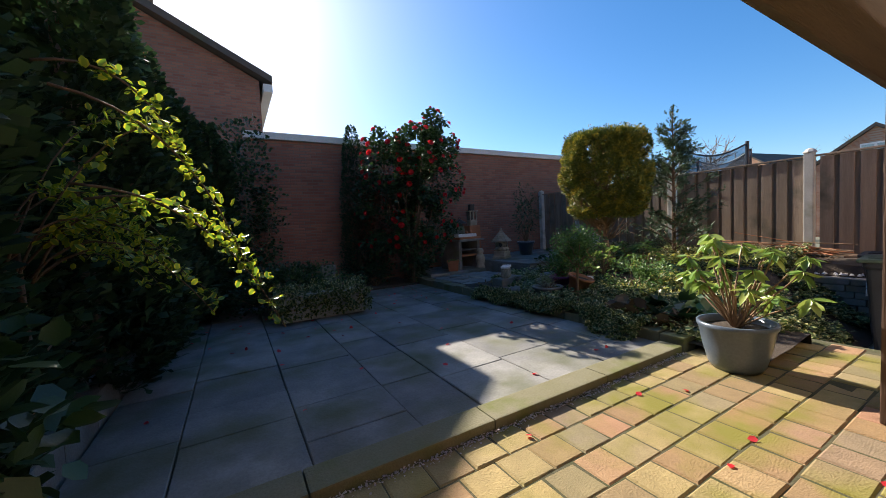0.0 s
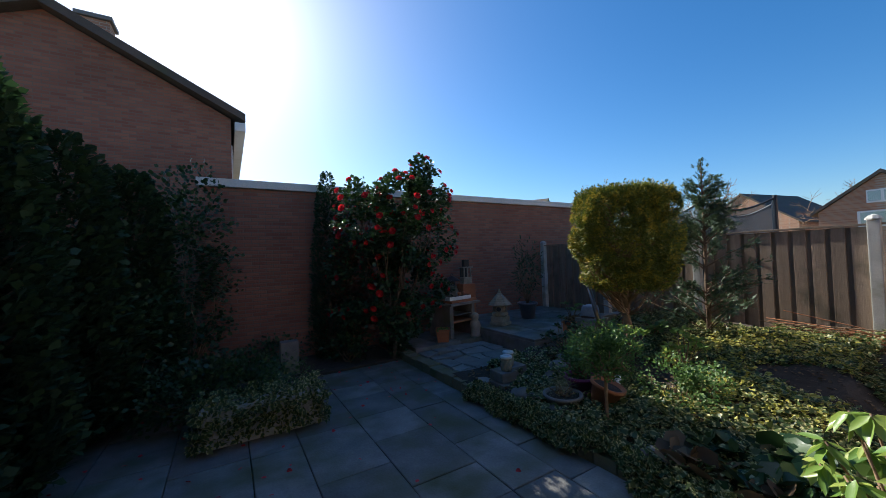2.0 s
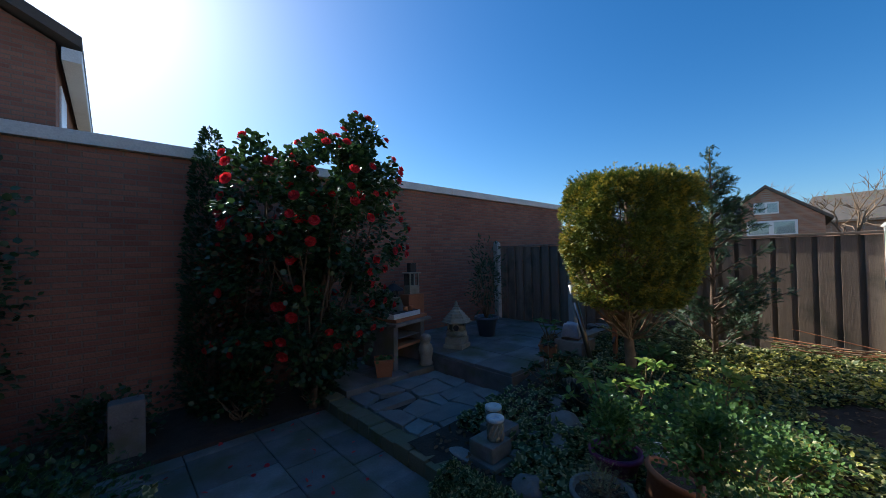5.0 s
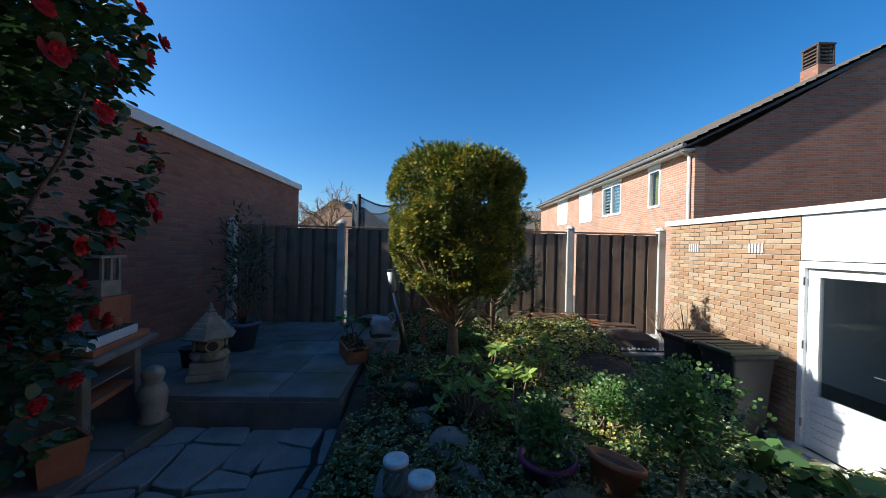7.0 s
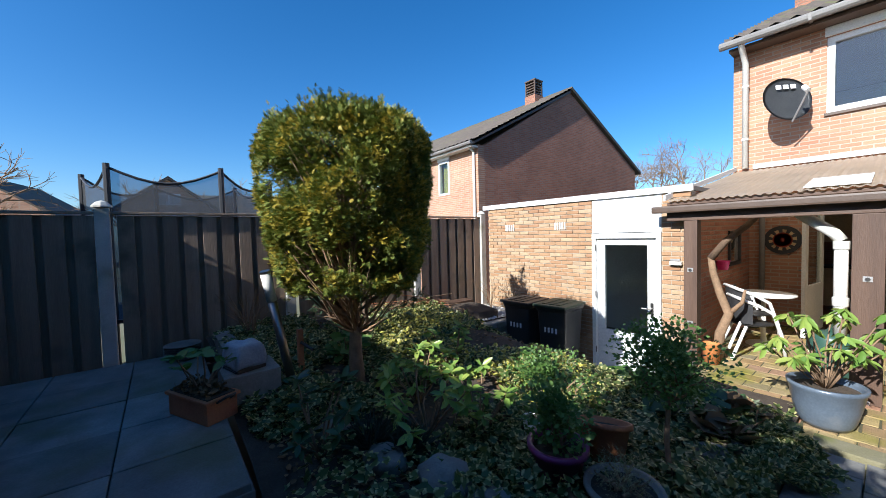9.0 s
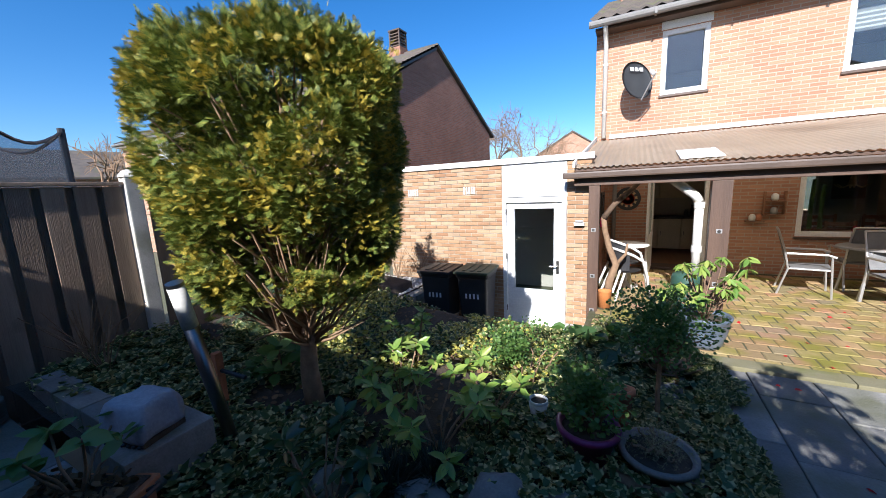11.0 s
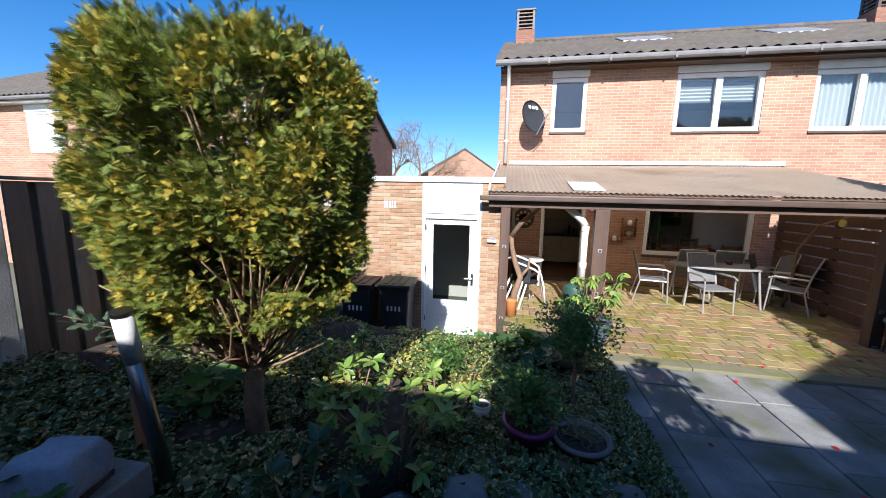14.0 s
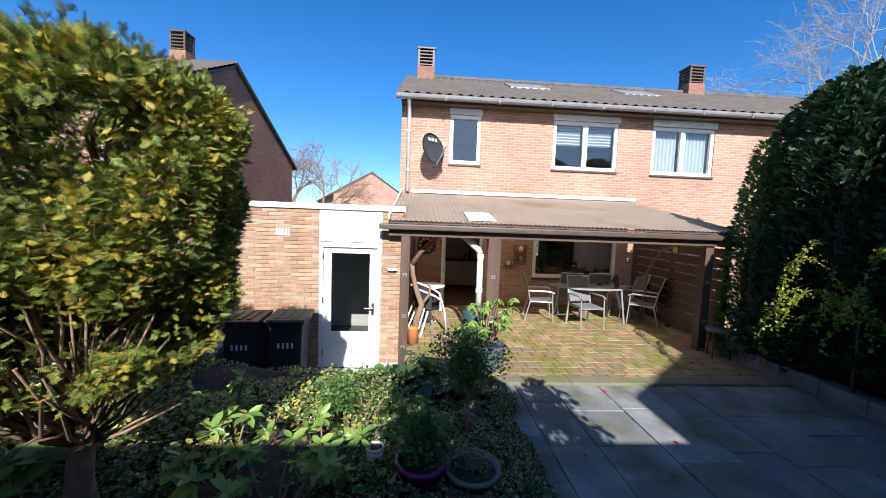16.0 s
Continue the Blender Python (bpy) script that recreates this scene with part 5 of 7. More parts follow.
def ground_cover():
    """Ivy over the whole bed."""
    rng = np.random.default_rng(55)
    n = 34000
    x, y = rng.uniform(1.40, 5.96, n), rng.uniform(-1.35, 2.55, n)
    d = np.array([noise.noise((a * 1.1, b * 1.1, 3)) for a, b in zip(x, y)])
    keep = (d > -0.24) & ~((x > 4.95) & (y < -0.55)) & ~((x > 2.4) & (x < 3.4) & (y > 1.7) & (rng.random(n) < 0.75)) & ~((x < 1.9) & (y > 1.75))
    x, y, d = x[keep], y[keep], d[keep]
    h = np.array([bed_z(a, b) for a, b in zip(x, y)]) + rng.random(len(x)) ** 1.5 * (0.10 + 0.12 * np.clip(d + 0.2, 0, 1))
    # golden leaves fill an ellipse; their yellow also paints the sunlight there
    sun_patch = (np.hypot((x - 3.9) / 1.5, (y - 0.2) / 0.9) < 1 + 0.5 * d) & (rng.random(len(x)) < 0.55)
    ways = rng.normal(size=(len(x), 3)) * (1, 1, 0.35) + (0, 0, 0.1)
    for sel, nm, mat, lab, sz in ((~sun_patch, "ivy", IVY, "green and cream variegated ivy covering the bed", (0.042, 0.078)), (sun_patch, "sunlit_groundcover", GOLD_LEAF, "golden-leaved ground cover, yellowed to show sunlight on the bed", (0.03, 0.055))):
        k = int(sel.sum())
        tagged(leaves(nm, np.stack([x, y, h], 1)[sel], ways[sel], rng.uniform(*sz, k), IVY_SHAPE if nm == "ivy" else OVAL, mat, 0.9, 13), lab, "ground cover", kind="stuff")
    # ivy spilling over the brick edging
    n = 3600
    yy = rng.uniform(-0.55, 2.1, n)
    d = np.array([noise.noise((b * 1.7, 9, 2)) for b in yy])
    out = rng.random(n) * (0.26 + 0.26 * np.clip(d, -0.6, 1))
    p = np.stack([1.45 - out, yy, 0.60 - np.maximum(0, out - 0.13) * 0.7 + rng.random(n) * 0.05], 1)
    tagged(leaves("edging_ivy", p, rng.normal(size=(n, 3)) + (-0.5, 0, -0.1), rng.uniform(0.035, 0.06, n), IVY_SHAPE, IVY, 0.9, 14), "variegated ivy spilling over the brick edging", "ground cover", kind="stuff")
    # dead leaves and petals
    n = 2600
    x, y = rng.uniform(1.5, 5.9, n), rng.uniform(-0.9, 2.5, n)
    p = np.stack([x, y, np.array([bed_z(a, b) for a, b in zip(x, y)]) + 0.02], 1)
    tagged(leaves("leaf_litter", p, rng.normal(size=(n, 3)) * (1, 1, 0.2), rng.uniform(0.03, 0.06, n), OVAL, DRY, 0.8, 15), "brown fallen leaves on the soil", "leaf litter", kind="stuff")
    n = 280
    x, y = rng.uniform(-2.6, 1.25, n), rng.uniform(-0.7, 4.1, n)
    far = rng.random(n) < np.clip((y - 0.5) / 4, 0.12, 1)
    x, y = x[far], y[far]
    p = np.stack([x, y, np.full(len(x), SLAB_Z + 0.008)], 1)
    tagged(leaves("fallen_petals", p, rng.normal(size=(len(x), 3)) * (1, 1, 0.08), rng.uniform(0.03, 0.055, len(x)), OVAL, PETAL, 0.9, 16), "red camellia petals lying on the slabs", "petals", kind="stuff")
    n = 26
    p = np.stack([rng.uniform(-2.4, 1.2, n), rng.uniform(-3.2, -1.0, n), np.full(n, PATIO_Z + 0.008)], 1)
    tagged(leaves("fallen_petals", p, rng.normal(size=(n, 3)) * (1, 1, 0.08), rng.uniform(0.03, 0.05, n), OVAL, PETAL, 0.9, 17), "red camellia petals lying on the brick patio", "petals", kind="stuff")
    n = 1500
    p = np.stack([rng.uniform(-2.7, 1.25, n), -0.922 - np.abs(rng.normal(size=n)) * 0.022, np.full(n, PATIO_Z + 0.004) + rng.random(n) * 0.01], 1)
    tagged(leaves("blossom_litter", p, rng.normal(size=(n, 3)) * (1, 1, 0.2), rng.uniform(0.008, 0.018, n), SMALL, leaf_material("pale_blossom", [(0.6, 0.5, 0.48), (0.7, 0.62, 0.58), (0.45, 0.35, 0.3)]), 1.0, 18), "pale blossom petals gathered along the kerb", "petals", kind="stuff")


ground_cover()

# ivy trough beside the slabs
tr = thing("stone_trough", -0.95, 2.62, SLAB_Z, "pale concrete trough overgrown with ivy", "planter")
part("trough_body", box(-0.55, 0.55, -0.16, 0.16, 0.006, 0.34, 0.02), CONCRETE, tr)
rng = np.random.default_rng(3)
n = 1500
p = np.stack([rng.uniform(-0.62, 0.62, n), rng.uniform(-0.26, 0.2, n), 0.38 + rng.normal(size=n) * 0.06], 1)
k = rng.random(n) < 0.45
p[k, 1], p[k, 2] = -0.2 - rng.random(int(k.sum())) * 0.08, rng.uniform(0.06, 0.36, int(k.sum()))
iv = thing("trough_ivy", -0.95, 2.62, SLAB_Z, "variegated ivy hanging over the trough", "ivy")
under(leaves("foliage", p, rng.normal(size=(n, 3)) + (0, -0.6, -0.1), rng.uniform(0.04, 0.065, n), IVY_SHAPE, IVY, 0.9, 19), iv, kind="stuff")
leafy("juniper_shrub", -0.95, 2.95, SLAB_Z, "feathery low green shrub behind the trough", (0.62, 0.34, 0.36), 3000, 0.05, NEEDLES, SHRUB_LEAF, 12, 94, 0.2)

# stone post in the dark border
gp = thing("stone_block", -0.45, 4.45, 0.50, "upright pale stone block in the dark border", "stone")
part("block_body", box(-0.13, 0.13, -0.09, 0.09, 0, 0.5, 0.015), STONE, gp)


# ---- barbecue corner ----
def barbecue():
    b = thing("stone_barbecue", 2.65, 4.62, 0.642, "stone garden barbecue with grill opening and shelf", "barbecue", 13)
    for s in (-1, 1):
        part("side_panel", box(s * 0.31 - 0.045, s * 0.31 + 0.045, -0.30, 0.30, 0, 0.74, 0.012), STONE, b)
    part("back_panel", box(-0.262, 0.262, 0.22, 0.30, 0, 0.74, 0.01), STONE, b)
    part("shelf", box(-0.262, 0.262, -0.29, 0.216, 0.33, 0.38, 0.01), CLAY, b, "reddish shelf slab")
    part("grill_tray", box(-0.255, 0.255, -0.28, 0.20, 0.50, 0.515, 0.004), GREY_METAL, b)
    top = part("worktop", box(-0.42, 0.42, -0.40, 0.34, 0.742, 0.80, 0.015), STONE, b)
    part("brick_course", box(-0.36, 0.36, -0.36, 0.30, 0.802, 0.86, 0.012), CLAY, top)
    hood = bmesh.new()
    prism([(-0.30, 0.862), (0.30, 0.862), (0.17, 1.15), (-0.17, 1.15)], "y", 0.02, 0.30, hood)
    part("hood", hood, STONE, b)
    b.scale = (1, 1, 0.84)
    return b


barbecue()
wp = thing("window_box", 2.63, 4.34, 0.642 + 0.724, "white trough with candles on the barbecue", "planter", 13)
part("box_body", box(-0.30, 0.30, -0.07, 0.07, 0, 0.07, 0.01), WHITE_WORN, wp)
part("box_soil", box(-0.28, 0.28, -0.055, 0.055, 0.0705, 0.078), SOIL, wp)
for x, m in ((0.05, CLAY), (0.17, PETAL)):
    cd = thing("candle", 2.63 + x, 4.36 + x * 0.23, 0.642 + 0.803, "small reddish candle in the white trough", "candle", group="candles")
    part("candle_body", lathe([(0.035, 0), (0.037, 0.03), (0.033, 0.06), (0.0, 0.058)], 14), CLAY, cd, smooth=True)
leafy("potted_fern", 2.40, 4.60, 1.365, "dark leafy plant on the barbecue", (0.28, 0.2, 0.2), 500, 0.06, OVAL, DARK_LEAF, 8, 95, 0.2)
bell = thing("temple_lantern", 2.98, 5.10, 0.642, "small dark metal lantern with curved roof on a pedestal", "lantern")
part("pedestal", box(-0.13, 0.13, -0.13, 0.13, 0, 0.92, 0.01), STONE, bell)
part("lantern_body", lathe([(0.07, 0.925), (0.07, 1.03), (0.06, 1.04)], 8), BLACK, bell)
part("lantern_roof", lathe([(0.19, 1.042), (0.17, 1.06), (0.09, 1.11), (0.03, 1.15), (0.0, 1.16)], 12), BLACK, bell)
part("ring", tube([(0.03 * math.cos(a), 0, 1.17 + 0.03 * math.sin(a)) for a in np.linspace(-0.4, 3.5, 9)], 0.006), BLACK, bell)
fl = thing("feeder_stand", 3.18, 4.85, 0.60, "brick pedestal carrying a wooden lantern house", "pedestal")
part("pedestal", box(-0.16, 0.16, -0.12, 0.12, 0, 1.02, 0.01), CLAY, fl)
lh = part("lantern_house", box(-0.10, 0.10, -0.08, 0.08, 1.024, 1.16, 0.006), PALE_STONE, fl, "pale wooden lantern base")
for x in (-0.085, 0.0, 0.085):
    part("strut", box(x - 0.012, x + 0.012, -0.078, -0.055, 1.162, 1.36), PALE_STONE, lh)
part("lantern_back", box(-0.1, 0.1, 0.05, 0.075, 1.162, 1.36), BLACK, lh)
part("lantern_lid", box(-0.13, 0.13, -0.10, 0.10, 1.362, 1.385, 0.006), PALE_STONE, lh)
part("lantern_top", box(-0.06, 0.06, -0.05, 0.05, 1.387, 1.54, 0.006), BLACK, lh)
tp = thing("planter_trough", 2.18, 4.22, 0.642, "long terracotta trough with small green plants", "planter", 15)
part("trough_body", lathe([(0.14, 0), (0.17, 0.2), (0.185, 0.205), (0.185, 0.235), (0.16, 0.235), (0.15, 0.19)], 4), CLAY, tp)
tg = plant("trough_plants", 2.18, 4.22, 0.85, "small green plants growing in the terracotta trough", "plant")
under(leaves("foliage", np.random.default_rng(1).normal(size=(160, 3)) * (0.06, 0.06, 0.012), np.random.default_rng(2).normal(size=(160, 3)) + (0, 0, 0.7), [0.045] * 160, OVAL, SHRUB_LEAF), tg, kind="stuff")


# statue and stone lantern: plain turned and stepped shapes
sb = lathe([(0.10, 0), (0.11, 0.03), (0.085, 0.06), (0.095, 0.14), (0.11, 0.22), (0.085, 0.29), (0.06, 0.315), (0.075, 0.35), (0.085, 0.39), (0.07, 0.43), (0.03, 0.455), (0.0, 0.46)], 18, None, 0.12)
ob = mesh_object("garden_statue", sb, PALE_STONE, True)
ob.matrix_basis = pose(2.90, 4.18, 0.642)
tagged(ob, "small weathered stone garden statue beside the barbecue", "statue")

ln = thing("stone_lantern", 3.42, 4.04, TERRACE_Z + 0.003, "weathered pale stone pagoda lantern on the terrace", "lantern", 20)
part("base", box(-0.16, 0.16, -0.16, 0.16, 0, 0.06, 0.012), PALE_STONE, ln)
part("carved_plinth", box(-0.14, 0.14, -0.14, 0.14, 0.062, 0.17, 0.018), PALE_STONE, ln)
bm = bmesh.new()
for i in range(8):
    a = i * math.pi / 4
    own = bmesh.new()
    bmesh.ops.create_icosphere(own, subdivisions=2, radius=0.062)
    turned(own, pose(0.11 * math.cos(a), 0.11 * math.sin(a), 0.215) @ Matrix.Diagonal((1, 1, 0.8, 1)))
    part("lotus_petal", own, PALE_STONE, ln, smooth=True)
part("lotus_core", lathe([(0.12, 0.172), (0.15, 0.2), (0.13, 0.25)], 16), PALE_STONE, ln, smooth=True)
part("drum", lathe([(0.10, 0.252), (0.125, 0.30), (0.125, 0.33), (0.10, 0.385)], 16), PALE_STONE, ln, smooth=True)
for a in (200, 290, 20, 110):
    c, s = math.cos(radians(a)), math.sin(radians(a))
    # solid black disc imitates the shade inside the opening
    part("opening_shade_disc", tube([(c * 0.10, s * 0.10, 0.318), (c * 0.135, s * 0.135, 0.318)], 0.045, 0.045, 14), BLACK, ln, "black disc painted in for the shade of a round opening")
    part("window_rim", lathe([(0.062, 0), (0.062, 0.02), (0.046, 0.02), (0.046, 0)], 14), PALE_STONE, ln).matrix_basis = Matrix.Translation((c * 0.12, s * 0.12, 0.318)) @ Vector((c, s, 0)).to_track_quat("Z", "Y").to_matrix().to_4x4()
roof_bm = bmesh.new()
prof = [(0.235, 0.388), (0.24, 0.405)]
for k in range(5):
    r = 0.235 - k * 0.038
    prof += [(r - 0.012, 0.41 + k * 0.042), (r - 0.03, 0.448 + k * 0.042)]
lathe(prof + [(0.03, 0.625)], 6, roof_bm)
part("stepped_roof", roof_bm, PALE_STONE, ln)
part("finial", lathe([(0.035, 0.627), (0.042, 0.645), (0.02, 0.665), (0.028, 0.685), (0.0, 0.72)], 10), PALE_STONE, ln, smooth=True)


def simple_pot(name, x, y, z, r, h, mat, label, rz=0, tilt=0, rim=1.08):
    p = thing(name, x, y, z, label, "pot")
    if tilt:
        p.matrix_basis = pose(x, y, z, tilt, 0, rz)
    part("pot_body", lathe([(r * 0.68, 0), (r * 0.95, h * 0.86), (r * rim, h * 0.87), (r * rim, h), (r * 0.93, h), (r * 0.88, h * 0.85)], 26), mat, p, smooth=True)
    part("potting_soil", lathe([(r * 0.885, h * 0.83), (r * 0.885, h * 0.86), (0, h * 0.88)], 18), SOIL, p)
    return p


simple_pot("blue_pot", 4.35, 4.22, TERRACE_Z + 0.003, 0.2, 0.34, BLUE_POT, "dark blue glazed pot on the terrace")
leafy("bamboo_plant", 4.35, 4.22, TERRACE_Z + 0.29, "thin bamboo-like shrub in the blue pot", (0.42, 0.36, 0.75), 700, 0.085, OVAL, YEW, 12, 96, 0.25, -0.3, width=0.35)
simple_pot("dark_pot", 3.70, 4.42, TERRACE_Z + 0.003, 0.09, 0.2, BLACK, "small dark pot behind the stone lantern")
tb = thing("clay_trough", 4.05, 2.80, TERRACE_Z + 0.003, "shallow terracotta trough on the terrace edge", "planter", 25)
part("trough_body", box(-0.24, 0.24, -0.11, 0.11, 0, 0.15, 0.012), CLAY, tb)
part("trough_rim", box(-0.26, 0.26, -0.125, 0.125, 0.151, 0.175, 0.008), CLAY, tb)
part("trough_soil", box(-0.235, 0.235, -0.10, 0.10, 0.1755, 0.183), SOIL, tb)
part("handle", tube([(-0.26, -0.05, 0.15), (-0.34, -0.03, 0.2), (-0.34, 0.03, 0.2), (-0.26, 0.05, 0.15)], 0.009), BLACK, tb)
r = plant("rhododendron", 4.05, 2.80, TERRACE_Z + 0.18, "small rhododendron growing in the clay trough", "shrub")
rosette_shrub(r, np.random.default_rng(99), 6, 0.4, 0.3, 0.1, SHRUB_LEAF, 7)
dl = plant("trough_leaves", 4.05, 2.80, TERRACE_Z + 0.19, "withered leaves in the clay trough", "plant", rz=25)
under(leaves("foliage", np.random.default_rng(4).uniform(-1, 1, size=(200, 3)) * (0.22, 0.09, 0.02) + (0, 0, 0.015), np.random.default_rng(5).normal(size=(200, 3)), [0.04] * 200, OVAL, DRY), dl, kind="stuff")

# bollard lamp
lp = thing("bollard_lamp", 4.01, 2.14, 0.70, "brushed steel bollard lamp with white top", "garden lamp")
part("pole", tube([(0, 0, -0.05), (0, 0, 0.94)], 0.034, None, 20), METAL, lp, smooth=True)
part("diffuser", tube([(0, 0, 0.942), (0, 0, 1.17)], 0.038, None, 20), PVC, lp, "milky white diffuser", True)
part("lamp_cap", tube([(0, 0, 1.172), (0, 0, 1.19)], 0.039, None, 20), METAL, lp)
# it leans
lp.matrix_basis = Matrix.Translation((4.01, 2.14, 0.70)) @ Vector((-0.11, 0.23, 1.15)).to_track_quat("Z", "Y").to_matrix().to_4x4()

# covered box on blocks, plates, edging blocks at the terrace side
wb = bmesh.new()
bmesh.ops.create_cube(wb, size=1)
bmesh.ops.subdivide_edges(wb, edges=wb.edges[:], cuts=6, use_grid_fill=True)
for v in wb.verts:
    v.co = Vector((v.co.x * 0.27, v.co.y * 0.23, (v.co.z + 0.5) * 0.18 + 0.03))
    v.co += Vector([noise.noise(v.co * 9 + Vector((k * 7, 0, 0))) for k in range(3)]) * 0.018
    high = max(0.0, v.co.z / 0.23)
    v.co.x *= 1 - 0.30 * high ** 3
    v.co.y *= 1 - 0.30 * high ** 3
    v.co.z -= 0.35 * (v.co.x ** 2 + v.co.y ** 2) / 0.16 * high * 0.16
bag = thing("covered_box", 4.15, 2.50, 1.07, "pale grey-blue cloth covered box on stone blocks", "covered box", 15)
part("cover", wb, surface("grey_cloth", (0.36, 0.38, 0.42), (0.30, 0.32, 0.36), 0.9, 8, 60, 0.3), bag, smooth=True)
part("base_board", box(-0.13, 0.13, -0.11, 0.11, 0.0, 0.028, 0.004), DARK_WOOD, bag)
for k in range(7):
    part("stud", lathe([(0.0, 0.0), (0.012, 0.006), (0.012, 0.016), (0.0, 0.022)], 8, None, 0, -0.105 + k * 0.035, 0.112), BLACK, bag)
bk = thing("stone_blocks", 4.36, 2.46, 0.845, "low row of flat stone blocks edging the terrace", "stone blocks")
for i in range(4):
    part("block", box(-0.4 + i * 0.42, 0.0 + i * 0.42, -0.05 - 0.14 * (i == 0), 0.11 + 0.10 * (i == 0), 0.0, 0.222 + 0.004 * (i % 2), 0.012), STONE, bk)
pl = thing("plate_stack", 5.75, 2.85, TERRACE_Z + 0.003, "stack of shallow dark plates on the terrace", "plates")
for i in range(7):
    part("plate", lathe([(0.10, i * 0.022), (0.17, i * 0.022 + 0.014), (0.175, i * 0.022 + 0.02), (0.0, i * 0.022 + 0.012)], 24), STONE, pl)

# candle jars and stacked stones beside the crazy paving
ss = thing("stacked_stones", 1.85, 1.95, 0.46, "small stack of rough stone blocks in the bed", "stones")
for i, (a, b, c, d, e, f) in enumerate(((-0.28, -0.05, -0.15, 0.13, 0.0, 0.16), (-0.03, 0.2, -0.18, 0.1, 0.0, 0.17), (-0.25, 0.0, -0.1, 0.15, 0.165, 0.29), (0.22, 0.42, -0.1, 0.12, 0.0, 0.2), (0.0, 0.25, 0.0, 0.25, 0.172, 0.292))):
    part("stone_piece", box(a, b, c, d, e, f, 0.02), STONE, ss)
for x, y, z in ((1.74, 1.93, 0.753), (1.90, 2.08, 0.753)):
    cu = thing("candle_jar", x, y, z, "pale ceramic candle jar with twisted ribs", "candle jar", group="candle jars")
    jb = bmesh.new()
    lathe([(0.062, 0), (0.066, 0.02), (0.064, 0.14), (0.068, 0.15)], 20, jb)
    part("jar_body", jb, PALE_STONE, cu, smooth=True)
    for k in range(10):
        a0 = 2 * math.pi * k / 10
        part("rib", tube([(0.065 * math.cos(a0 + f), 0.065 * math.sin(a0 + f), 0.01 + 0.12 * f) for f in np.linspace(0, 1, 6)], 0.008, None, 5), PALE_STONE, cu, smooth=True)
    part("jar_rim", lathe([(0.066, 0.151), (0.074, 0.158), (0.072, 0.18), (0.036, 0.182), (0.03, 0.165)], 22), WHITE_WORN, cu, "white glazed rim", True)
    part("wick_hole", lathe([(0.03, 0.164), (0.0, 0.162)], 14), CLAY, cu)

PURPLE = surface("purple_plastic", (0.16, 0.02, 0.10), (0.20, 0.03, 0.13), 0.4, 5, 60, 0.04)
simple_pot("purple_pot", 2.14, 1.14, bed_z(2.14, 1.14) - 0.04, 0.17, 0.26, PURPLE, "purple plastic pot with small shrub in the bed")
leafy("potted_shrub", 2.14, 1.14, bed_z(2.14, 1.14) + 0.19, "small green shrub in the purple pot", (0.22, 0.2, 0.22), 1500, 0.03, OVAL, SHRUB_LEAF, 9, 97, 0.15)
simple_pot("stone_urn", 1.77, 1.08, bed_z(1.77, 1.08) - 0.04, 0.19, 0.2, STONE, "weathered stone bowl planted with heather")
leafy("heather", 1.77, 1.08, bed_z(1.77, 1.08) + 0.13, "pale dry heather in the stone bowl", (0.2, 0.18, 0.1), 900, 0.03, NEEDLES, leaf_material("pale_heather", [(0.30, 0.30, 0.12), (0.40, 0.36, 0.2), (0.2, 0.2, 0.08)]), 10, 98, 0.1)
simple_pot("tilted_pot", 2.02, 0.80, bed_z(2.02, 0.80) + 0.05, 0.16, 0.24, CLAY, "terracotta pot tilted in the bed", 30, 18)
simple_pot("white_vase", 2.48, 0.95, bed_z(2.48, 0.95) + 0.03, 0.07, 0.16, WHITE_WORN, "small white vase among the ivy", 0, 0, 0.8)
dw = thing("driftwood", 1.85, 1.28, 0.50, "curved piece of bare driftwood in the bed", "driftwood")
part("wood_piece", tube([(-0.3, 0.05, 0.06), (-0.15, 0, 0.11), (0.0, 0.02, 0.10), (0.15, -0.03, 0.13), (0.28, 0.0, 0.06)], 0.05, 0.03, 9), TWIG, dw, smooth=True)
for i, (x, y, r) in enumerate(((1.6, 1.5, 0.13), (2.5, 1.75, 0.16), (2.85, 1.95, 0.14), (1.62, 1.05, 0.1), (3.3, 2.1, 0.12), (2.2, 1.65, 0.12), (1.65, 0.1, 0.1), (1.58, -0.1, 0.09))):
    own = bmesh.new()
    bmesh.ops.create_icosphere(own, subdivisions=3, radius=r)
    for v in own.verts:
        v.co *= 1 + 0.3 * noise.noise(v.co * 9 + Vector((i * 5, 0, 0)))
        v.co.z *= 0.62
    o = mesh_object("rock", own, STONE, True)
    o.location = (x, y, bed_z(x, y) + r * 0.25)
    tagged(o, "rounded dark rock lying in the bed", "rock", "bed rocks")
# blue fescue
for i, (x, y) in enumerate(((2.85, 1.78), (3.05, 1.95))):
    t = plant("fescue_grass", x, y, bed_z(x, y), "tuft of blue-green fescue grass", "grass", "fescue tufts")
    rng = np.random.default_rng(400 + i)
    under(leaves("blades", rng.normal(size=(420, 3)) * (0.03, 0.03, 0.01), rng.normal(size=(420, 3)) * (0.7, 0.7, 0.2) + (0, 0, 0.8), rng.uniform(0.14, 0.26, 420), SMALL, leaf_material("fescue", [(0.06, 0.09, 0.07), (0.09, 0.12, 0.09)]), 0.05, 4), t, kind="stuff")

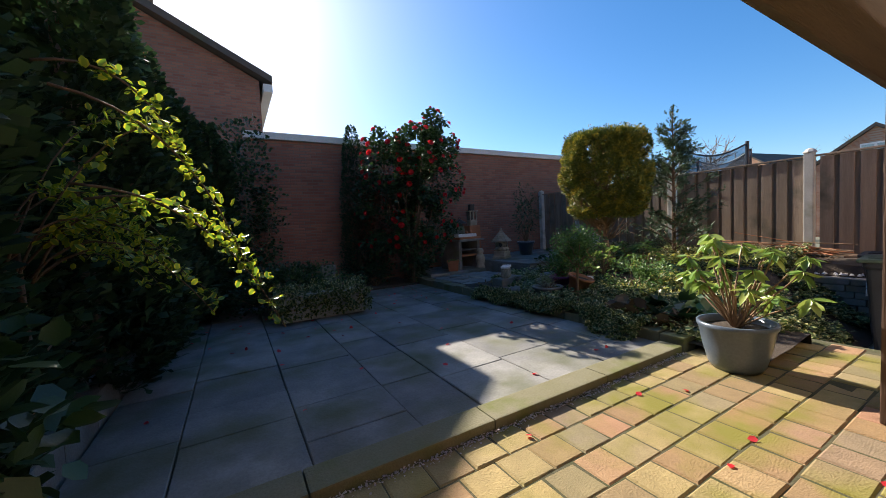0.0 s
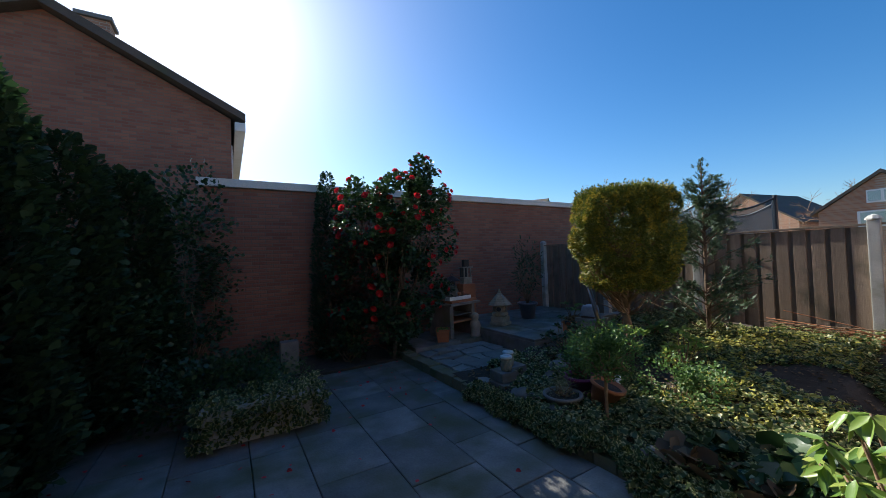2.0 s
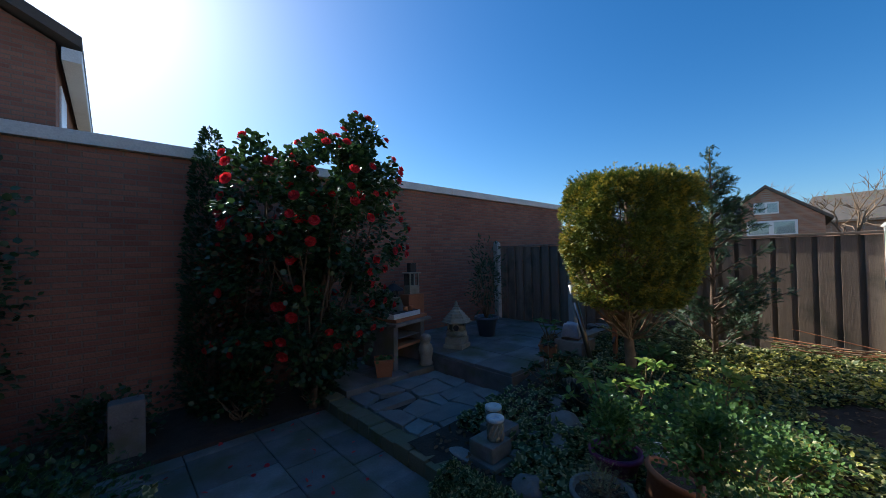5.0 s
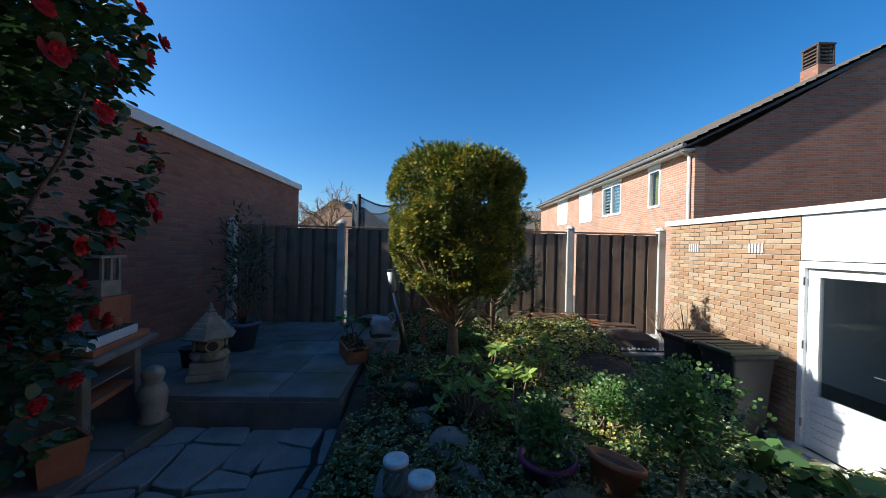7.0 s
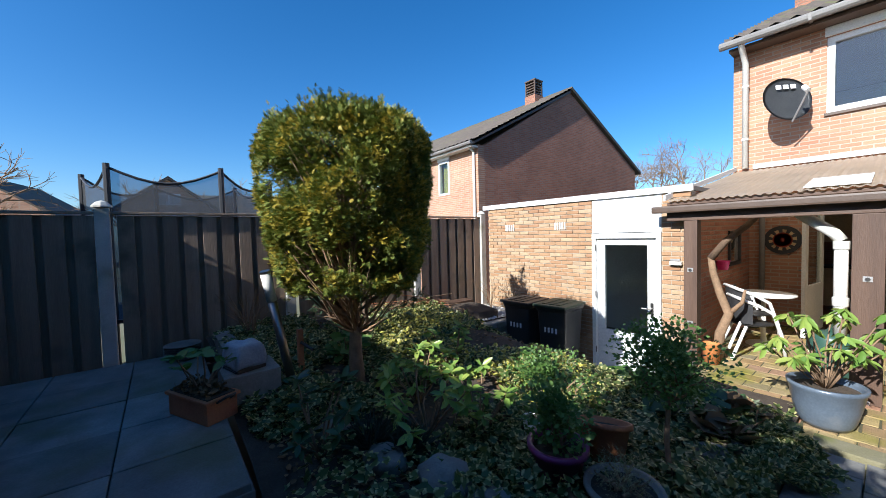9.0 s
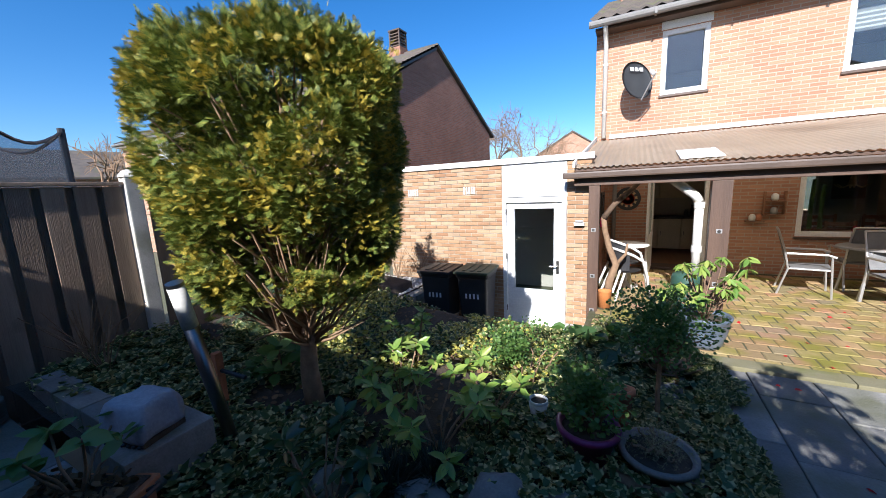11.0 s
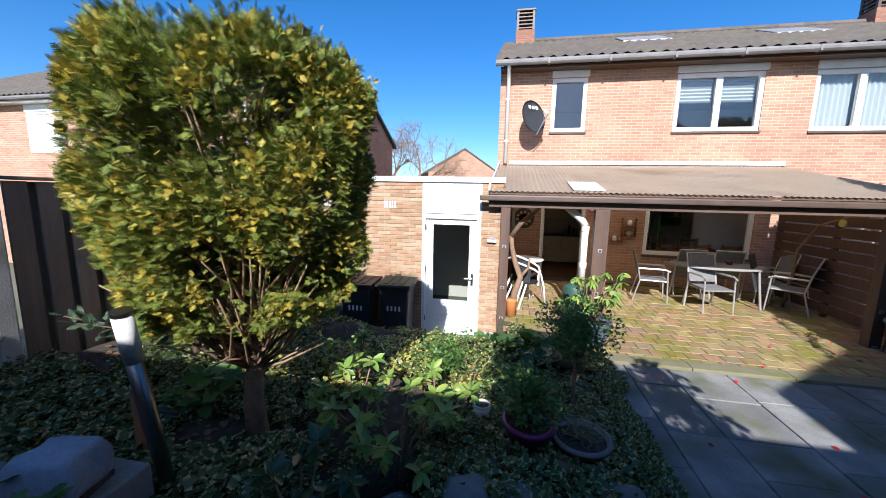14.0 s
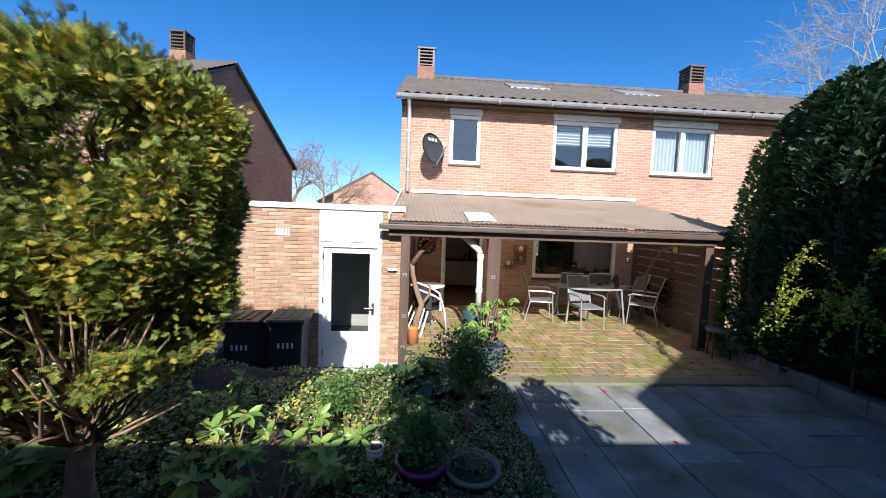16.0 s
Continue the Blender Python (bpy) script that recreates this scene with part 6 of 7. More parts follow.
# gravel patch, low dry-stone wall and canes by the fence
rng = np.random.default_rng(6)
n = 2600
gx, gy = rng.uniform(5.0, 5.97, n), rng.uniform(-2.0, -0.45, n)
setting("gravel_bank", box(5.0, 6.0, -2.12, -0.5, -0.04, 0.68), SOIL, "raised gravel corner beside the shed", "ground")
vs, fs = [], []
tet = np.array([(1, 0, -.3), (-.5, .87, -.3), (-.5, -.87, -.3), (0, 0, .8)])
pv = np.stack([gx, gy, 0.688 + rng.random(n) * 0.02], 1)[:, None] + tet[None] * rng.uniform(0.012, 0.028, (n, 1, 1)) * rng.uniform(0.7, 1.3, (n, 1, 3))
ft = (np.arange(n)[:, None, None] * 4 + np.array([(0, 1, 3), (1, 2, 3), (2, 0, 3)])[None]).reshape(-1, 3)
tagged(raw_mesh("gravel", pv.reshape(-1, 3), ft, GRAVEL), "pale gravel in the corner by the shed", "gravel", kind="stuff")
dw2 = thing("dry_stone_wall", 4.86, -1.3, 0.0, "low wall of flat stacked stones holding the gravel", "low wall", kind="structure")
rr = random.Random(4)
for row in range(8):
    y = -0.82 + (row % 2) * 0.06
    while y < 0.8:
        w = rr.uniform(0.16, 0.34)
        part("stone_piece", box(-0.06 + rr.uniform(-0.015, 0.01), 0.13, y, min(y + w - 0.01, 0.82), row * 0.085, row * 0.085 + 0.078, 0.012), STONE, dw2)
        y += w
cn = thing("cane_bundle", 5.72, -0.35, bed_z(5.72, -0.35), "loose heap of reddish bamboo canes by the fence", "canes")
for i in range(16):
    a = rr.uniform(-0.12, 0.12)
    part("cane", tube([(rr.uniform(-0.12, 0.1), -0.75 + rr.uniform(0, 0.3), 0.03 + 0.012 * i * rr.random()), (rr.uniform(-0.12, 0.1), 0.0, 0.05 + 0.012 * i), (rr.uniform(-0.15, 0.15), 0.8 + rr.uniform(-0.2, 0.2), 0.04 + 0.03 * i * rr.random())], 0.008, 0.006, 5), CLAY if i % 3 else TWIG, cn)
tw = thing("trough_box", 5.82, -1.2, 0.70, "dark reddish wooden trough by the fence", "planter")
part("box_body", box(-0.12, 0.12, -0.28, 0.28, 0, 0.2, 0.01), DARK_WOOD, tw)
stk = thing("red_stake", 4.35, 2.0, bed_z(4.35, 2.0), "short red-brown stake with a dark strap", "stake")
part("stake_post", box(-0.025, 0.025, -0.025, 0.025, -0.05, 0.42, 0.004), CLAY, stk)
part("strap", tube([(0, 0, 0.3), (-0.2, -0.05, 0.26)], 0.015, None, 6), BLACK, stk)
for i, (x, y, h) in enumerate(((5.6, -1.85, 0.5), (5.2, -1.95, 0.55), (5.8, 2.2, 0.5), (5.5, 2.2, 0.45))):
    t = plant("dry_stalks", x, y, 0.7 if y < 0 else bed_z(x, y), "dry brown plant stalks", "dry plant", "dry stalks")
    bm = bmesh.new()
    r2 = np.random.default_rng(500 + i)
    for k in range(16):
        e = r2.normal(size=2) * 0.18
        tube([(0, 0, 0), (e[0] * 0.4, e[1] * 0.4, h * 0.6), (e[0], e[1], h * r2.uniform(0.7, 1.2))], 0.005, 0.003, 4, bm)
    tagged(part("stalk_mass", bm, TWIG, t), kind="stuff")


# ---- bins ----
def wheelie_bin(x, y, z, lid, label):
    b = thing("wheelie_bin", x, y, z, label, "bin", 4, "wheelie bins")
    bd = bmesh.new()
    sec = [(0.0, 0.36, 0.40), (0.25, 0.40, 0.46), (0.90, 0.46, 0.54), (0.93, 0.50, 0.58), (0.97, 0.50, 0.58)]
    rings = []
    for zz, w, d in sec:
        ring = []
        for sx, sy in ((-1, -1), (1, -1), (1, 1), (-1, 1)):
            for k in range(4):
                a = math.atan2(sy, sx) - math.pi / 4 + k * math.pi / 6
                ring.append(bd.verts.new((sx * (w / 2 - 0.04) + 0.04 * math.cos(a), sy * (d / 2 - 0.04) + 0.04 * math.sin(a), zz + 0.02)))
        rings.append(ring)
    for p, q in zip(rings, rings[1:]):
        for k in range(16):
            j = (k + 1) % 16
            bd.faces.new((p[k], p[j], q[j], q[k]))
    bd.faces.new(rings[0][::-1]), bd.faces.new(rings[-1])
    part("bin_body", bd, BLACK, b)
    l = part("lid", box(-0.265, 0.265, -0.30, 0.33, 0.995, 1.035, 0.018), lid, b, "flat ribbed lid")
    for k in (-0.12, 0.0, 0.12):
        part("lid_rib", box(k - 0.03, k + 0.03, -0.24, 0.26, 1.036, 1.047, 0.006), lid, l)
    part("grip", tube([(-0.2, -0.31, 0.97), (-0.2, -0.35, 0.98), (0.2, -0.35, 0.98), (0.2, -0.31, 0.97)], 0.014), BLACK, b)
    for s in (-1, 1):
        part("wheel", tube([(s * 0.19, -0.22, 0.085), (s * 0.24, -0.22, 0.085)], 0.085, None, 18), BLACK, b)
    for k, hh in ((-0.09, 0.07), (-0.03, 0.07), (0.03, 0.07), (0.09, 0.07)):
        part("letter_bar", box(k - 0.012, k + 0.012, 0.262, 0.275, 0.62, 0.62 + hh), WHITE, b, "white lettering bar")
    return b


LID_GREEN = surface("lid_green", (0.06, 0.085, 0.045), (0.08, 0.10, 0.06), 0.6, 4, 60, 0.1)
wheelie_bin(4.03, -1.72, 0.0, LID_GREEN, "dark grey wheelie bin with green lid and white letters")
wheelie_bin(4.60, -1.62, 0.0, BLACK, "dark grey wheelie bin with black lid and white letters")


# ---- neighbours beyond the fence ----
LEMON = leaf_material("yellow_curtain", [(0.62, 0.50, 0.10), (0.66, 0.55, 0.16)], rough=0.9, glow=0.3)
nb = thing("house", 8.75, -4.65, 0, "brick terraced house with dark gable and tiled roof", "house", -1.5)
nb.scale = (0.88, 0.88, 0.88)
WN = [(1.6, 2.3, 3.9, 5.2), (4.2, 5.9, 3.9, 5.2), (7.0, 8.6, 3.8, 5.1), (10.4, 12.2, 3.9, 5.2)]
part("wall", wall_with_holes(0.0, 16.0, -0.05, 5.45, -0.3, 0.0, WN), HOUSE_BRICK, nb)
part("gable_wall", prism([(-0.302, -0.05), (-0.302, 5.45), (-5.4, 8.35), (-11.2, 5.45), (-11.2, -0.05)], "x", 0.0, 0.3), SIDE_BRICK, nb)
part("back_wall", box(0.31, 16, -11.2, -10.9, -0.05, 5.4), HOUSE_BRICK, nb)
v, f = tiled_slope(-0.12, 16.0, 0.35, 5.52, -5.4, 8.48)
o = raw_mesh("roof", v, f, ROOF)
o.parent = nb
part("roof_back", prism([(-5.4, 8.42), (-11.6, 5.32), (-11.6, 5.46), (-5.4, 8.56)], "x", -0.12, 16), ROOF, nb)
part("roof_lining", prism([(0.3, 5.40), (-5.4, 8.30), (-5.4, 8.42), (0.3, 5.47)], "x", -0.08, 16), DARK_FRAME, nb)
part("gutter", tube([(-0.1, 0.38, 5.46), (16, 0.38, 5.46)], 0.065, None, 8), GUTTER, nb)
part("downpipe", tube([(0.16, 0.34, 5.42), (0.16, 0.06, 5.2), (0.16, 0.06, 0)], 0.045, None, 8), PVC, nb, "white downpipe")
part("soffit", box(0, 16, 0.004, 0.32, 5.34, 5.40), WHITE_WORN, nb)
c = part("chimney", box(1.6, 2.2, -5.7, -5.1, 7.7, 8.75, 0.02), BACK_BRICK, nb)
for k in range(5):
    part("cap_slat", box(1.63, 2.17, -5.67, -5.13, 8.79 + k * 0.12, 8.83 + k * 0.12, 0), DARK_FRAME, c)
for px in (1.65, 2.15):
    for py in (-5.65, -5.15):
        part("cap_post", box(px - 0.03, px + 0.03, py - 0.03, py + 0.03, 8.75, 9.4, 0), DARK_FRAME, c)
part("cap_plate", box(1.6, 2.2, -5.7, -5.1, 9.404, 9.46, 0), DARK_FRAME, c)
for i, (a, b, c0, d0) in enumerate(WN):
    w = part("window", bmesh.new(), WHITE, nb)
    bm = bmesh.new()
    for e in ((a, b, c0, c0 + 0.08), (a, b, d0 - 0.08, d0), (a, a + 0.08, c0, d0), (b - 0.08, b, c0, d0)):
        box(e[0], e[1], -0.12, 0.02, e[2], e[3], 0.004, bm)
    if i:
        box((a + b) / 2 - 0.05, (a + b) / 2 + 0.05, -0.11, 0.01, c0, d0, 0.004, bm)
    part("window_frame", bm, WHITE, w)
    part("pane", box(a + 0.06, b - 0.06, -0.06, -0.05, c0 + 0.06, d0 - 0.06), PANE, w)
    part("room_back", box(a - 0.1, b + 0.1, -0.9, -0.85, c0 - 0.1, d0 + 0.1), ROOM_DARK if i != 2 else WHITE, w)
    part("lintel_panel", box(a - 0.02, b + 0.02, 0.004, 0.04, d0 + 0.01, 5.335), WHITE, w)
    if i > 1:
        sh = part("roller_shutter", box(a + 0.08, b - 0.08, -0.03, -0.015, c0 + 0.02, d0), WHITE, w, "closed white roller shutter")
        for k in range(18):
            part("shutter_slat", box(a + 0.09, b - 0.09, -0.0145, -0.006, c0 + 0.04 + k * 0.07, c0 + 0.10 + k * 0.07, 0.004), WHITE, sh)
    elif i == 0:
        part("curtain", folds(a + 0.08, b - 0.08, -0.2, c0, d0, 6, 0.03), LEMON, w, "yellow curtain", True)
    else:
        for k in range(9):
            part("blind_slat", box(a + 0.1, b - 0.1, -0.16, -0.12, c0 + 0.1 + k * 0.14, c0 + 0.17 + k * 0.14), BLIND, w)


def far_house(x, y, rz, w, d, eave, ridge, label, wins=()):
    h = thing("house", x, y, 0, label, "house", rz)
    part("wall", prism([(-w / 2, -0.05), (w / 2, -0.05), (w / 2, eave), (0, ridge), (-w / 2, eave)], "y", 0, d), HOUSE_BRICK, h)
    for s in (-1, 1):
        part("roof", prism([(0, ridge + 0.02), (s * (w / 2 + 0.3), eave - 0.18), (s * (w / 2 + 0.3), eave - 0.02), (0, ridge + 0.2)], "y", -0.15, d + 0.15), ROOF, h)
    for a, z, ww, hh in wins:
        wdw = part("window", box(a - ww / 2, a + ww / 2, -0.05, -0.004, z, z + hh, 0.01), WHITE, h)
        for s in (-1, 1):
            part("pane", box(a + s * ww / 4 - ww / 5, a + s * ww / 4 + ww / 5, -0.056, -0.051, z + 0.08, z + hh - 0.08), PANE, wdw)
    return h


far_house(27.5, 2.45, -88, 4.7, 9, 3.95, 5.75, "brick house with gable window far behind the fence", ((0, 4.25, 1.1, 0.68), (0.2, 3.0, 2.2, 0.85)))
far_house(44, -13.0, -11, 9, 14, 4.4, 6.7, "distant row of houses with brown tiled roofs")
far_house(44, 14.0, -100, 9, 10, 4.4, 7.5, "distant house with brown tiled roof")
far_house(8.5, -42.0, 200, 9, 24, 5.2, 8.0, "distant house with brown tiled roof behind the shed")
far_house(13.5, 12.0, 30, 5, 6, 3.6, 5.0, "small house with tiled roof beyond the brick wall")

# trampoline with safety net behind the fence
NET = glass_material("net_mesh", (0.35, 0.42, 0.5), 0.6, 0.9)
tm = thing("trampoline", 8.9, 2.6, 0, "trampoline with dark poles and blue-grey safety net", "trampoline")
for i in range(6):
    a = i * math.pi / 3 + 0.3
    part("net_pole", tube([(1.4 * math.cos(a), 1.4 * math.sin(a), 0), (1.4 * math.cos(a), 1.4 * math.sin(a), 3.25)], 0.04, None, 8), BLACK, tm)
    b = a + math.pi / 3
    pts = [(1.4 * math.cos(a) * (1 - f) + 1.4 * math.cos(b) * f, 1.4 * math.sin(a) * (1 - f) + 1.4 * math.sin(b) * f, 3.20 - 0.22 * math.sin(math.pi * f)) for f in np.linspace(0, 1, 9)]
    part("net_rim", tube(pts, 0.02, None, 6), BLACK, tm)
    bm = bmesh.new()
    for p, q in zip(pts, pts[1:]):
        bm.faces.new([bm.verts.new(w) for w in (p, q, (q[0], q[1], 1.0), (p[0], p[1], 1.0))])
    part("net_panel", bm, NET, tm)
part("jump_mat", lathe([(1.45, 0.95), (1.45, 1.0), (0, 1.0)], 24), BLACK, tm)


def bare_tree(x, y, h, seed, label, twig_mat=TWIG, spread=0.35, levels=5, droop=0.0, r=0.14):
    t = thing("bare_tree", x, y, -0.06, label, "tree", group="bare trees")
    rng = np.random.default_rng(seed)
    bm = bmesh.new()

    def grow(p, d, ln, rad, lev):
        q = p + d * ln
        m = (p + q) / 2 + rng.normal(size=3) * ln * 0.05
        tube([tuple(p), tuple(m), tuple(q)], rad, rad * 0.65, 4 if lev > 1 else 7, bm)
        if lev == levels:
            return
        for k in range(3 if lev < 4 else 4):
            nd = d + rng.normal(size=3) * spread * (1 + 0.12 * lev) + (0, 0, 0.15 - droop * lev)
            nd /= np.linalg.norm(nd)
            s = p + (q - p) * rng.uniform(0.55, 1.0)
            grow(s, nd, ln * rng.uniform(0.6, 0.82), rad * 0.58, lev + 1)
    grow(np.array([0, 0, 0.0]), np.array([0.02, 0.0, 1.0]), h * 0.32, r, 0)
    tagged(part("crown", bm, twig_mat, t), kind="stuff")
    return t


BIRCH = surface("birch_bark", (0.42, 0.36, 0.30), (0.30, 0.24, 0.19), 0.9, 6, 60, 0.3)
bare_tree(-13.5, -8.0, 13.0, 1, "tall pale bare birch behind the hedge", BIRCH, 0.42, 6, 0.05, 0.10)
bare_tree(9.5, -24.0, 10.0, 2, "bare brown tree behind the shed roof", TWIG, 0.55, 6, 0.0, 0.15)
bare_tree(13.0, -27.0, 10.5, 3, "bare brown tree behind the shed roof", TWIG, 0.55, 6, 0.0, 0.15)
for i, (x, y, h) in enumerate(((24, 9, 7.5), (30, 12, 8), (33, 4, 9), (34, -1, 8.5), (30, -6.5, 8), (38, 20, 9), (36, -12, 9))):
    bare_tree(x, y, h, 10 + i, "distant bare winter tree behind the fence", TWIG, 0.45, 4 if i > 3 else 5, 0.0, 0.16)


# ---- fittings of the house and the patio ----
dp = thing("downpipe", 2.54, FACADE_Y, 0, "white plastic downpipe on the brick facade", "downpipe")
part("pipe", tube([(0, 0.40, 5.16), (0, 0.30, 5.08), (0, 0.07, 4.90), (0, 0.065, 3.12)], 0.045, None, 12), PVC, dp, smooth=True)
for z in (3.6, 4.5):
    part("clip", lathe([(0.052, z), (0.052, z + 0.04)], 12, None, 0, 0, 0.065), PVC, dp)
dp2 = thing("downpipe", 2.30, FACADE_Y + 0.09, PATIO_Z, "grey downpipe with hopper under the canopy", "downpipe")
part("pipe", tube([(0, 0, 0), (0, 0, 1.95)], 0.04, None, 12), GUTTER, dp2, smooth=True)
part("hopper", lathe([(0.045, 1.95), (0.10, 2.08), (0.11, 2.2), (0.10, 2.2)], 4), GUTTER, dp2)

ds = thing("satellite_dish", 1.99, FACADE_Y, 4.07, "dark grey satellite dish on a wall bracket", "satellite dish")
bm = bmesh.new()
rings = []
for k in range(7):
    r = 0.36 * k / 6
    rings.append([bm.verts.new((r * math.cos(a) * 0.92, r * math.sin(a), 0.28 * (r * r))) for a in np.linspace(0, 2 * math.pi, 28, endpoint=False)] if k else [bm.verts.new((0, 0, 0))])
for i in range(28):
    bm.faces.new((rings[0][0], rings[1][i], rings[1][(i + 1) % 28]))
for a, b in zip(rings[1:], rings[2:]):
    for i in range(28):
        j = (i + 1) % 28
        bm.faces.new((a[i], b[i], b[j], a[j]))
bmesh.ops.solidify(bm, geom=bm.faces[:], thickness=0.012)
d = part("reflector", bm, surface("dish_grey", (0.07, 0.075, 0.08), (0.09, 0.095, 0.10), 0.5, 5, 60, 0.05), ds, smooth=True)
aim = Matrix.Translation((0.0, 0.36, 0.0)) @ Vector((-0.75, 0.85, 0.28)).to_track_quat("Z", "Y").to_matrix().to_4x4()
d.matrix_basis = aim
for k in (-0.1, 0.0, 0.1):
    part("logo_bar", box(k - 0.035, k + 0.035, 0.16, 0.23, 0.05, 0.055), WHITE, d, "white lettering bar")
part("bracket", tube([(0, 0.0, -0.1), (0, 0.2, -0.1), (0.0, 0.34, 0.0)], 0.02, None, 8), GREY_METAL, ds)
part("wall_plate", box(-0.06, 0.06, 0.003, 0.015, -0.2, 0.0), GREY_METAL, ds)
tip = aim @ Vector((0, -0.12, 0.42))
part("arm", tube([aim @ Vector((0, -0.4, 0.05)), tip], 0.012, None, 6), GREY_METAL, ds)
part("receiver", tube([tip, aim @ Vector((0, -0.02, 0.36))], 0.035, None, 10), PVC, ds, "pale receiver head")

# open kitchen door and its frame
kd = thing("door_2", 0, 0, 0, "white kitchen door with glass standing open", "door", kind="structure")
fr = bmesh.new()
for a, b, c, d0 in ((KD[0], KD[0] + 0.07, KD[2], KD[3]), (KD[1] - 0.07, KD[1], KD[2], KD[3]), (KD[0] + 0.07, KD[1] - 0.07, KD[3] - 0.07, KD[3])):
    box(a, b, FACADE_Y - 0.14, FACADE_Y - 0.02, c, d0, 0.005, fr)
part("door_frame", fr, WHITE, kd)
lv = wall_with_holes(0, 0.86, 0.0, 1.96, -0.022, 0.022, [(0.12, 0.74, 0.75, 1.84)])
leaf = part("door_leaf", lv, WHITE_WORN, kd)
leaf.matrix_basis = pose(KD[1] - 0.06, FACADE_Y + 0.0, KD[2] + 0.02, 0, 0, 83)
pn = part("pane", box(0.12, 0.74, -0.004, 0.004, 0.75, 1.84), PANE, leaf)
pn.visible_shadow = False
part("handle", tube([(0.80, -0.022, 0.98), (0.80, -0.06, 0.98), (0.69, -0.065, 0.98)], 0.01, None, 8), METAL, leaf)
setting("door_sill", box(KD[0] - 0.02, KD[1] + 0.02, FACADE_Y - 0.28, FACADE_Y + 0.12, PATIO_Z + 0.002, PATIO_Z + 0.05, 0.006), DARK_FRAME, "dark threshold of the kitchen door", "threshold")

# drain pipe from the canopy gutter into a green butt
pp = thing("drain_pipe", 0, 0, 0, "white angled drain pipe beside the canopy post", "pipe")
part("pipe", tube([(1.52, -2.24, 2.30), (1.50, -2.25, 2.22), (1.26, -2.27, 2.02), (1.21, -2.27, 1.94)], 0.052, None, 12), PVC, pp, smooth=True)
part("pipe", tube([(1.21, -2.27, 1.935), (1.21, -2.27, 1.01)], 0.05, None, 12), PVC, pp, smooth=True)
for z in (1.86, 1.3):
    part("socket", lathe([(0.058, z), (0.06, z + 0.08)], 14, None, 0, 1.21, -2.27), PVC, pp)
GREEN = surface("green_plastic", (0.03, 0.075, 0.055), (0.04, 0.09, 0.065), 0.4, 5, 60, 0.05)
wbutt = thing("water_butt", 1.28, -2.38, PATIO_Z, "dark green plastic water butt under the pipe", "water butt")
part("butt_body", lathe([(0.15, 0), (0.175, 0.05), (0.185, 0.3), (0.175, 0.5), (0.16, 0.54), (0.06, 0.57)], 24), GREEN, wbutt, smooth=True)
part("spout", tube([(0, 0.0, 0.55), (-0.05, 0.03, 0.62)], 0.045, 0.05, 12), GREEN, wbutt)

# dartboard
db = thing("dartboard", 2.05, FACADE_Y + 0.004, 1.87, "round dartboard with red and tan segments", "dartboard")
part("surround", tube([(0, 0, 0), (0, 0.035, 0)], 0.235, None, 36), BLACK, db)
TAN = surface("sisal_tan", (0.50, 0.36, 0.18), (0.42, 0.30, 0.15), 0.9, 20, 90, 0.2)
RED = surface("sisal_red", (0.30, 0.05, 0.03), (0.24, 0.04, 0.03), 0.9, 20, 90, 0.2)
for i in range(20):
    a0, a1 = i * math.pi / 10, (i + 1) * math.pi / 10
    bm = bmesh.new()
    ring = [(0.03, a0), (0.175, a0), (0.175, a1), (0.03, a1)]
    lo = [bm.verts.new((r * math.cos(a), 0.0355, r * math.sin(a))) for r, a in ring]
    hi = [bm.verts.new((r * math.cos(a), 0.040, r * math.sin(a))) for r, a in ring]
    bm.faces.new(hi)
    for k in range(4):
        bm.faces.new((lo[k], lo[(k + 1) % 4], hi[(k + 1) % 4], hi[k]))
    part("segment", bm, TAN if i % 2 else BLACK, db)
part("ring", lathe([(0.125, 0), (0.125, 0.002), (0.110, 0.002), (0.110, 0)], 36), RED, db).matrix_basis = pose(0, 0.0405, 0, -90)
part("bull", tube([(0, 0.0355, 0), (0, 0.043, 0)], 0.028, None, 14), RED, db)

# wall shelves with small ornaments
SHELF_WOOD = wood_material("shelf_wood", (0.20, 0.10, 0.05), (0.28, 0.15, 0.08), "x")
for nm, x, z, w, n in (("wall_shelf", -0.25, 1.52, 0.28, 2), ("wall_shelf", 0.0, 1.40, 0.26, 1)):
    sh = thing(nm, x, FACADE_Y, z, "small brown wooden wall shelf on the brick", "shelf", group="wall shelves")
    for k in range(n):
        part("board", box(-w / 2, w / 2, 0.003, 0.13, k * 0.24, k * 0.24 + 0.018, 0.003), SHELF_WOOD, sh)
    if n > 1:
        for s in (-1, 1):
            part("side", box(s * w / 2 - 0.008, s * w / 2 + 0.008, 0.003, 0.12, 0.02, 0.42, 0.003), SHELF_WOOD, sh)
for x, z, m, lab in ((-0.25, 1.539, GREY_METAL, "grey ornament on the wall shelf"), (-0.25, 1.779, WHITE_WORN, "white ornament on the wall shelf"), (0.04, 1.419, WHITE_WORN, "white mug on the wall shelf"), (-0.05, 1.419, CLAY, "brown ornament on the wall shelf")):
    o = thing("ornament", x, FACADE_Y + 0.07, z, lab, "ornament")
    part("ornament_body", lathe([(0.04, 0), (0.055, 0.04), (0.05, 0.09), (0.03, 0.12), (0.0, 0.13)], 14), m, o, smooth=True)
sgn = thing("round_sign", 0.55, FACADE_Y + 0.003, 2.15, "small round pink and white wall sign", "sign")
part("disc", tube([(0, 0, 0), (0, 0.012, 0)], 0.11, None, 24), surface("pink_paint", (0.55, 0.05, 0.16), (0.5, 0.04, 0.14), 0.4, 5, 40, 0.02), sgn)
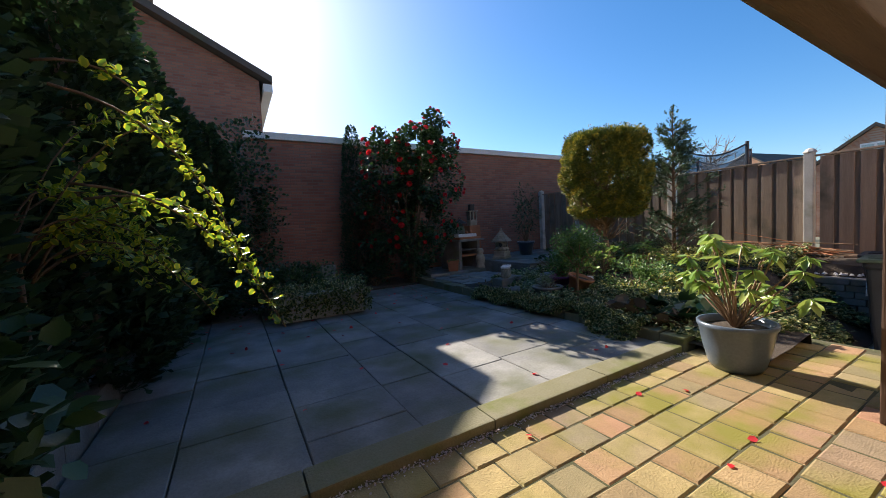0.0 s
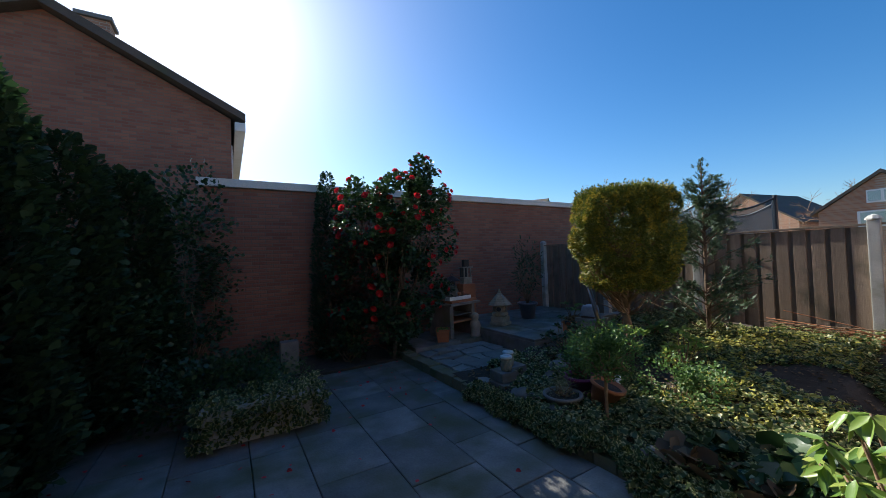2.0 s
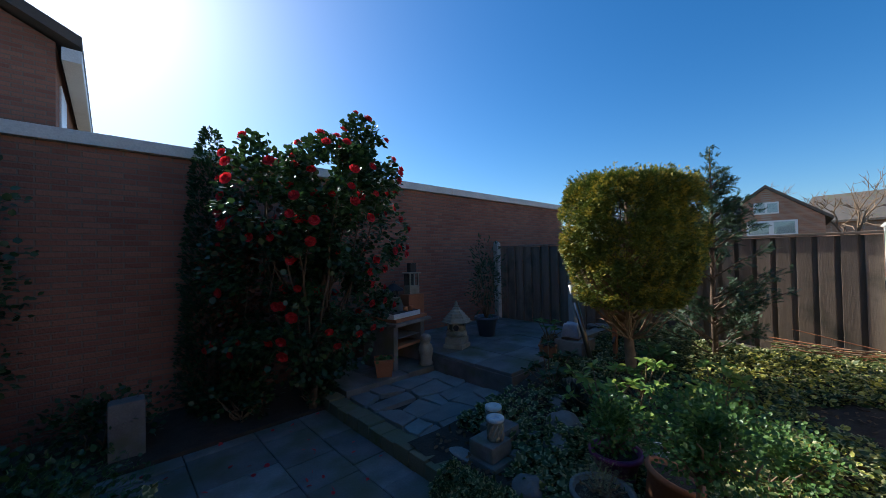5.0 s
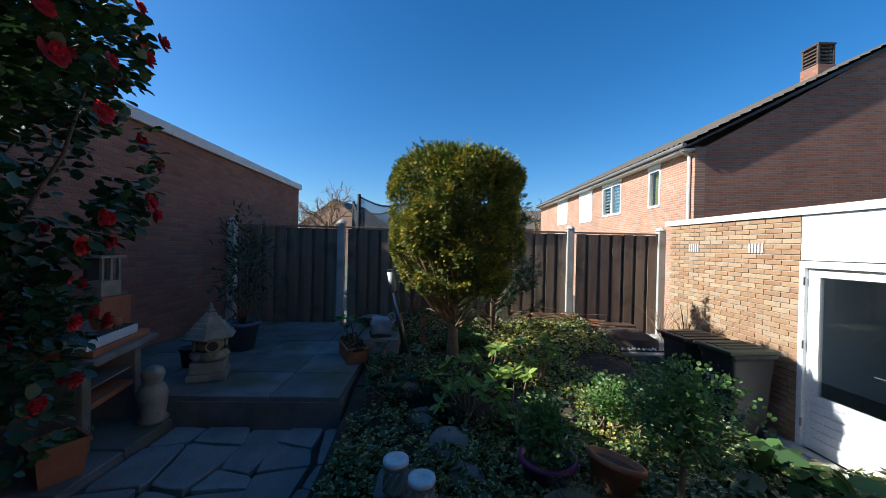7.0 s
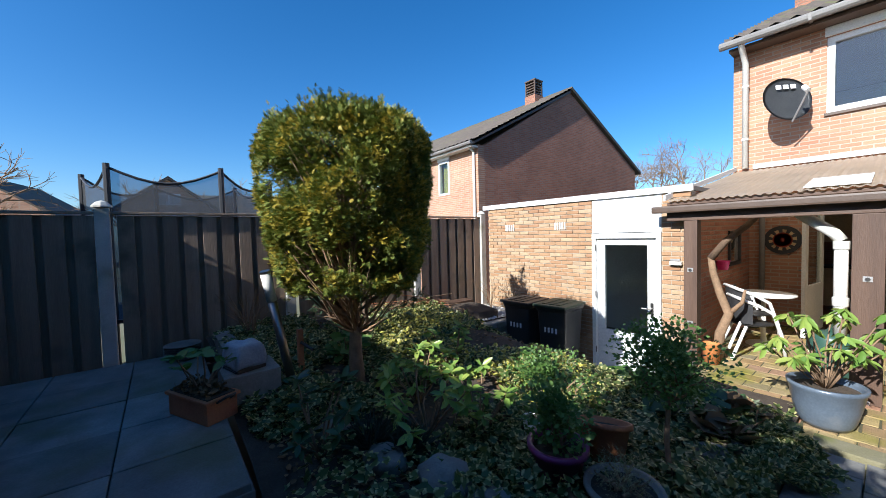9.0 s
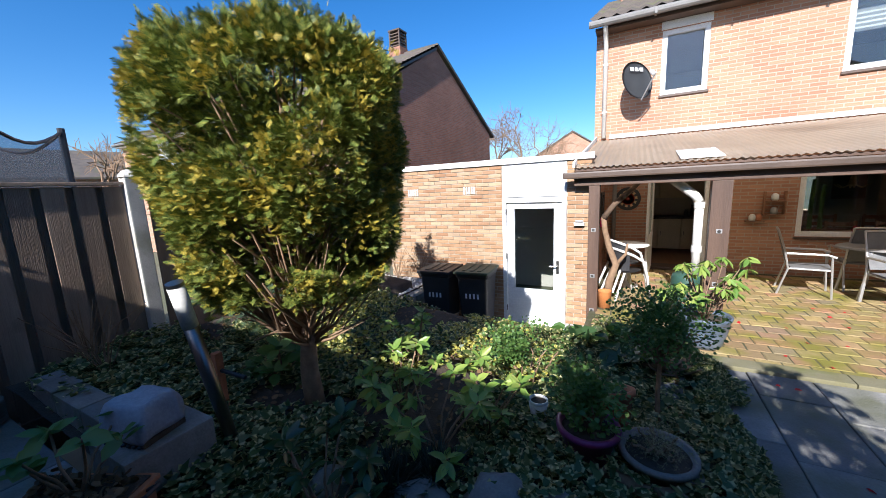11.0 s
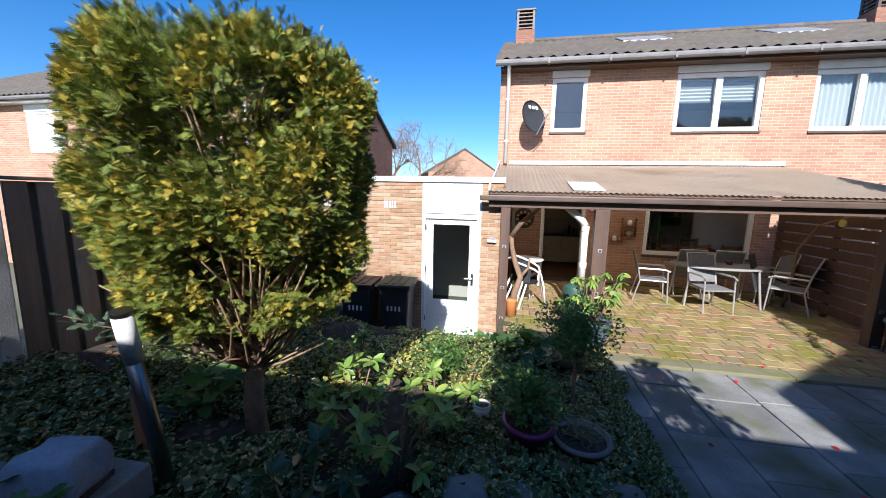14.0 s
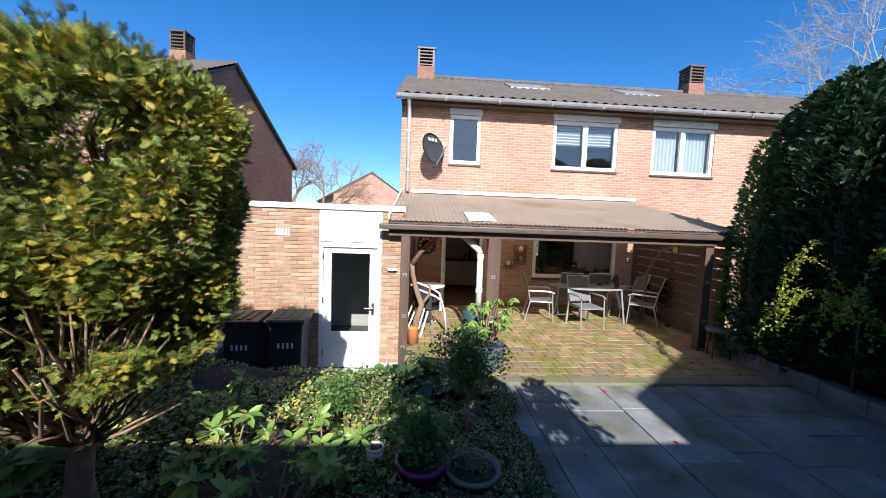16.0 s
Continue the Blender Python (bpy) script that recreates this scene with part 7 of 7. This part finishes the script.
part("disc_centre", tube([(0, 0.0125, 0), (0, 0.018, 0)], 0.07, None, 24), WHITE, sgn)

# side wall by the shed: mirror, pink pot, driftwood trunk
mr = thing("wall_mirror", SX0 + 0.008, -4.15, 1.78, "dark framed mirror on the side wall", "mirror")
fr = bmesh.new()
for a, b, c, d0 in ((-0.32, 0.32, -0.27, -0.21), (-0.32, 0.32, 0.21, 0.27), (-0.32, -0.26, -0.21, 0.21), (0.26, 0.32, -0.21, 0.21)):
    box(-0.03, -0.002, a, b, c, d0, 0.004, fr)
part("mirror_frame", fr, BLACK, mr)
mm, nt, lk = nodes_of("mirror_glass")
nt["Principled BSDF"].inputs["Metallic"].default_value, nt["Principled BSDF"].inputs["Roughness"].default_value = 1.0, 0.02
nt["Principled BSDF"].inputs["Base Color"].default_value = (0.85, 0.85, 0.85, 1)
part("mirror_pane", box(-0.012, -0.004, -0.26, 0.26, -0.21, 0.21), mm, mr)
pk = thing("hanging_pot", SX0 - 0.06, -3.3, 1.50, "bright pink hanging pot on the side wall", "pot")
part("pot_body", lathe([(0.06, 0), (0.085, 0.12), (0.09, 0.13), (0.07, 0.12)], 18), surface("pink_plastic", (0.75, 0.03, 0.22), (0.68, 0.03, 0.2), 0.35, 5, 40, 0.02), pk, smooth=True)
dwt = thing("driftwood_branch", 2.22, -2.45, PATIO_Z, "pale twisted bare branch standing by the post", "branch")
part("trunk", tube([(0.03, 0, 0), (0.0, 0.03, 0.35), (-0.08, 0, 0.6), (0.02, -0.03, 0.85), (0.08, 0, 1.1), (0.1, 0.02, 1.3)], 0.06, 0.035, 9), TWIG, dwt, smooth=True)
part("limb", tube([(0.1, 0.02, 1.28), (-0.05, 0.0, 1.5), (-0.25, 0, 1.68), (-0.38, 0.0, 1.84)], 0.045, 0.03, 8), BARK, dwt, smooth=True)
part("limb", tube([(-0.08, 0, 0.6), (-0.2, -0.05, 0.75), (-0.22, -0.08, 0.9)], 0.03, 0.015, 7), TWIG, dwt, smooth=True)
bl2 = thing("curved_branch", -2.80, -3.3, PATIO_Z, "long bent bare branch against the slatted screen", "branch")
part("limb", tube([(0.12, -0.7, 0), (0.1, -0.6, 0.6), (0.12, -0.55, 1.1), (0.1, -0.2, 1.55), (0.12, 0.3, 1.72), (0.12, 0.7, 1.75)], 0.03, 0.015, 8), TWIG, bl2, smooth=True)
part("tag", tube([(0.12, 0.25, 1.62), (0.14, 0.25, 1.62)], 0.06, None, 14), GOLD_LEAF, bl2, "yellow round tag")
op = thing("terracotta_pot", 2.27, -2.27, PATIO_Z, "orange terracotta cylinder pot by the pillar", "pot")
part("pot_body", lathe([(0.085, 0), (0.09, 0.24), (0.095, 0.25), (0.08, 0.25), (0.075, 0.2)], 20), surface("orange_clay", (0.55, 0.21, 0.06), (0.48, 0.17, 0.05), 0.8, 8, 60, 0.1), op, smooth=True)
sw = thing("wall_sensor", 2.62, SHED_Y + 0.012, 1.64, "small white box lamp on the brick pillar", "wall lamp")
part("sensor_body", box(-0.07, 0.07, 0.002, 0.05, 0.0, 0.045, 0.008), WHITE, sw)
part("sensor_lens", box(-0.055, 0.055, 0.03, 0.055, 0.05, 0.08, 0.006), GREY_METAL, sw)
for vx in (5.40, 4.32):
    vt = thing("wall_vent", vx, SHED_Y - 0.002, 2.14, "white slotted vent bricks in the shed wall", "vent", group="shed vents")
    for k in range(5):
        part("slot", box(-0.10 + k * 0.045, -0.075 + k * 0.045, 0.002, 0.014, 0.0, 0.115, 0.002), WHITE_WORN, vt)


# ---- garden furniture ----
MESH = surface("grey_mesh_fabric", (0.14, 0.14, 0.14), (0.18, 0.18, 0.18), 0.8, 12, 220, 0.3)
SILVER = surface("silver_paint", (0.55, 0.54, 0.52), (0.48, 0.47, 0.45), 0.35, 5, 80, 0.03, metal=0.6)


def garden_chair(x, y, rz, label="grey mesh garden chair with silver frame", fabric=MESH, metal=SILVER, group="chairs round the garden table", z=PATIO_Z):
    c = thing("garden_chair", x, y, z, label, "chair", rz, group)
    sb = bmesh.new()
    box(-0.23, 0.23, -0.22, 0.23, 0.40, 0.425, 0.008, sb)
    part("seat", sb, fabric, c)
    bb = bmesh.new()
    box(-0.23, 0.23, -0.012, 0.012, 0.0, 0.5, 0.006, bb)
    turned(bb, pose(0, -0.25, 0.46, 14))
    part("backrest", bb, fabric, c)
    for s in (-1, 1):
        part("leg", tube([(s * 0.25, 0.24, 0), (s * 0.25, 0.22, 0.3), (s * 0.25, 0.20, 0.62)], 0.014, None, 7), metal, c)
        part("leg", tube([(s * 0.25, -0.34, 0), (s * 0.245, -0.24, 0.40), (s * 0.245, -0.30, 0.7), (s * 0.24, -0.385, 0.97)], 0.014, None, 7), metal, c)
        part("armrest", tube([(s * 0.25, 0.24, 0.60), (s * 0.26, 0.15, 0.635), (s * 0.255, -0.27, 0.63)], 0.018, None, 7), metal, c)
        part("seat_rail", tube([(s * 0.235, 0.22, 0.405), (s * 0.235, -0.25, 0.40)], 0.012, None, 6), metal, c)
    part("top_rail", tube([(-0.24, -0.385, 0.97), (0.24, -0.385, 0.97)], 0.014, None, 7), metal, c)
    part("front_rail", tube([(-0.25, 0.22, 0.40), (0.25, 0.22, 0.40)], 0.012, None, 6), metal, c)
    return c


first = garden_chair(-0.42, -3.95, 78)
for x, y, rz in ((-1.18, -3.42, 188), (-1.15, -4.52, 2), (-1.85, -4.55, -4), (-2.55, -3.75, 232), (-2.55, -4.35, 265)):
    copy_thing(first, pose(x, y, PATIO_Z, 0, 0, rz - 180 if abs(y + 3.42) < 0.01 or y < -4.5 else rz))
cover = thing("chair_cover", -2.36, -3.52, PATIO_Z + 0.44, "dark cloth hung over a chair back", "cloth", 52)
cb = bmesh.new()
box(-0.26, 0.26, -0.02, 0.0, -0.1, 0.55, 0.01, cb)
part("cloth", turned(cb, pose(0, -0.36, 0.02, 14)), BLACK, cover)
tb = thing("garden_table", -1.5, -3.98, PATIO_Z, "oval grey garden table with silver legs", "table")
part("tabletop", turned(lathe([(0.78, 0.70), (0.80, 0.705), (0.80, 0.73), (0.78, 0.738)], 40), Matrix.Diagonal((1.0, 0.58, 1, 1))), surface("table_grey", (0.30, 0.29, 0.275), (0.25, 0.24, 0.23), 0.35, 5, 120, 0.05), tb)
for sx in (-1, 1):
    for sy in (-1, 1):
        part("leg", tube([(sx * 0.62, sy * 0.34, 0), (sx * 0.55, sy * 0.28, 0.70)], 0.02, None, 8), SILVER, tb)
part("apron", box(-0.5, 0.5, -0.25, 0.25, 0.66, 0.698, 0.01), SILVER, tb)
for x, y, m, lab in ((-1.28, -3.9, TAN, "small tan pot on the garden table"), (-1.75, -4.05, DARK_WOOD, "dark basket on the garden table")):
    o = thing("table_pot", x, y, PATIO_Z + 0.739, lab, "pot")
    part("pot_body", lathe([(0.05, 0), (0.065, 0.08), (0.055, 0.08)], 16), m, o, smooth=True)

# stacked bistro chairs and round white table
WSTRIPE = surface("pale_armrest", (0.72, 0.71, 0.68), (0.65, 0.64, 0.61), 0.4, 5, 60, 0.04)


def bistro_chair(x, y, z, rz):
    c = thing("bistro_chair", x, y, z, "black stacking chair with pale curved arms", "chair", rz, "stacked bistro chairs")
    part("seat", turned(lathe([(0.02, 0.41), (0.21, 0.42), (0.22, 0.435), (0.0, 0.44)], 22), Matrix.Identity(4)), BLACK, c)
    bb = bmesh.new()
    part("backrest", prism([(0.24 * math.cos(math.radians(a)), 0.24 * math.sin(math.radians(a))) for a in range(200, 345, 12)] + [(0.222 * math.cos(math.radians(a)), 0.222 * math.sin(math.radians(a))) for a in range(340, 195, -12)], "z", 0.45, 0.76, bb), BLACK, c)
    for s in (-1, 1):
        part("arm", tube([(s * 0.24, 0.26, 0), (s * 0.26, 0.20, 0.35), (s * 0.26, 0.12, 0.60), (s * 0.255, -0.02, 0.69), (s * 0.20, -0.18, 0.76), (0, -0.25, 0.79)], 0.02, None, 8), WSTRIPE, c, smooth=True)
        part("leg", tube([(s * 0.24, -0.28, 0), (s * 0.20, -0.12, 0.42)], 0.018, None, 7), WSTRIPE, c)
    return c


bistro_chair(2.02, -2.95, PATIO_Z, 120)
bistro_chair(2.06, -2.99, PATIO_Z + 0.12, 120)
rt = thing("round_table", 2.02, -3.62, PATIO_Z, "round white bistro table", "table")
part("tabletop", lathe([(0.33, 0.70), (0.345, 0.71), (0.345, 0.725), (0.33, 0.732)], 30), WHITE_WORN, rt)
part("pedestal", lathe([(0.2, 0), (0.19, 0.02), (0.03, 0.06), (0.025, 0.69)], 18), PVC, rt)
st2 = thing("side_table", -2.62, -1.82, PATIO_Z, "small dark round stool by the canopy post", "stool")
part("stool_top", lathe([(0.19, 0.42), (0.2, 0.43), (0.2, 0.46), (0.0, 0.465)], 22), GUTTER, st2)
for k in range(4):
    a = k * math.pi / 2 + 0.4
    part("leg", tube([(0.17 * math.cos(a), 0.17 * math.sin(a), 0), (0.13 * math.cos(a), 0.13 * math.sin(a), 0.42)], 0.012, None, 6), BLACK, st2)

# slatted screen at the end of the patio
sc = thing("slatted_screen", -2.92, -4.80, PATIO_Z, "dark brown horizontal slatted screen with gaps", "screen", kind="structure")
for k in range(11):
    part("slat", box(-0.012, 0.012, 0.0, 2.62, 0.08 + k * 0.185, 0.235 + k * 0.185, 0.004), DARK_WOOD, sc)
for y in (0.02, 1.3, 2.6):
    part("post", box(-0.08, -0.014, y - 0.035, y + 0.035, 0, 2.1, 0.005), DARK_WOOD, sc)

# ---- inside the house ----
CREAM = surface("cream_paint", (0.68, 0.60, 0.44), (0.62, 0.55, 0.40), 0.45, 4, 60, 0.03)
for k, x0 in enumerate((0.36, 0.86, 1.36)):
    cu = thing("kitchen_cabinet", x0, -7.55, 0.362, "cream kitchen base cabinet with panelled door", "cabinet", group="kitchen cabinets")
    part("body", box(0.004, 0.494, -0.55, 0.0, 0.1, 0.86), CREAM, cu)
    dr = part("door", box(0.02, 0.478, 0.002, 0.022, 0.13, 0.66, 0.005), CREAM, cu)
    part("panel", box(0.08, 0.418, 0.0225, 0.028, 0.19, 0.60, 0.004), CREAM, dr)
    part("handle", tube([(0.44, 0.023, 0.45), (0.44, 0.045, 0.5), (0.44, 0.023, 0.55)], 0.006), METAL, dr)
    part("drawer", box(0.02, 0.478, 0.002, 0.022, 0.68, 0.84, 0.005), CREAM, cu)
    up = thing("wall_cabinet", x0, -7.75, 1.75, "cream kitchen wall cabinet", "cabinet", group="kitchen wall cabinets")
    part("body", box(0.004, 0.494, -0.35, 0.0, 0.0, 0.7), CREAM, up)
    part("door", box(0.02, 0.478, 0.002, 0.022, 0.02, 0.68, 0.005), CREAM, up)
wt = thing("worktop", 0.36, -7.55, 1.226, "dark stone kitchen worktop", "worktop")
part("slab", box(0, 1.5, -0.56, 0.03, 0, 0.04, 0.006), BLACK, wt)
setting("wall_dining", box(-3.3, -2.2, -9.6, -9.4, 0.36, 2.8), PLASTER, "plaster chimney breast in the dining room", "wall")
setting("wall_kitchen", box(0.32, 1.7, -8.2, -8.12, 0.36, 2.8), PLASTER, "dark kitchen wall behind the cabinets", "wall")
for x, h, m in ((0.5, 0.22, CLAY), (0.62, 0.3, BLACK), (0.75, 0.18, GREY_METAL)):
    o = thing("jar", x, -7.75, 1.267, "small jar standing on the worktop", "jar")
    part("jar_body", lathe([(0.04, 0), (0.05, h * 0.5), (0.03, h * 0.8), (0.035, h)], 14), m, o)
fz = thing("fridge", 2.05, -7.7, 0.362, "tall grey fridge beside the cabinets", "fridge")
part("body", box(-0.18, 0.25, -0.4, 0.25, 0, 1.75, 0.01), GUTTER, fz)
WOOD_RED = wood_material("red_wood", (0.26, 0.10, 0.05), (0.33, 0.14, 0.07), "x")
it = thing("dining_table", -2.0, -6.4, 0.362, "reddish wooden dining table with red runner", "table")
part("tabletop", box(-0.85, 0.85, -0.45, 0.45, 0.72, 0.76, 0.008), WOOD_RED, it)
for sx in (-1, 1):
    for sy in (-1, 1):
        part("leg", box(sx * 0.78 - 0.04, sx * 0.78 + 0.04, sy * 0.38 - 0.04, sy * 0.38 + 0.04, 0, 0.718), WOOD_RED, it)
rn = thing("table_runner", -2.0, -6.4, 1.124, "red cloth runner on the dining table", "cloth")
part("cloth", box(-0.8, 0.8, -0.2, 0.2, 0, 0.004), RED, rn)
for x, y, rz in ((-1.35, -5.95, 180), (-2.0, -5.95, 180), (-2.65, -5.95, 180), (-1.6, -6.95, 0), (-2.4, -6.95, 0)):
    ch = thing("dining_chair", x, y, 0.362, "reddish wooden ladder-back dining chair", "chair", rz, "dining chairs")
    part("seat", box(-0.21, 0.21, -0.2, 0.2, 0.43, 0.46, 0.008), WOOD_RED, ch)
    for s in (-1, 1):
        part("leg", box(s * 0.19 - 0.018, s * 0.19 + 0.018, 0.16, 0.196, 0, 0.428), WOOD_RED, ch)
        part("leg", box(s * 0.19 - 0.018, s * 0.19 + 0.018, -0.24, -0.204, 0, 1.0), WOOD_RED, ch)
    for k in range(3):
        part("rung", box(-0.17, 0.17, -0.232, -0.212, 0.62 + k * 0.14, 0.69 + k * 0.14, 0.004), WOOD_RED, ch)
cdl = thing("chandelier", -1.65, -6.3, 1.95, "small brass chandelier hanging in the dining room", "lamp")
part("stem", tube([(0, 0, 0.05), (0, 0, 0.85)], 0.01), DARK_FRAME, cdl)
part("bowl", lathe([(0.03, 0.0), (0.06, 0.05), (0.04, 0.16), (0.015, 0.24)], 14), TAN, cdl, smooth=True)
for k in range(6):
    a = k * math.pi / 3
    part("arm", tube([(0.04 * math.cos(a), 0.04 * math.sin(a), 0.03), (0.15 * math.cos(a), 0.15 * math.sin(a), -0.03), (0.25 * math.cos(a), 0.25 * math.sin(a), 0.04)], 0.009), TAN, cdl)
pc = thing("picture", -2.75, -9.39, 1.55, "dark framed picture on the dining room wall", "picture")
part("frame", box(-0.3, 0.3, 0.0, 0.03, 0, 0.9, 0.008), DARK_WOOD, pc)
part("canvas", box(-0.25, 0.25, 0.031, 0.034, 0.05, 0.85), BLACK, pc)
sil = thing("inner_sill", 0, 0, 0, "white inner window sill of the dining room", "window sill", kind="structure")
part("board", box(BW[0], BW[1], FACADE_Y - 0.50, FACADE_Y - 0.285, BW[2] - 0.04, BW[2] - 0.005, 0.005), WHITE, sil)
for x, h in ((-0.88, 0.95), (-1.02, 0.85)):
    cc = thing("cactus", x, FACADE_Y - 0.39, BW[2] - 0.004, "tall green cactus in a red pot at the window", "cactus", group="window cacti")
    part("pot", lathe([(0.05, 0), (0.065, 0.1), (0.055, 0.1)], 16), CLAY, cc)
    part("stem", tube([(0, 0, 0.09), (0.01, 0, h * 0.5), (0.0, 0, h), (0, 0, h + 0.03)], 0.035, 0.025, 10), SHRUB_LEAF, cc, smooth=True)
for k in range(5):
    o = thing("window_plant", -1.5 - k * 0.3, FACADE_Y - 0.39, BW[2] - 0.004, "small red potted plant on the window sill", "plant", group="sill plants")
    part("pot", lathe([(0.04, 0), (0.055, 0.09), (0.045, 0.09)], 14), RED, o)
    rg = np.random.default_rng(600 + k)
    under(leaves("foliage", rg.normal(size=(30, 3)) * 0.01 + (0, 0, 0.09), rg.normal(size=(30, 3)) + (0, 0, 0.9), [0.08] * 30, OVAL, SHRUB_LEAF if k % 2 else PETAL), o, kind="stuff")


# ---- brick by brick: shed wall and patio ----
def shed_bricks():
    w = thing("wall_shed", 0, 0, 0, "orange-brown brick wall of the shed with pale joints", "wall", kind="structure")
    L, H, P, J = 0.208, 0.050, 0.218, 0.0625
    def unit(length):
        bm = box(0, length, -0.05, 0, 0, H, 0.003)
        bmesh.ops.recalc_face_normals(bm, faces=bm.faces[:])
        me = bpy.data.meshes.new("brick")
        bm.to_mesh(me)
        bm.free()
        me.materials.append(SHED_BRICK)
        return me
    cache, rest = {}, bmesh.new()
    rng = random.Random(9)
    for row in range(41):
        z = 0.006 + row * J
        for a, b in ((SX0, 2.797), (3.773, SX1)):
            x = a - (P / 2 if row % 2 else 0)
            while x < b - 0.02:
                x0, x1 = max(x, a), min(x + L, b)
                if x1 - x0 > 0.025:
                    dy = rng.uniform(-0.002, 0.002)
                    if z > 0.95 and x0 < 5.75 or a < 3:
                        key = round(x1 - x0, 3)
                        if key not in cache:
                            cache[key] = unit(key)
                        o = new("brick", cache[key])
                        o.parent, o.location = w, (x0, SHED_Y + dy, z)
                    else:
                        box(x0, x1, SHED_Y - 0.05 + dy, SHED_Y + dy, z, z + H, 0, rest)
                x += P
    tagged(part("brick_rest", rest, SHED_BRICK, w), kind="stuff")


def patio_bricks():
    p = thing("brick_patio", 0, 0, 0, "mossy yellow-brown concrete block patio with dark joints", "paving", kind="structure")
    rng = random.Random(12)
    meshes = []
    for k in range(6):
        bm = lay_piece("paver", 0, 0.199 + 0.002 * (k % 3), 0, 0.2022, -0.06, 0, PAVER, None, 0.0022, rng, 0.010)
        me = bpy.data.meshes.new("paver")
        bm.to_mesh(me)
        bm.free()
        me.materials.append(PAVER)
        meshes.append(me)
    rest = bmesh.new()
    y, row = -1.125, 0
    while y > FACADE_Y:
        x = -3.3 + (0.103 if row % 2 else 0)
        while x < 2.22:
            if y > -3.15 and x > -2.75:
                o = new("paver", meshes[rng.randrange(6)])
                o.parent, o.location = p, (x, y, PATIO_Z + rng.uniform(-0.004, 0.003))
                o.rotation_euler = (rng.uniform(-0.008, 0.008), rng.uniform(-0.008, 0.008), rng.uniform(-0.012, 0.012))
            else:
                join(rest, turned(lay_piece("paver", 0, 0.198, 0, 0.196, -0.05, 0, PAVER, None, 0.003, rng, 0.009), Matrix.Translation((x, y, PATIO_Z + rng.uniform(-0.003, 0.003)))))
            x += 0.2065
        y -= 0.2045
        row += 1
    tagged(part("paver_rest", rest, PAVER, p), kind="stuff")


shed_bricks()
patio_bricks()
